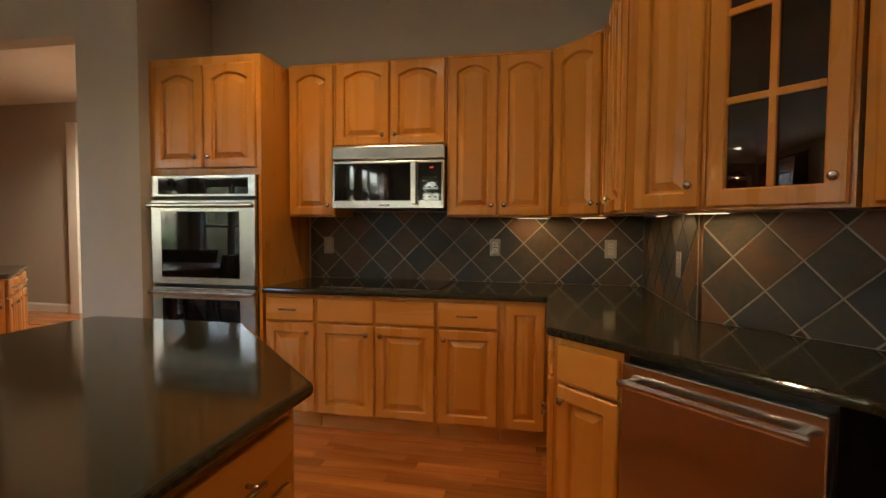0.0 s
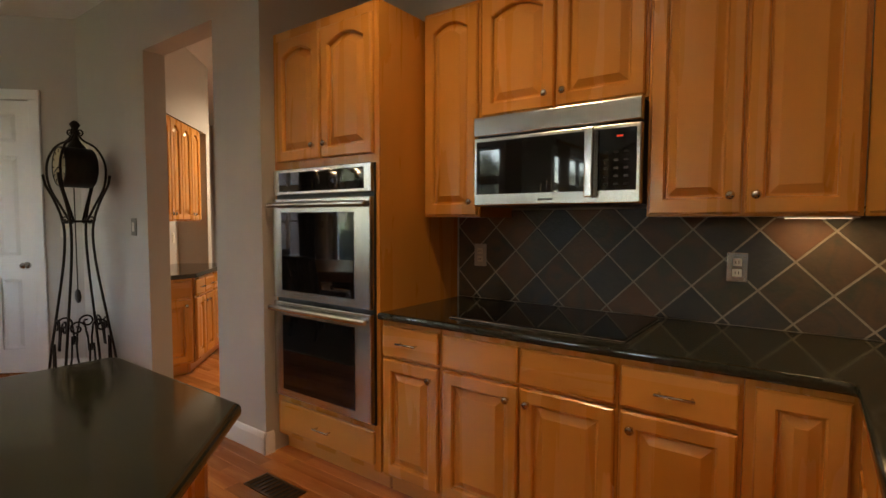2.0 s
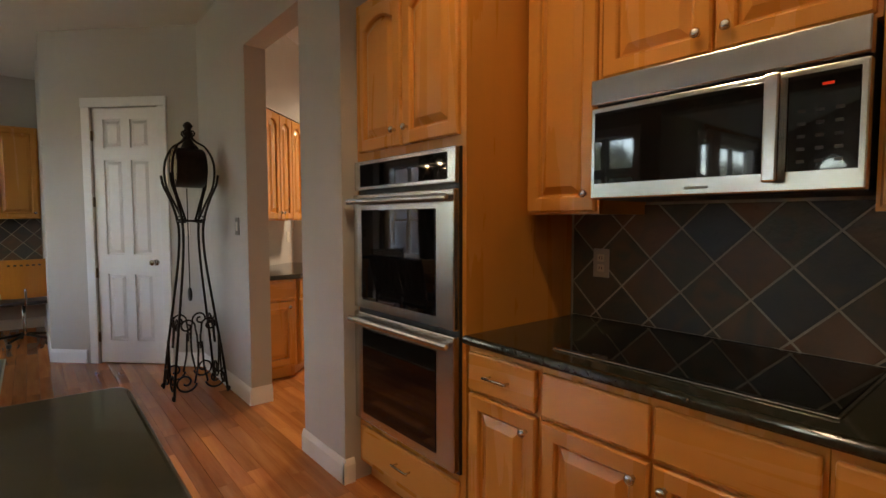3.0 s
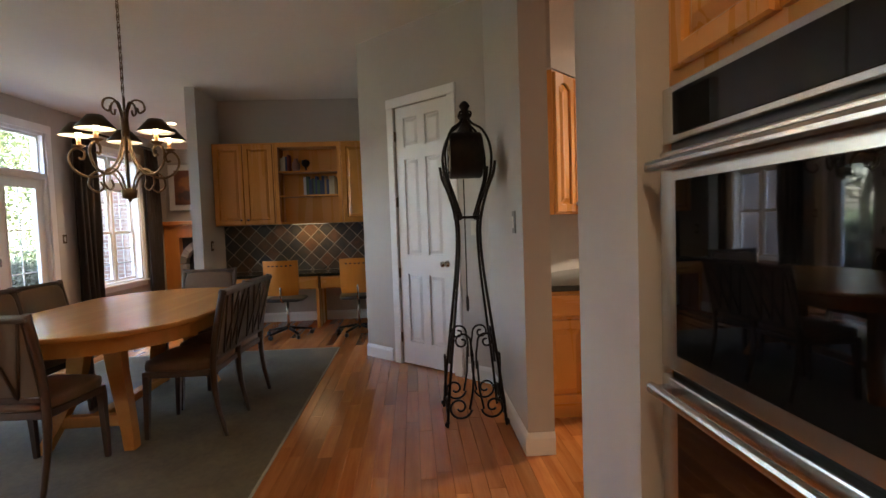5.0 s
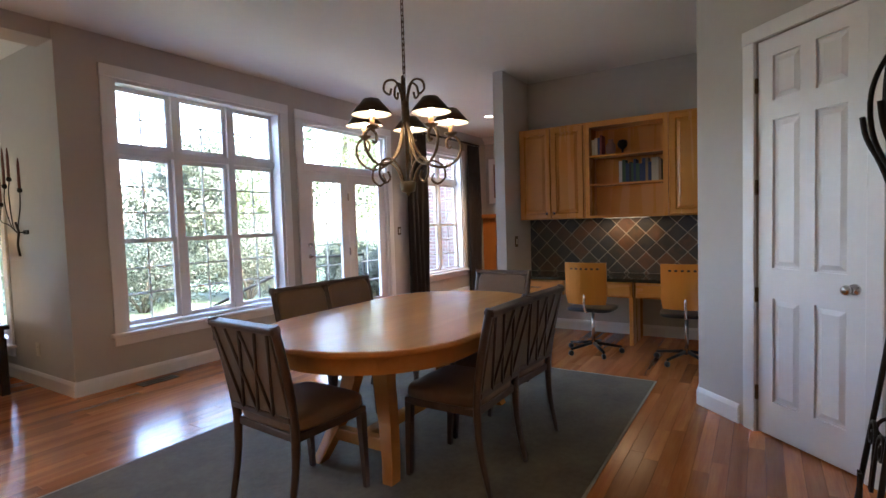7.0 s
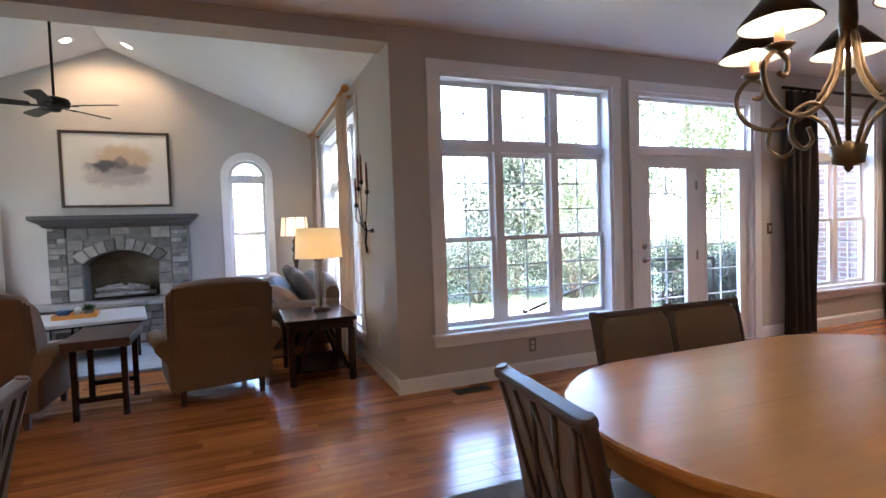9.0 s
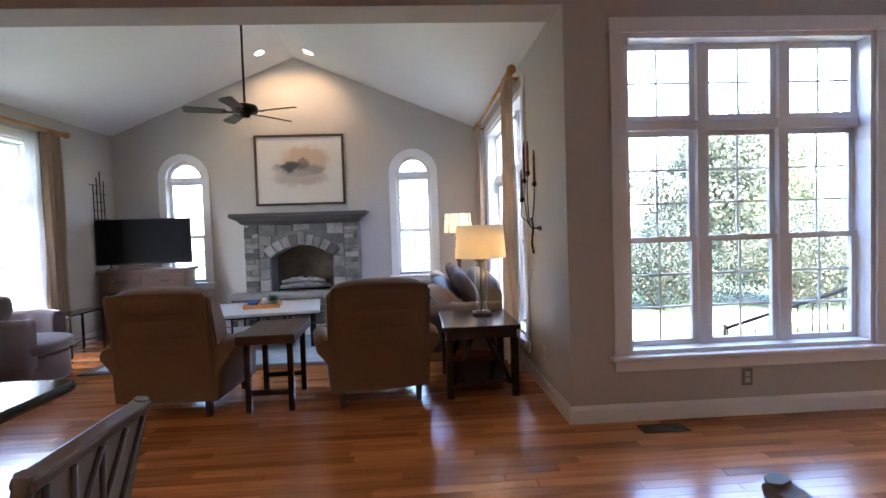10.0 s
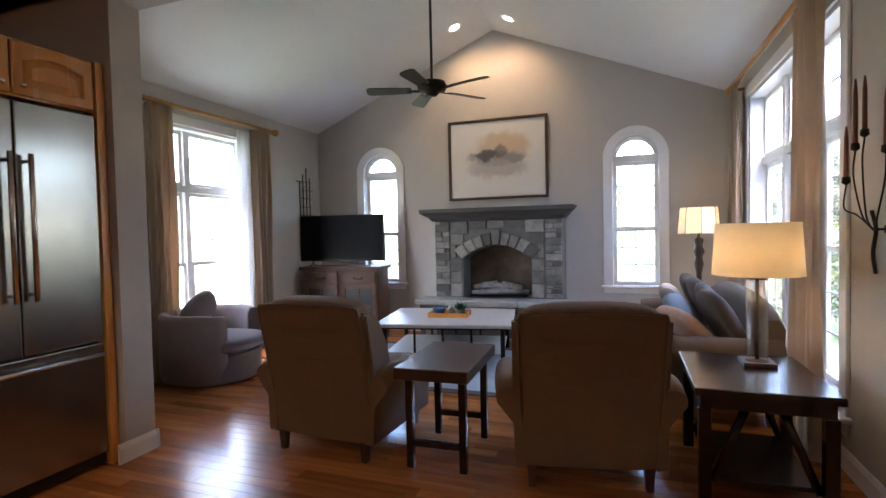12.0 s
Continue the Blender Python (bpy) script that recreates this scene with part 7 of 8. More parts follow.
for s in (-1, 1):
    part("foot", tube(bm_new(), [(0.45 * s, 0.0, 0.075), (0.45 * s, -0.01, 0.03), (0.45 * s, -0.12, 0.007)], 0.007, 6), BLACK, tv)
    part("foot", tube(bm_new(), [(0.45 * s, 0.0, 0.075), (0.45 * s, 0.02, 0.03), (0.45 * s, 0.12, 0.007)], 0.007, 6), BLACK, tv)

# fireplace of individual stones
FX0, FX1, FF = -2.32, -0.66, -6.76
fp = thing("fireplace", "grey fieldstone fireplace with arched firebox and gas logs", "fireplace", (0, 0, 0), 0)
MORTAR = material("grey mortar", (0.16, 0.15, 0.135), 0.95, vary=0.2, scale=20, bump=0.6, bump_scale=90)
bx0, bx1, bz0, spring, rise = -1.94, -1.04, 0.56, 1.06, 0.17
bm = bm_new()
box(bm, FX0, bx0 - 0.0, GY, FF - 0.02, 0, 1.55)
box(bm, bx1 + 0.0, FX1, GY, FF - 0.02, 0, 1.55)
n = 12
for i in range(n):
    u0, u1 = i / n, (i + 1) / n
    x0, x1 = bx0 + (bx1 - bx0) * u0, bx0 + (bx1 - bx0) * u1
    z0, z1 = (spring + rise * (1 - (2 * u - 1) ** 2) for u in (u0, u1))
    vs = [(x0, z0), (x1, z1), (x1, 1.55), (x0, 1.55)]
    a = [bm.verts.new((x, FF - 0.02, z)) for x, z in vs]
    b = [bm.verts.new((x, GY, z)) for x, z in vs]
    bm.faces.new(a)
    bm.faces.new(b[::-1])
    bm.faces.new((a[0], b[0], b[1], a[1]))
    bm.faces.new((a[3], a[2], b[2], b[3]))
bmesh.ops.remove_doubles(bm, verts=bm.verts, dist=1e-4)
part("core", bm, MORTAR, fp, "grey mortar bed")
part("firebox", box(bm_new(), bx0, bx1, GY + 0.01, GY + 0.03, bz0, 1.3), material("sooty firebrick", (0.15, 0.115, 0.078), 0.9, vary=0.4, scale=6, bump=0.5), fp, "sooty firebox lining")
random.seed(11)


def stone(poly, proud):
    """A roughly dressed stone with a pillowed face, from its outline in x, z."""
    c = Vector((sum(p[0] for p in poly) / len(poly), sum(p[1] for p in poly) / len(poly)))
    bm = bm_new()
    jit = [(p[0] + random.uniform(-0.004, 0.004), p[1] + random.uniform(-0.004, 0.004)) for p in poly]
    inner = [tuple(c + (Vector(p) - c) * 0.90) for p in jit]
    loft(bm, [[(x, FF - 0.019, z) for x, z in jit], [(x, FF + proud * 0.6, z) for x, z in jit], [(x, FF + proud + random.uniform(-0.004, 0.004), z) for x, z in inner]], smooth=False)
    return part("stone", bm, GREYSTONE, fp)


g = 0.006
for side in (0, 1):
    xa, xb = (FX0, bx0 - 0.17) if side == 0 else (bx1 + 0.17, FX1)
    z = bz0
    while z < 1.54:
        h = min(random.uniform(0.035, 0.095), 1.55 - z)
        if 1.55 - z - h < 0.04:
            h = 1.55 - z
        cuts = [xa] + ([random.uniform(xa + 0.05, xb - 0.05)] if h < 0.075 else []) + [xb]
        for a, b in zip(cuts, cuts[1:]):
            stone([(a + g, z + g), (b - g, z + g), (b - g, z + h - g), (a + g, z + h - g)], random.uniform(0.004, 0.022))
        z += h
    xa, xb = (bx0 - 0.17, bx0) if side == 0 else (bx1, bx1 + 0.17)
    for j, (z0, z1) in enumerate(((bz0, 0.74), (0.74, 0.90), (0.90, spring))):
        stone([(xa + g, z0 + g), (xb - g, z0 + g), (xb - g, z1 - g), (xa + g, z1 - g)], 0.024)


def arch_pt(u, lift):
    x = bx0 + (bx1 - bx0) * u
    d = (2 * u - 1)
    return (x + d * lift * 0.75, spring + rise * (1 - d * d) + lift * (1 - 0.35 * d * d))


for i in range(9):
    u0, u1 = i / 9 + 0.006, (i + 1) / 9 - 0.006
    lift = 0.20 if i == 4 else 0.165
    stone([arch_pt(u0, 0.006), arch_pt(u1, 0.006), arch_pt(u1, lift), arch_pt(u0, lift)], 0.03)
for a, b, z0, z1 in ((-2.10, -1.92, 1.245, 1.38), (-1.06, -0.88, 1.245, 1.38), (-2.10, -1.86, 1.39, 1.545), (-1.85, -1.62, 1.44, 1.545), (-1.61, -1.38, 1.455, 1.545), (-1.37, -1.13, 1.44, 1.545), (-1.12, -0.88, 1.39, 1.545), (-2.10, -2.02, 1.07, 1.24), (-0.96, -0.88, 1.07, 1.24)):
    stone([(a + 0.004, z0), (b - 0.004, z0), (b - 0.004, z1), (a + 0.004, z1)], random.uniform(0.006, 0.02))
HEARTH = material("grey hearth stone", (0.26, 0.25, 0.23), 0.7, vary=0.15, scale=6, bump=0.5, bump_scale=60)
hx = -0.50
for x0, x1 in ((-2.48, -1.83), (-1.825, -1.155), (-1.15, -0.50)):
    part("hearth_slab", rbox(bm_new(), x0, x1, FF - 0.38 * 0 - 0.02 + 0.0, FF + 0.36, 0.49, 0.555, r=0.01), HEARTH, fp, "grey hearth slab")
for j in range(5):
    z0 = 0.098 * j
    x = -2.44
    while x < -0.56:
        wdt = min(random.uniform(0.14, 0.32), -0.54 - x)
        part("stone", rbox(bm_new(), x + 0.004, x + wdt - 0.004, FF - 0.01, FF + 0.31 + random.uniform(-0.01, 0.01), z0 + 0.003, z0 + 0.094, r=0.01), GREYSTONE, fp)
        x += wdt
MANTEL = material("dark grey mantel stone", (0.075, 0.068, 0.062), 0.6, vary=0.15, scale=6, bump=0.2)
bm = bm_new()
prof = [(0.0, 1.55), (0.03, 1.56), (0.06, 1.60), (0.13, 1.64), (0.16, 1.66), (0.16, 1.71), (0.0, 1.71)]
ends = []
for e, s in ((-1, -1), (1, 1)):
    cx, hw = (FX0 + FX1) / 2, (FX1 - FX0) / 2
    ends.append([(cx + s * (hw + u * 0.95), FF + 0.02 + u, z) for u, z in prof[:-1]] + [(cx + s * (hw + 0.15), GY + 0.002, 1.71), (cx + s * (hw), GY + 0.002, 1.55)])
loft(bm, ends, smooth=False)
part("mantel_shelf", bm, MANTEL, fp, "dark moulded mantel shelf")
LOG = material("ashen gas log", (0.26, 0.24, 0.23), 0.9, vary=0.5, scale=14, bump=0.8, bump_scale=50)
for i, (x, y, z, l, a) in enumerate(((-1.62, -6.92, 0.62, 0.5, 6), (-1.36, -6.88, 0.62, 0.45, -10), (-1.5, -6.95, 0.69, 0.48, 14), (-1.30, -6.93, 0.70, 0.34, -25), (-1.66, -6.90, 0.70, 0.30, 30))):
    d = Vector((math.cos(radians(a)), 0.15, math.sin(radians(a)) * 0.4)) * l / 2
    part("gas_log", tube(bm_new(), [Vector((x, y, z)) - d, Vector((x, y, z)), Vector((x, y, z)) + d], [0.035, 0.042, 0.033], 9), LOG, fp, "ashen grey gas log")
part("grate", box(bm_new(), -1.86, -1.12, -7.0, -6.82, bz0 + 0.001, bz0 + 0.03), IRON, fp, "black iron grate")

framed("framed_painting", (-0.75, GY, 1.84), 180, 1.36, 1.08, 0.035, CHAIRWOOD, blurred_art("hazy watercolour", (0.72, 0.69, 0.64), [(0.0, 0.02, 0.50, 0.36, (0.64, 0.58, 0.50), 0.6), (0.10, 0.16, 0.42, 0.24, (0.58, 0.40, 0.24), 0.7), (0.0, 0.02, 0.46, 0.11, (0.24, 0.23, 0.25), 0.75), (0.0, -0.12, 0.48, 0.14, (0.40, 0.37, 0.36), 0.7), (-0.14, 0.06, 0.20, 0.09, (0.07, 0.07, 0.09), 0.8), (0.06, 0.10, 0.10, 0.12, (0.16, 0.15, 0.16), 0.7), (0.22, 0.0, 0.18, 0.05, (0.30, 0.28, 0.28), 0.7)], 1.2), "large hazy watercolour in a thin dark frame over the mantel")

# ceiling fan
fn = thing("ceiling_fan", "black five-bladed ceiling fan on a long rod", "ceiling fan", (-1.28, -5.13, 2.80), 18)
part("downrod", rod(bm_new(), (0, 0, 0.10), (0, 0, 1.20), 0.013), IRON, fn)
part("canopy", lathe(bm_new(), [(0.02, 1.12), (0.06, 1.16), (0.07, 1.235), (0, 1.235)], 18), IRON, fn)
part("motor", lathe(bm_new(), [(0, -0.06), (0.05, -0.055), (0.07, -0.02), (0.135, -0.005), (0.145, 0.04), (0.13, 0.075), (0.06, 0.095), (0.02, 0.11), (0, 0.11)], 24), IRON, fn)
FANW = wood("black brown fan blade", (0.035, 0.022, 0.016), (0.018, 0.011, 0.008), 0.4, 0, 10, 0.5)
for k in range(5):
    m = Matrix.Rotation(radians(72 * k), 4, "Z") @ Matrix.Rotation(radians(12), 4, "X")
    b = bm_new()
    poly = round_poly([(0.20, -0.055), (0.64, -0.075), (0.64, 0.075), (0.20, 0.055)], [0.02, 0.06, 0.06, 0.02])
    prism(b, poly, -0.004, 0.004, m)
    bl = part("blade", b, FANW, fn)
    br = bm_new()
    box(br, 0.12, 0.24, -0.02, 0.02, -0.012, -0.005, m)
    part("blade_iron", br, IRON, bl)

# curtains, rods, wall pieces
GOLD = wood("honey curtain pole", (0.55, 0.27, 0.07), (0.40, 0.17, 0.04), 0.35, 1, 8, 0.4, 0.2)


def pole(label, x, y0, y1, z, wall_x):
    p = thing("curtain_rod", label, "curtain rod", (x, 0, z), 0, "curtain rods")
    part("pole", rod(bm_new(), (0, y0, 0), (0, y1, 0), 0.022, 14), GOLD, p)
    for y, s in ((y0, 1), (y1, -1)):
        part("finial", lathe(bm_new(), [(0.022, 0), (0.03, 0.015), (0.02, 0.03), (0.045, 0.06), (0.04, 0.085), (0, 0.10)], 14, Matrix.Translation((0, y, 0)) @ Matrix.Rotation(radians(-90 if s > 0 else 90), 4, "X")), GOLD, p, "turned wooden finial")
        part("bracket", box(bm_new(), min(0, wall_x - x), max(0, wall_x - x), y - s * 0.12 - 0.015, y - s * 0.12 + 0.015, -0.05, -0.023), GOLD, p)
        for i in range(5):
            yy = y - s * (0.05 + 0.06 * i)
            part("ring", tube(bm_new(), [(0.032 * math.cos(t), yy, 0.032 * math.sin(t) - 0.008) for t in [2 * math.pi * j / 14 for j in range(14)]], 0.005, 5, closed=True), GOLD, p, "wooden curtain ring")
    return p


pole("honey wooden curtain pole over the yard window", GX0 + 0.11, -3.98, -6.62, 2.86, GX0)
pole("honey wooden curtain pole over the side window", GX1 - 0.10, -4.10, -5.95, 2.76, GX1)
drape("curtain", (GX0 + 0.11, -4.24, 0.012), 90, 0.58, 2.81, CURTAIN_T, "tan silk curtain drawn beside the yard window", 4, 0.10, 0.12)
drape("curtain", (GX0 + 0.11, -6.48, 0.012), 90, 0.30, 2.81, CURTAIN_T, "tan silk curtain at the yard window's end", 4, 0.10)
SHEER = LINEN.copy()
SHEER.name = "white sheer"
SHEER.node_tree.nodes["Principled BSDF"].inputs["Base Color"].default_value = (0.82, 0.82, 0.82, 1)
SHEER.node_tree.nodes["Translucent BSDF"].inputs["Color"].default_value = (0.85, 0.85, 0.86, 1)
drape("curtain", (GX1 - 0.05, -5.45, 0.012), 90, 0.22, 2.68, SHEER, "white sheer curtain drawn beside the side window", 3, 0.05)
drape("curtain", (GX1 - 0.10, -4.24, 0.012), 90, 0.30, 2.71, CURTAIN_T, "tan silk curtain beside the side window", 4, 0.10)
drape("curtain", (GX1 - 0.10, -5.70, 0.012), 90, 0.34, 2.71, CURTAIN_T, "tan silk curtain at the side window's end", 4, 0.10, 0.2)

sc = thing("wall_sconce", "thin iron branch wall sconce with dark red candles", "sconce", (GX0, -3.42, 1.17), 0)
CAND = material("dark red candle", (0.16, 0.045, 0.028), 0.5, vary=0.1)
part("back_plate", rbox(bm_new(), 0.0, 0.012, -0.05, 0.05, 0.19, 0.23, r=0.004), IRON, sc)
part("stem", tube(bm_new(), smooth_line([(0.06, 0.0, 0.0), (0.075, 0.01, 0.10), (0.06, 0.0, 0.21), (0.07, -0.02, 0.30)], 4), 0.009, 6), IRON, sc)
part("stay", rod(bm_new(), (0.01, 0, 0.21), (0.065, 0, 0.21), 0.006), IRON, sc)
for dx, dy, z, ln in ((0.05, -0.15, 0.60, 0.36), (0.06, -0.23, 0.44, 0.30), (0.03, -0.10, 0.66, 0.30), (0.03, 0.12, 0.55, 0.30)):
    part("branch", tube(bm_new(), smooth_line([(0.065, 0.0, 0.20), (0.07 + dx * 0.3, dy * 0.55, 0.28), (0.05 + dx * 0.9, dy * 1.05, z - 0.12), (0.04 + dx, dy, z)], 5), 0.0042, 6), IRON, sc)
    m = pose(0.04 + dx, dy, z)
    part("cup", lathe(bm_new(), [(0.005, 0), (0.02, 0.012), (0.018, 0.04), (0.0, 0.04)], 12, m), IRON, sc)
    part("candle", lathe(bm_new(), [(0.012, 0.04), (0.010, ln * 0.8), (0.004, ln), (0, ln)], 10, m), CAND, sc, "tall dark red taper candle")

ws = thing("wall_sculpture", "thin iron rod wall sculpture near the corner", "wall art", (GX1, -6.72, 1.3), 0)
random.seed(9)
for i in range(4):
    y = -0.12 + 0.08 * i
    z0, z1 = random.uniform(0, 0.15), random.uniform(0.85, 1.12)
    part("upright_rod", rod(bm_new(), (-0.035, y, z0), (-0.035, y, z1), 0.007), IRON, ws)
for i in range(6):
    z = 0.28 + 0.12 * i
    part("cross_rod", rod(bm_new(), (-0.045, -0.16 + random.uniform(-0.05, 0.06), z), (-0.045, 0.14 + random.uniform(-0.06, 0.08), z), 0.005), IRON, ws)
for z in (0.3, 0.8):
    part("standoff", rod(bm_new(), (-0.035, 0.0, z), (0, 0.0, z), 0.006), IRON, ws)

# barrel swivel chair
sw = thing("swivel_chair", "grey lilac velvet barrel swivel chair with pillow", "armchair", (0.885, -4.42, 0), 102)
sw.scale = (0.94, 0.94, 0.97)
bm = bm_new()
n = 26
outer, rim_o, rim_i, inner = [], [], [], []
for i in range(n + 1):
    a = radians(-230 + 280 * i / n)
    k = abs(i / n - 0.5) * 2
    top = 0.70 - 0.07 * max(0, k - 0.75) * 4 * 0.3
    c, s = math.cos(a), math.sin(a)
    outer.append([(0.485 * c, 0.485 * s, 0.05), (0.50 * c, 0.50 * s, 0.35), (0.50 * c, 0.50 * s, top - 0.05), (0.475 * c, 0.475 * s, top), (0.41 * c, 0.41 * s, top), (0.385 * c, 0.385 * s, top - 0.05), (0.38 * c, 0.38 * s, 0.3), (0.38 * c, 0.38 * s, 0.05)])
loft(bm, outer)
part("barrel_back", bm, GREYVELVET, sw, "curved velvet back and arms")
part("base", lathe(bm_new(), [(0.0, 0.03), (0.44, 0.03), (0.45, 0.06), (0.45, 0.28), (0.44, 0.30), (0, 0.30)], 32, pose(0, 0.06, 0)), GREYVELVET, sw)
bm = bm_new()
cushion(bm, 0.77, 0.80, 0.17, pose(0, 0.12, 0.375), 3.5, 14, 0.02)
part("seat_cushion", bm, GREYVELVET, sw)
part("plinth", lathe(bm_new(), [(0, 0), (0.25, 0), (0.25, 0.03), (0, 0.03)], 24), BLACK, sw)
bm = bm_new()
cushion(bm, 0.44, 0.44, 0.13, None, 2.8, 12, 0.03)
solid("throw_pillow", bm, GREYVELVET, "grey lilac pillow on the swivel chair", "pillow", m=pose(1.02, -4.40, 0.66, 62, 0, 100) @ pose(0, 0, 0.0, 0, 0, 45))

at2 = thing("accent_table", "small black iron table with a glass top", "side table", (1.08, -5.70, 0), 0)
part("tabletop", rbox(bm_new(), -0.15, 0.15, -0.35, 0.35, 0.50, 0.515, r=0.003), BLACKGLASS, at2, "dark glass top")
for x in (-0.13, 0.13):
    for y in (-0.32, 0.32):
        part("leg", rbox(bm_new(), x - 0.012, x + 0.012, y - 0.012, y + 0.012, 0, 0.499, r=0.002), IRON, at2)
for s in (-1, 1):
    part("rail", tube(bm_new(), [(0.13 * s, -0.32, 0.14), (0.05 * s, 0, 0.16), (0.13 * s, 0.32, 0.14)], 0.007, 6), IRON, at2)

# ---- recessed light fittings ----
LENS = glowing("lamp lens", (1.0, 0.86, 0.66), 1.4)
STRIP_LENS = glowing("strip lens", (1.0, 0.84, 0.60), 0.05)


def can_fitting(m, label):
    o = new("recessed_light")
    o.matrix_basis = m
    tagged(o, label, "ceiling light", "recessed lights")
    part("trim_ring", lathe(bm_new(), [(0.062, -0.004), (0.09, -0.004), (0.092, -0.0005), (0.062, -0.0005)], 24, None, False), TRIM, o, "white trim ring")
    part("lens", lathe(bm_new(), [(0, -0.003), (0.060, -0.003), (0.060, -0.001), (0, -0.001)], 24), LENS, o, "glowing lens")


# the hall's fitting (last of CANS) is an added one, out of view
for x, y, z in CANS:
    can_fitting(pose(x, y, z), "lit white recessed ceiling light")
slope = math.degrees(math.atan2(APZ - EAVE + 0.08, APX - GX0 + 0.18))
for x, s in ((-1.06, 1), (-1.74, -1)):
    zz = APZ - abs(x - APX) * (APZ - EAVE + 0.08) / (APX - GX0 + 0.18)
    can_fitting(pose(x, -6.55, zz, 0, s * slope, 0), "lit recessed light in the vaulted ceiling")
for at, turn, ln in STRIPS + [((-8.22, 0.85, 1.342), 90, 0.45)]:
    o = new("under_cabinet_light")
    o.matrix_basis = pose(*at, 0, 0, turn)
    tagged(o, "slim lit strip under a wall cabinet", "light fixture", "under-cabinet lights")
    part("housing", rbox(bm_new(), -ln / 2 - 0.02, ln / 2 + 0.02, -0.03, 0.03, 0.003, 0.0075, r=0.002), TRIM, o)
    part("diffuser", box(bm_new(), -ln / 2, ln / 2, 0.017, 0.029, 0.0005, 0.0028), STRIP_LENS, o, "glowing diffuser")

# ---- outdoors ----
GRASS = material("sunlit lawn", (0.058, 0.090, 0.045), 0.95, vary=0.35, scale=1.5, bump=1.0, bump_scale=40)
bm = bm_new()
N = 40
size = [-600, -300, -150, -80] + [-60 + 4 * i for i in range(31)] + [80, 150, 300, 600]
vs = [[bm.verts.new((x - 4, y - 4, -0.45 + (0.12 * noise.noise(Vector((x * 0.12, y * 0.12, 0))) if abs(x) + abs(y) > 12 else 0))) for x in size] for y in size]
for a, b in zip(vs, vs[1:]):
    for i in range(len(size) - 1):
        bm.faces.new((a[i], a[i + 1], b[i + 1], b[i]))
structure("ground", bm, GRASS, "sunlit green lawn", "ground")
BARK = material("grey brown bark", (0.10, 0.075, 0.055), 0.95, vary=0.35, scale=10, stretch=(1, 1, 0.2), bump=1.0, bump_scale=30)


def leaf_mat(name, col):
    mt = bpy.data.materials.new(name)
    mt.use_nodes = True
    nt = mt.node_tree
    n, link = nt.nodes, nt.links.new
    b = n["Principled BSDF"]
    geo, hs = n.new("ShaderNodeNewGeometry"), n.new("ShaderNodeHueSaturation")
    hs.inputs["Color"].default_value = (*col, 1)
    mr = n.new("ShaderNodeMapRange")
    mr.inputs["To Min"].default_value, mr.inputs["To Max"].default_value = 0.55, 1.6
    link(geo.outputs["Random Per Island"], mr.inputs["Value"])
    link(mr.outputs["Result"], hs.inputs["Value"])
    link(hs.outputs["Color"], b.inputs["Base Color"])
    b.inputs["Roughness"].default_value = 0.55
    tr, mx = n.new("ShaderNodeBsdfTranslucent"), n.new("ShaderNodeMixShader")
    link(hs.outputs["Color"], tr.inputs["Color"])
    mx.inputs["Fac"].default_value = 0.35
    link(b.outputs[0], mx.inputs[1])
    link(tr.outputs[0], mx.inputs[2])
    link(mx.outputs[0], n["Material Output"].inputs["Surface"])
    return mt


LEAVES = [leaf_mat("spring leaf", (0.066, 0.090, 0.036)), leaf_mat("grey green leaf", (0.040, 0.052, 0.034)), leaf_mat("evergreen needle", (0.014, 0.023, 0.015))]


def leaf_cloud(blobs, count, size, rng):
    """Leaves scattered over the shells of uneven clumps."""
    verts, faces = [], []
    total = sum(r * r for *_, r in blobs)
    for cx, cy, cz_, r in blobs:
        for _ in range(int(count * r * r / total)):
            d = Vector((rng.gauss(0, 1), rng.gauss(0, 1), rng.gauss(0, 1))).normalized()
            p = Vector((cx, cy, cz_)) + d * r * (0.45 + 0.62 * rng.random() ** 0.6)
            u = Vector((rng.gauss(0, 1), rng.gauss(0, 1), rng.gauss(0, 1))).normalized()
            w = u.cross(d + Vector((0.01, 0.02, 0.03))).normalized()
            s = size * rng.uniform(0.6, 1.4)
            k = len(verts)
            verts += [p, p + u * s * 0.5 + w * s * 0.28, p + u * s, p + u * s * 0.5 - w * s * 0.28]
            faces.append((k, k + 1, k + 2, k + 3))
    me = bpy.data.meshes.new("crown")
    me.from_pydata([tuple(v) for v in verts], [], faces)
    return me


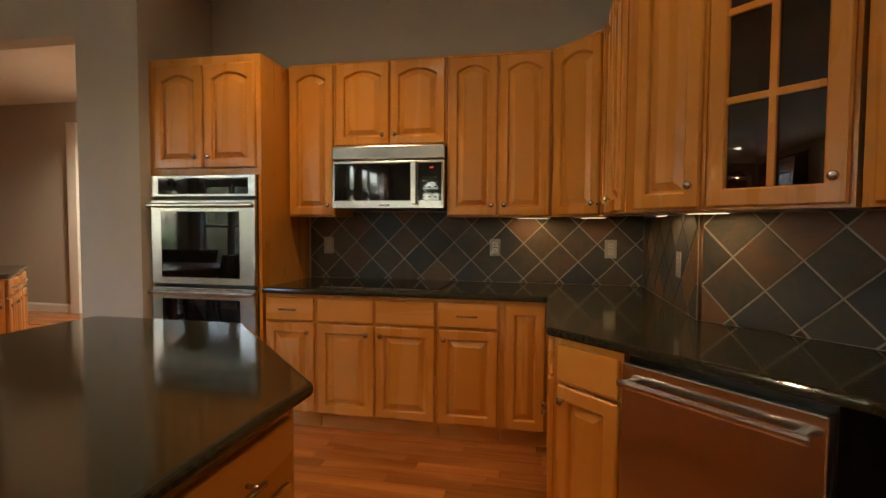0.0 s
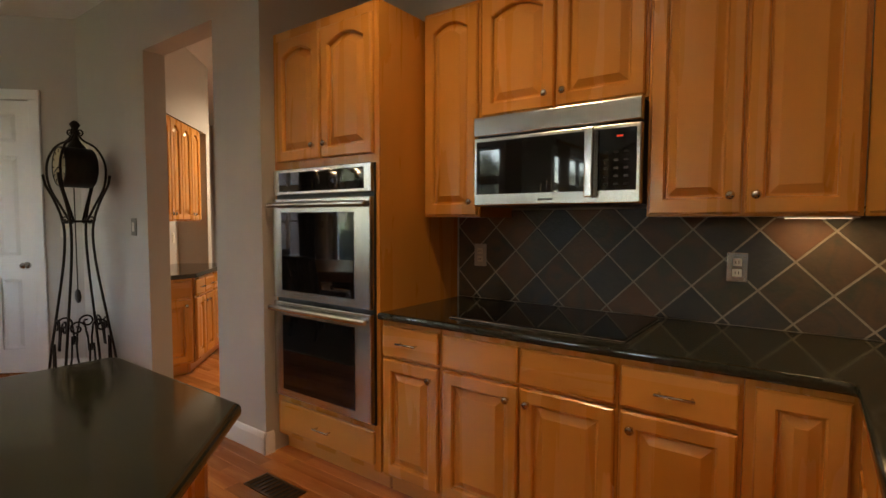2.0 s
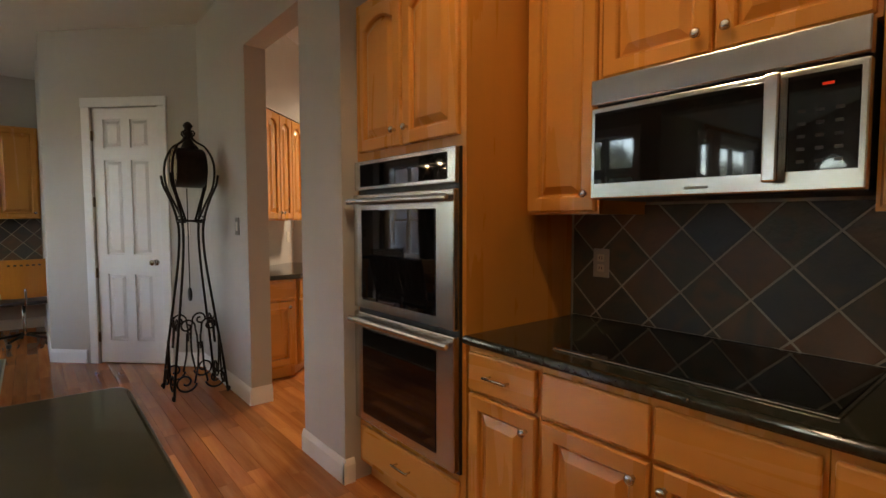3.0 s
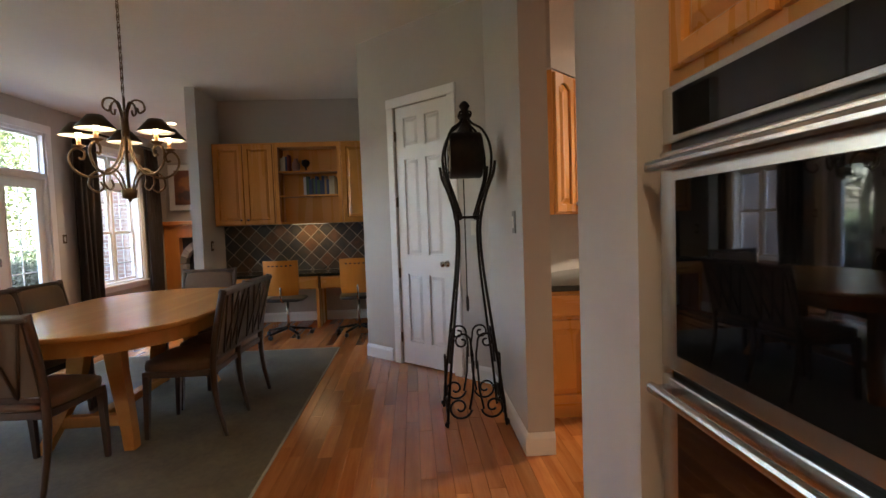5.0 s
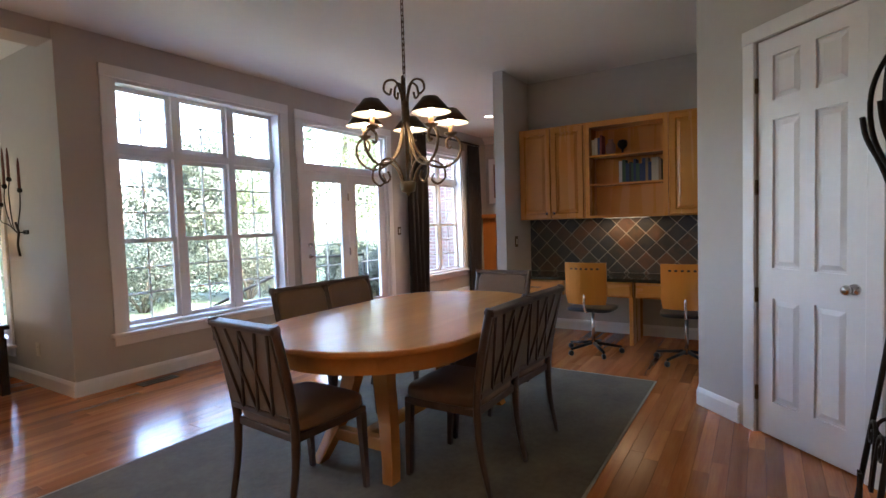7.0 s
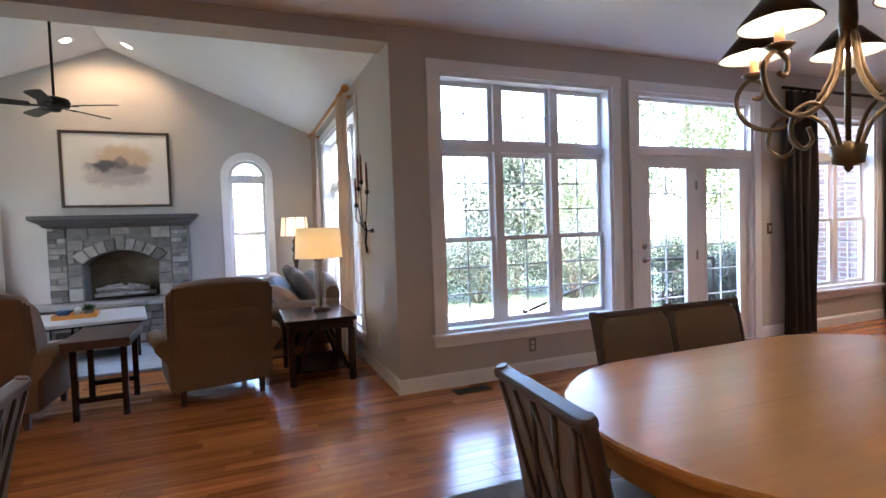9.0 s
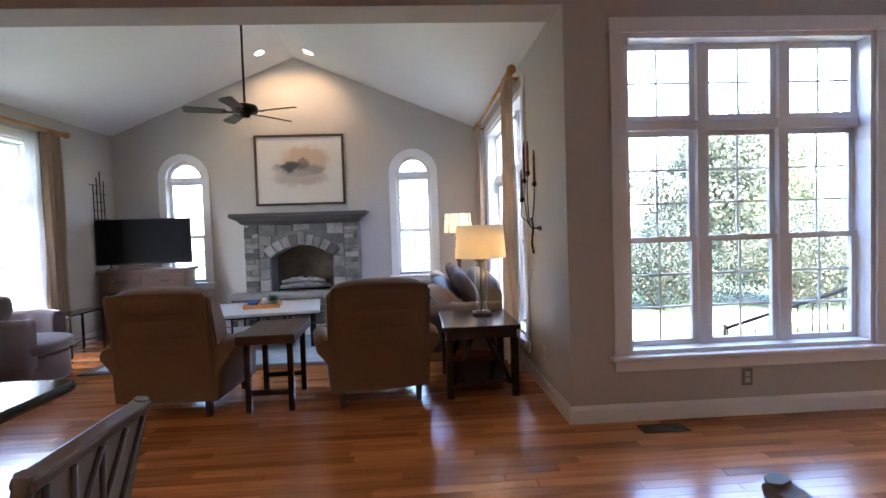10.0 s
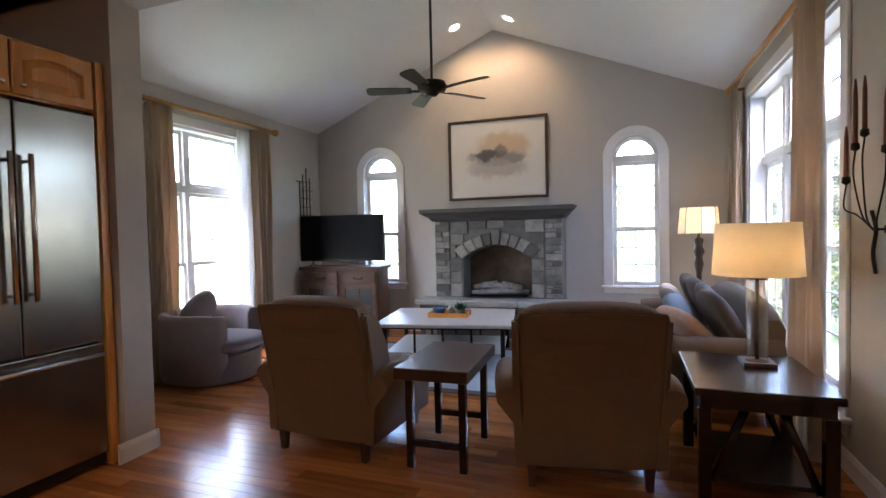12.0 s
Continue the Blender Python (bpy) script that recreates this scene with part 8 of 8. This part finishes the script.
def tree(at, h, spread, leaf, label, seed, leaves=2600, size=0.085, bare=0.28):
    rng = random.Random(seed)
    t = thing("tree", label, "tree", at, rng.uniform(0, 360), "trees in the yard")
    line = smooth_line([(0, 0, -0.1), (0.06 * spread, 0, h * 0.25), (-0.03 * spread, 0.04 * spread, h * 0.5), (0.05 * spread, 0, h * 0.9)], 4)
    part("trunk", tube(bm_new(), line, [0.03 * h * (1.0 - 0.85 * p.z / h) * 0.6 + 0.015 for p in line], 8), BARK, t)
    blobs = []
    lb = bm_new()
    for i in range(9):
        z = h * (bare + (0.95 - bare) * i / 9)
        a = 2.4 * i + rng.uniform(-0.4, 0.4)
        reach = spread * (0.95 - 0.55 * abs((z / h) - 0.5)) * rng.uniform(0.55, 0.95)
        e = Vector((reach * math.cos(a), reach * math.sin(a), z + 0.12 * h))
        tube(lb, smooth_line([(0, 0, z), e * 0.5 + Vector((0, 0, z * 0.48)), e], 3), [0.02 * h * 0.25 * k for k in (1, 0.9, 0.8, 0.6, 0.5, 0.4, 0.3)][:7], 5)
        blobs.append((e.x, e.y, e.z, spread * rng.uniform(0.28, 0.46)))
        blobs.append((e.x * 0.5, e.y * 0.5, e.z, spread * rng.uniform(0.25, 0.4)))
    part("limbs", lb, BARK, t)
    me = leaf_cloud(blobs, leaves, size, rng)
    me.materials.append(leaf)
    cr = new("crown", me)
    cr.parent = t
    tagged(cr, kind="stuff")
    return t


def bush(at, r, leaf, label, seed, leaves=18000, size=0.05):
    rng = random.Random(seed)
    t = thing("bush", label, "bush", at, 0, "bushes in the yard")
    blobs = [(rng.uniform(-0.6, 0.6) * r, rng.uniform(-0.5, 0.5) * r, r * rng.uniform(0.35, 0.95), r * rng.uniform(0.35, 0.6)) for _ in range(8)]
    st = bm_new()
    for b in blobs:
        tube(st, [(0, 0, -0.1), (b[0] * 0.5, b[1] * 0.5, b[2] * 0.6), (b[0], b[1], b[2])], [0.03, 0.018, 0.008], 5)
    part("stems", st, BARK, t)
    me = leaf_cloud(blobs, leaves, size, rng)
    me.materials.append(leaf)
    cr = new("crown", me)
    cr.parent = t
    tagged(cr, kind="stuff")


GZ = -0.45
structure("path", prism(bm_new(), [(-16, -8.6), (6, -8.6), (6, -7.4), (-16, -7.4)], -0.6, -0.425), material("pale gravel", (0.30, 0.275, 0.235), 0.95, vary=0.25, scale=3, bump=1.0, bump_scale=60), "pale gravel path across the lawn", "path")
for i, (x, y, h, s, k) in enumerate(((-9.8, -10.5, 3.9, 1.7, 1), (-14.0, -8.6, 6.6, 2.2, 0), (-15.5, -5.2, 7.0, 2.4, 0), (-14.5, -14.5, 4.6, 2.0, 0), (-7.4, -15.5, 3.2, 1.6, 1), (-19.5, -10.5, 7.5, 2.6, 0), (-19.5, -4.0, 8.0, 2.8, 0), (-2.8, -20.0, 4.6, 2.0, 0), (-5.6, -25.0, 5.6, 2.4, 0), (1.2, -26.0, 5.5, 2.4, 1), (12.5, -7.5, 4.0, 1.8, 0), (15.0, -11.0, 4.5, 2.0, 0))):
    tree((x, y, GZ), h, s, LEAVES[k], ("spring green tree beyond the lawn", "grey green ornamental tree in the yard")[k], 40 + i, 22000 if i < 7 else 9000)
for i, (x, y, r, k) in enumerate(((-6.6, -9.9, 1.2, 2), (-8.3, -9.6, 1.5, 2), (-10.6, -9.0, 1.6, 1), (-9.6, -10.8, 1.9, 2), (-12.2, -9.6, 1.8, 2), (-7.2, -12.2, 1.5, 0), (-12.8, -6.0, 1.5, 0), (-11.6, -5.7, 1.0, 1), (-12.6, -7.4, 1.1, 2), (-5.3, -10.6, 0.8, 0), (-13.6, -4.9, 1.3, 0), (0.35, -8.6, 0.8, 2), (-3.2, -9.0, 0.55, 0), (4.6, -6.0, 0.8, 0), (5.2, -4.2, 0.9, 2))):
    bush((x, y, GZ), r, LEAVES[k], ("light green bush beside the lawn", "grey green flowering bush in the yard", "dark evergreen bush in the yard")[k], 80 + i)

# deck and iron stair rail outside the french doors
CONCRETE = material("grey concrete", (0.26, 0.26, 0.25), 0.9, vary=0.2, scale=4, bump=0.4, bump_scale=60)
ld = thing("landing", "grey concrete landing outside the french doors", "landing", (-8.1, -2.87, 0), 0)
part("slab", rbox(bm_new(), -0.62, 0.62, -1.1, -0.004, -0.16, -0.05, r=0.012), CONCRETE, ld)
part("step", rbox(bm_new(), -0.5, 0.5, -1.35, -1.104, -0.5, -0.22, r=0.012), CONCRETE, ld)
part("footing", box(bm_new(), -0.58, 0.58, -1.05, -0.03, -0.6, -0.161), CONCRETE, ld)
ra = thing("stair_railing", "black iron stair railing outside the french doors", "railing", (-8.0, -3.90, -0.05), -25)
part("handrail", tube(bm_new(), [(-0.9, 0, 0.92), (0.1, 0, 0.92), (-0.0, 0, 0.92), (1.6, 0, 0.25)], 0.02, 6), IRON, ra)
part("bottom_rail", tube(bm_new(), [(-0.9, 0, 0.1), (0.0, 0, 0.1), (1.6, 0, -0.45)], 0.014, 6), IRON, ra)
for i in range(20):
    x = -0.9 + 0.13 * i
    z1 = 0.92 if x < 0 else 0.92 - 0.67 * x / 1.6
    z0 = 0.1 if x < 0 else 0.1 - 0.55 * x / 1.6
    part("baluster", rod(bm_new(), (x, 0, z0), (x, 0, z1), 0.008, 6), IRON, ra)
for x, z0 in ((-0.9, 0.0), (1.6, -0.41)):
    part("post", rod(bm_new(), (x, 0, z0 - 0.05), (x, 0, 0.95 if x < 0 else 0.3), 0.02, 8), IRON, ra)

# brick wing of the house beside the far window
BRICK = bpy.data.materials.new("red brick")
BRICK.use_nodes = True
nt = BRICK.node_tree
bt, tc, mpn = nt.nodes.new("ShaderNodeTexBrick"), nt.nodes.new("ShaderNodeTexCoord"), nt.nodes.new("ShaderNodeMapping")
mpn.inputs["Rotation"].default_value = (0, radians(90), radians(90))
bt.inputs["Color1"].default_value, bt.inputs["Color2"].default_value, bt.inputs["Mortar"].default_value = (0.23, 0.125, 0.095, 1), (0.16, 0.095, 0.075, 1), (0.34, 0.31, 0.28, 1)
bt.inputs["Scale"].default_value, bt.inputs["Brick Width"].default_value, bt.inputs["Row Height"].default_value, bt.inputs["Mortar Size"].default_value = 1.0, 0.21, 0.075, 0.008
nt.links.new(tc.outputs["Object"], mpn.inputs["Vector"])
nt.links.new(mpn.outputs["Vector"], bt.inputs["Vector"])
nt.links.new(bt.outputs["Color"], nt.nodes["Principled BSDF"].inputs["Base Color"])
nt.nodes["Principled BSDF"].inputs["Roughness"].default_value = 0.9
structure("wall_brick_wing", box(bm_new(), -12.6, -11.35, -4.3, -2.87, -0.45, 3.4), BRICK, "red brick wing of the house", "wall")
# unseen roof slab and closing walls, so that daylight comes in by the windows only
structure("roof", prism(bm_new(), [(-12.4, -3.0), (-0.1, -3.0), (-0.1, -2.9), (1.9, -2.9), (1.9, 7.6), (-12.4, 7.6)], CH + 0.13, CH + 0.3), WALNUT, "unseen dark slab that keeps daylight out from above", "roof")
structure("wall_outer_back", box(bm_new(), -12.3, 2.0, 7.2, 7.4, 0, CH), WALL, "plain closing wall", "wall")
structure("wall_outer_far", box(bm_new(), -12.3, -11.95, -2.8, 7.2, 0, CH), WALL, "plain closing wall", "wall")
structure("wall_outer_side", box(bm_new(), 1.6, 1.8, -2.7, 7.2, 0, CH), WALL, "plain closing wall", "wall")

# ---- slate tiles of the backsplashes ----
def clip(poly, x0, x1, z0, z1):
    for ax, lim, sgn in ((0, x0, 1), (0, x1, -1), (1, z0, 1), (1, z1, -1)):
        out = []
        for a, b in zip(poly, poly[1:] + poly[:1]):
            ia, ib = sgn * (a[ax] - lim) >= -1e-9, sgn * (b[ax] - lim) >= -1e-9
            if ia:
                out.append(a)
            if ia != ib:
                s = (lim - a[ax]) / (b[ax] - a[ax])
                out.append((a[0] + (b[0] - a[0]) * s, a[1] + (b[1] - a[1]) * s))
        poly = out
        if len(poly) < 3:
            return []
    return poly


def tile_mesh(poly, deep=0.009):
    c = Vector((sum(p[0] for p in poly) / len(poly), sum(p[1] for p in poly) / len(poly)))
    bm = bm_new()
    loft(bm, [[(x, 0, z) for x, z in poly], [(x, -deep + 0.002, z) for x, z in poly], [tuple((c + (Vector(p) - c) * 0.985).to_tuple()[:1]) + (-deep,) + (c.y + (p[1] - c.y) * 0.985,) for p in poly]], smooth=False)
    return mesh_of("tile", bm, SLATE)


def backsplash(name, at, turn, w, z0, z1, label, side=0.175, shift=0.0):
    """Diamond-set tiles on a grout bed; front toward -y."""
    bs_ = thing(name, label, "backsplash", at, turn, kind="structure")
    part("grout", box(bm_new(), 0, w, -0.009, -0.0005, z0, z1), GROUT, bs_)
    d = side * math.sqrt(2) / 2
    gap = 0.0052
    full = None
    row = 0
    z = z0 - d + 0.03
    while z < z1 + d:
        x = -d + shift + (d if row % 2 else 0)
        while x < w + d:
            r = d - gap
            poly = [(x, z - r), (x + r, z), (x, z + r), (x - r, z)]
            cut = clip(poly, 0.002, w - 0.002, z0 + 0.002, z1 - 0.002)
            if cut and abs(sum(a[0] * b[1] - b[0] * a[1] for a, b in zip(cut, cut[1:] + cut[:1]))) > 2e-4:
                if len(cut) == 4 and abs(cut[0][1] - poly[0][1]) < 1e-6 and abs(max(p[1] for p in cut) - (z + r)) < 1e-6 and abs(max(p[0] for p in cut) - (x + r)) < 1e-6 and abs(min(p[0] for p in cut) - (x - r)) < 1e-6:
                    if full is None:
                        full = tile_mesh([(0, -r), (r, 0), (0, r), (-r, 0)])
                    ob = new("tile", full)
                    ob.location = (x, -0.003, z)
                else:
                    c = (sum(p[0] for p in cut) / len(cut), sum(p[1] for p in cut) / len(cut))
                    ob = new("tile", tile_mesh([(p[0] - c[0], p[1] - c[1]) for p in cut]))
                    ob.location = (c[0], -0.003, c[1])
                ob.parent = bs_
            x += 2 * d
        z += d
        row += 1
    return bs_


backsplash("backsplash_1", (-1.77, 3.58, 0), 0, 2.40, CT, 1.40, "diamond-set slate tiles behind the cooktop")
backsplash("backsplash_2", (0.64, 3.566, 0), -90, 1.24, CT, 1.36, "diamond-set slate tiles in the corner")
backsplash("backsplash_3", (0.65, 2.31, 0), -45, 1.05, CT, 1.36, "diamond-set slate tiles along the sink run")
backsplash("backsplash_4", (-8.40, -0.345, 0), 90, 2.09, 0.71, 1.35, "diamond-set slate tiles over the desk", 0.15)
structure("trim_backsplash", rod(bm_new(), (0.648, 2.318, CT), (0.648, 2.318, 1.358), 0.016), SLATE, "slate edge strip at the backsplash corner", "trim")

# ---- oak floor boards ----
BW, BT_ = 0.083, 0.02
LENGTHS = [0.45, 0.6, 0.75, 0.9, 1.05, 1.25]
rng = random.Random(21)


def board_verts(x0, x1, y0, y1):
    e, t = 0.0007, 0.0012
    lo = [(x0, y0, -BT_), (x1, y0, -BT_), (x1, y1, -BT_), (x0, y1, -BT_)]
    mid = [(x0, y0, -t), (x1, y0, -t), (x1, y1, -t), (x0, y1, -t)]
    hi = [(x0 + e, y0 + e, 0), (x1 - e, y0 + e, 0), (x1 - e, y1 - e, 0), (x0 + e, y1 - e, 0)]
    return lo + mid + hi


FACES = [(4, 5, 1, 0), (5, 6, 2, 1), (6, 7, 3, 2), (7, 4, 0, 3), (8, 9, 5, 4), (9, 10, 6, 5), (10, 11, 7, 6), (11, 8, 4, 7), (8, 11, 10, 9)]
FACES = [f[::-1] for f in FACES]
shared = {}
for ln in LENGTHS:
    me = bpy.data.meshes.new("board")
    me.from_pydata(board_verts(-ln / 2 + 0.0004, ln / 2 - 0.0004, -BW / 2 + 0.0004, BW / 2 - 0.0004), [], FACES)
    me.materials.append(OAK)
    shared[ln] = me
floor = thing("floor", "polished red oak strip floor", "floor", (0, 0, 0), 0, kind="structure")
verts, faces, near = [], [], 0
y = -7.15
while y < 6.1:
    x = -11.7 - rng.random() * 0.4 if y > -2.8 else -4.2 - rng.random() * 0.15
    while x < 1.5:
        ln = min(rng.choice(LENGTHS), 1.54 - x)
        cx, cy = x + ln / 2, y + BW / 2
        if -3.75 < cx < -1.55 and -3.2 < cy < 2.6 and near < 300:
            ob = new("board", shared[ln])
            ob.location = (cx, cy, 0)
            ob.parent = floor
            near += 1
        else:
            k = len(verts)
            verts += board_verts(x + 0.0004, x + ln - 0.0004, y + 0.0004, y + BW - 0.0004)
            faces += [tuple(i + k for i in f) for f in FACES]
        x += ln
    y += BW
me = bpy.data.meshes.new("boards")
me.from_pydata(verts, [], faces)
me.materials.append(OAK_ALL)
ob = new("boards", me)
ob.parent = floor
tagged(ob, kind="stuff")
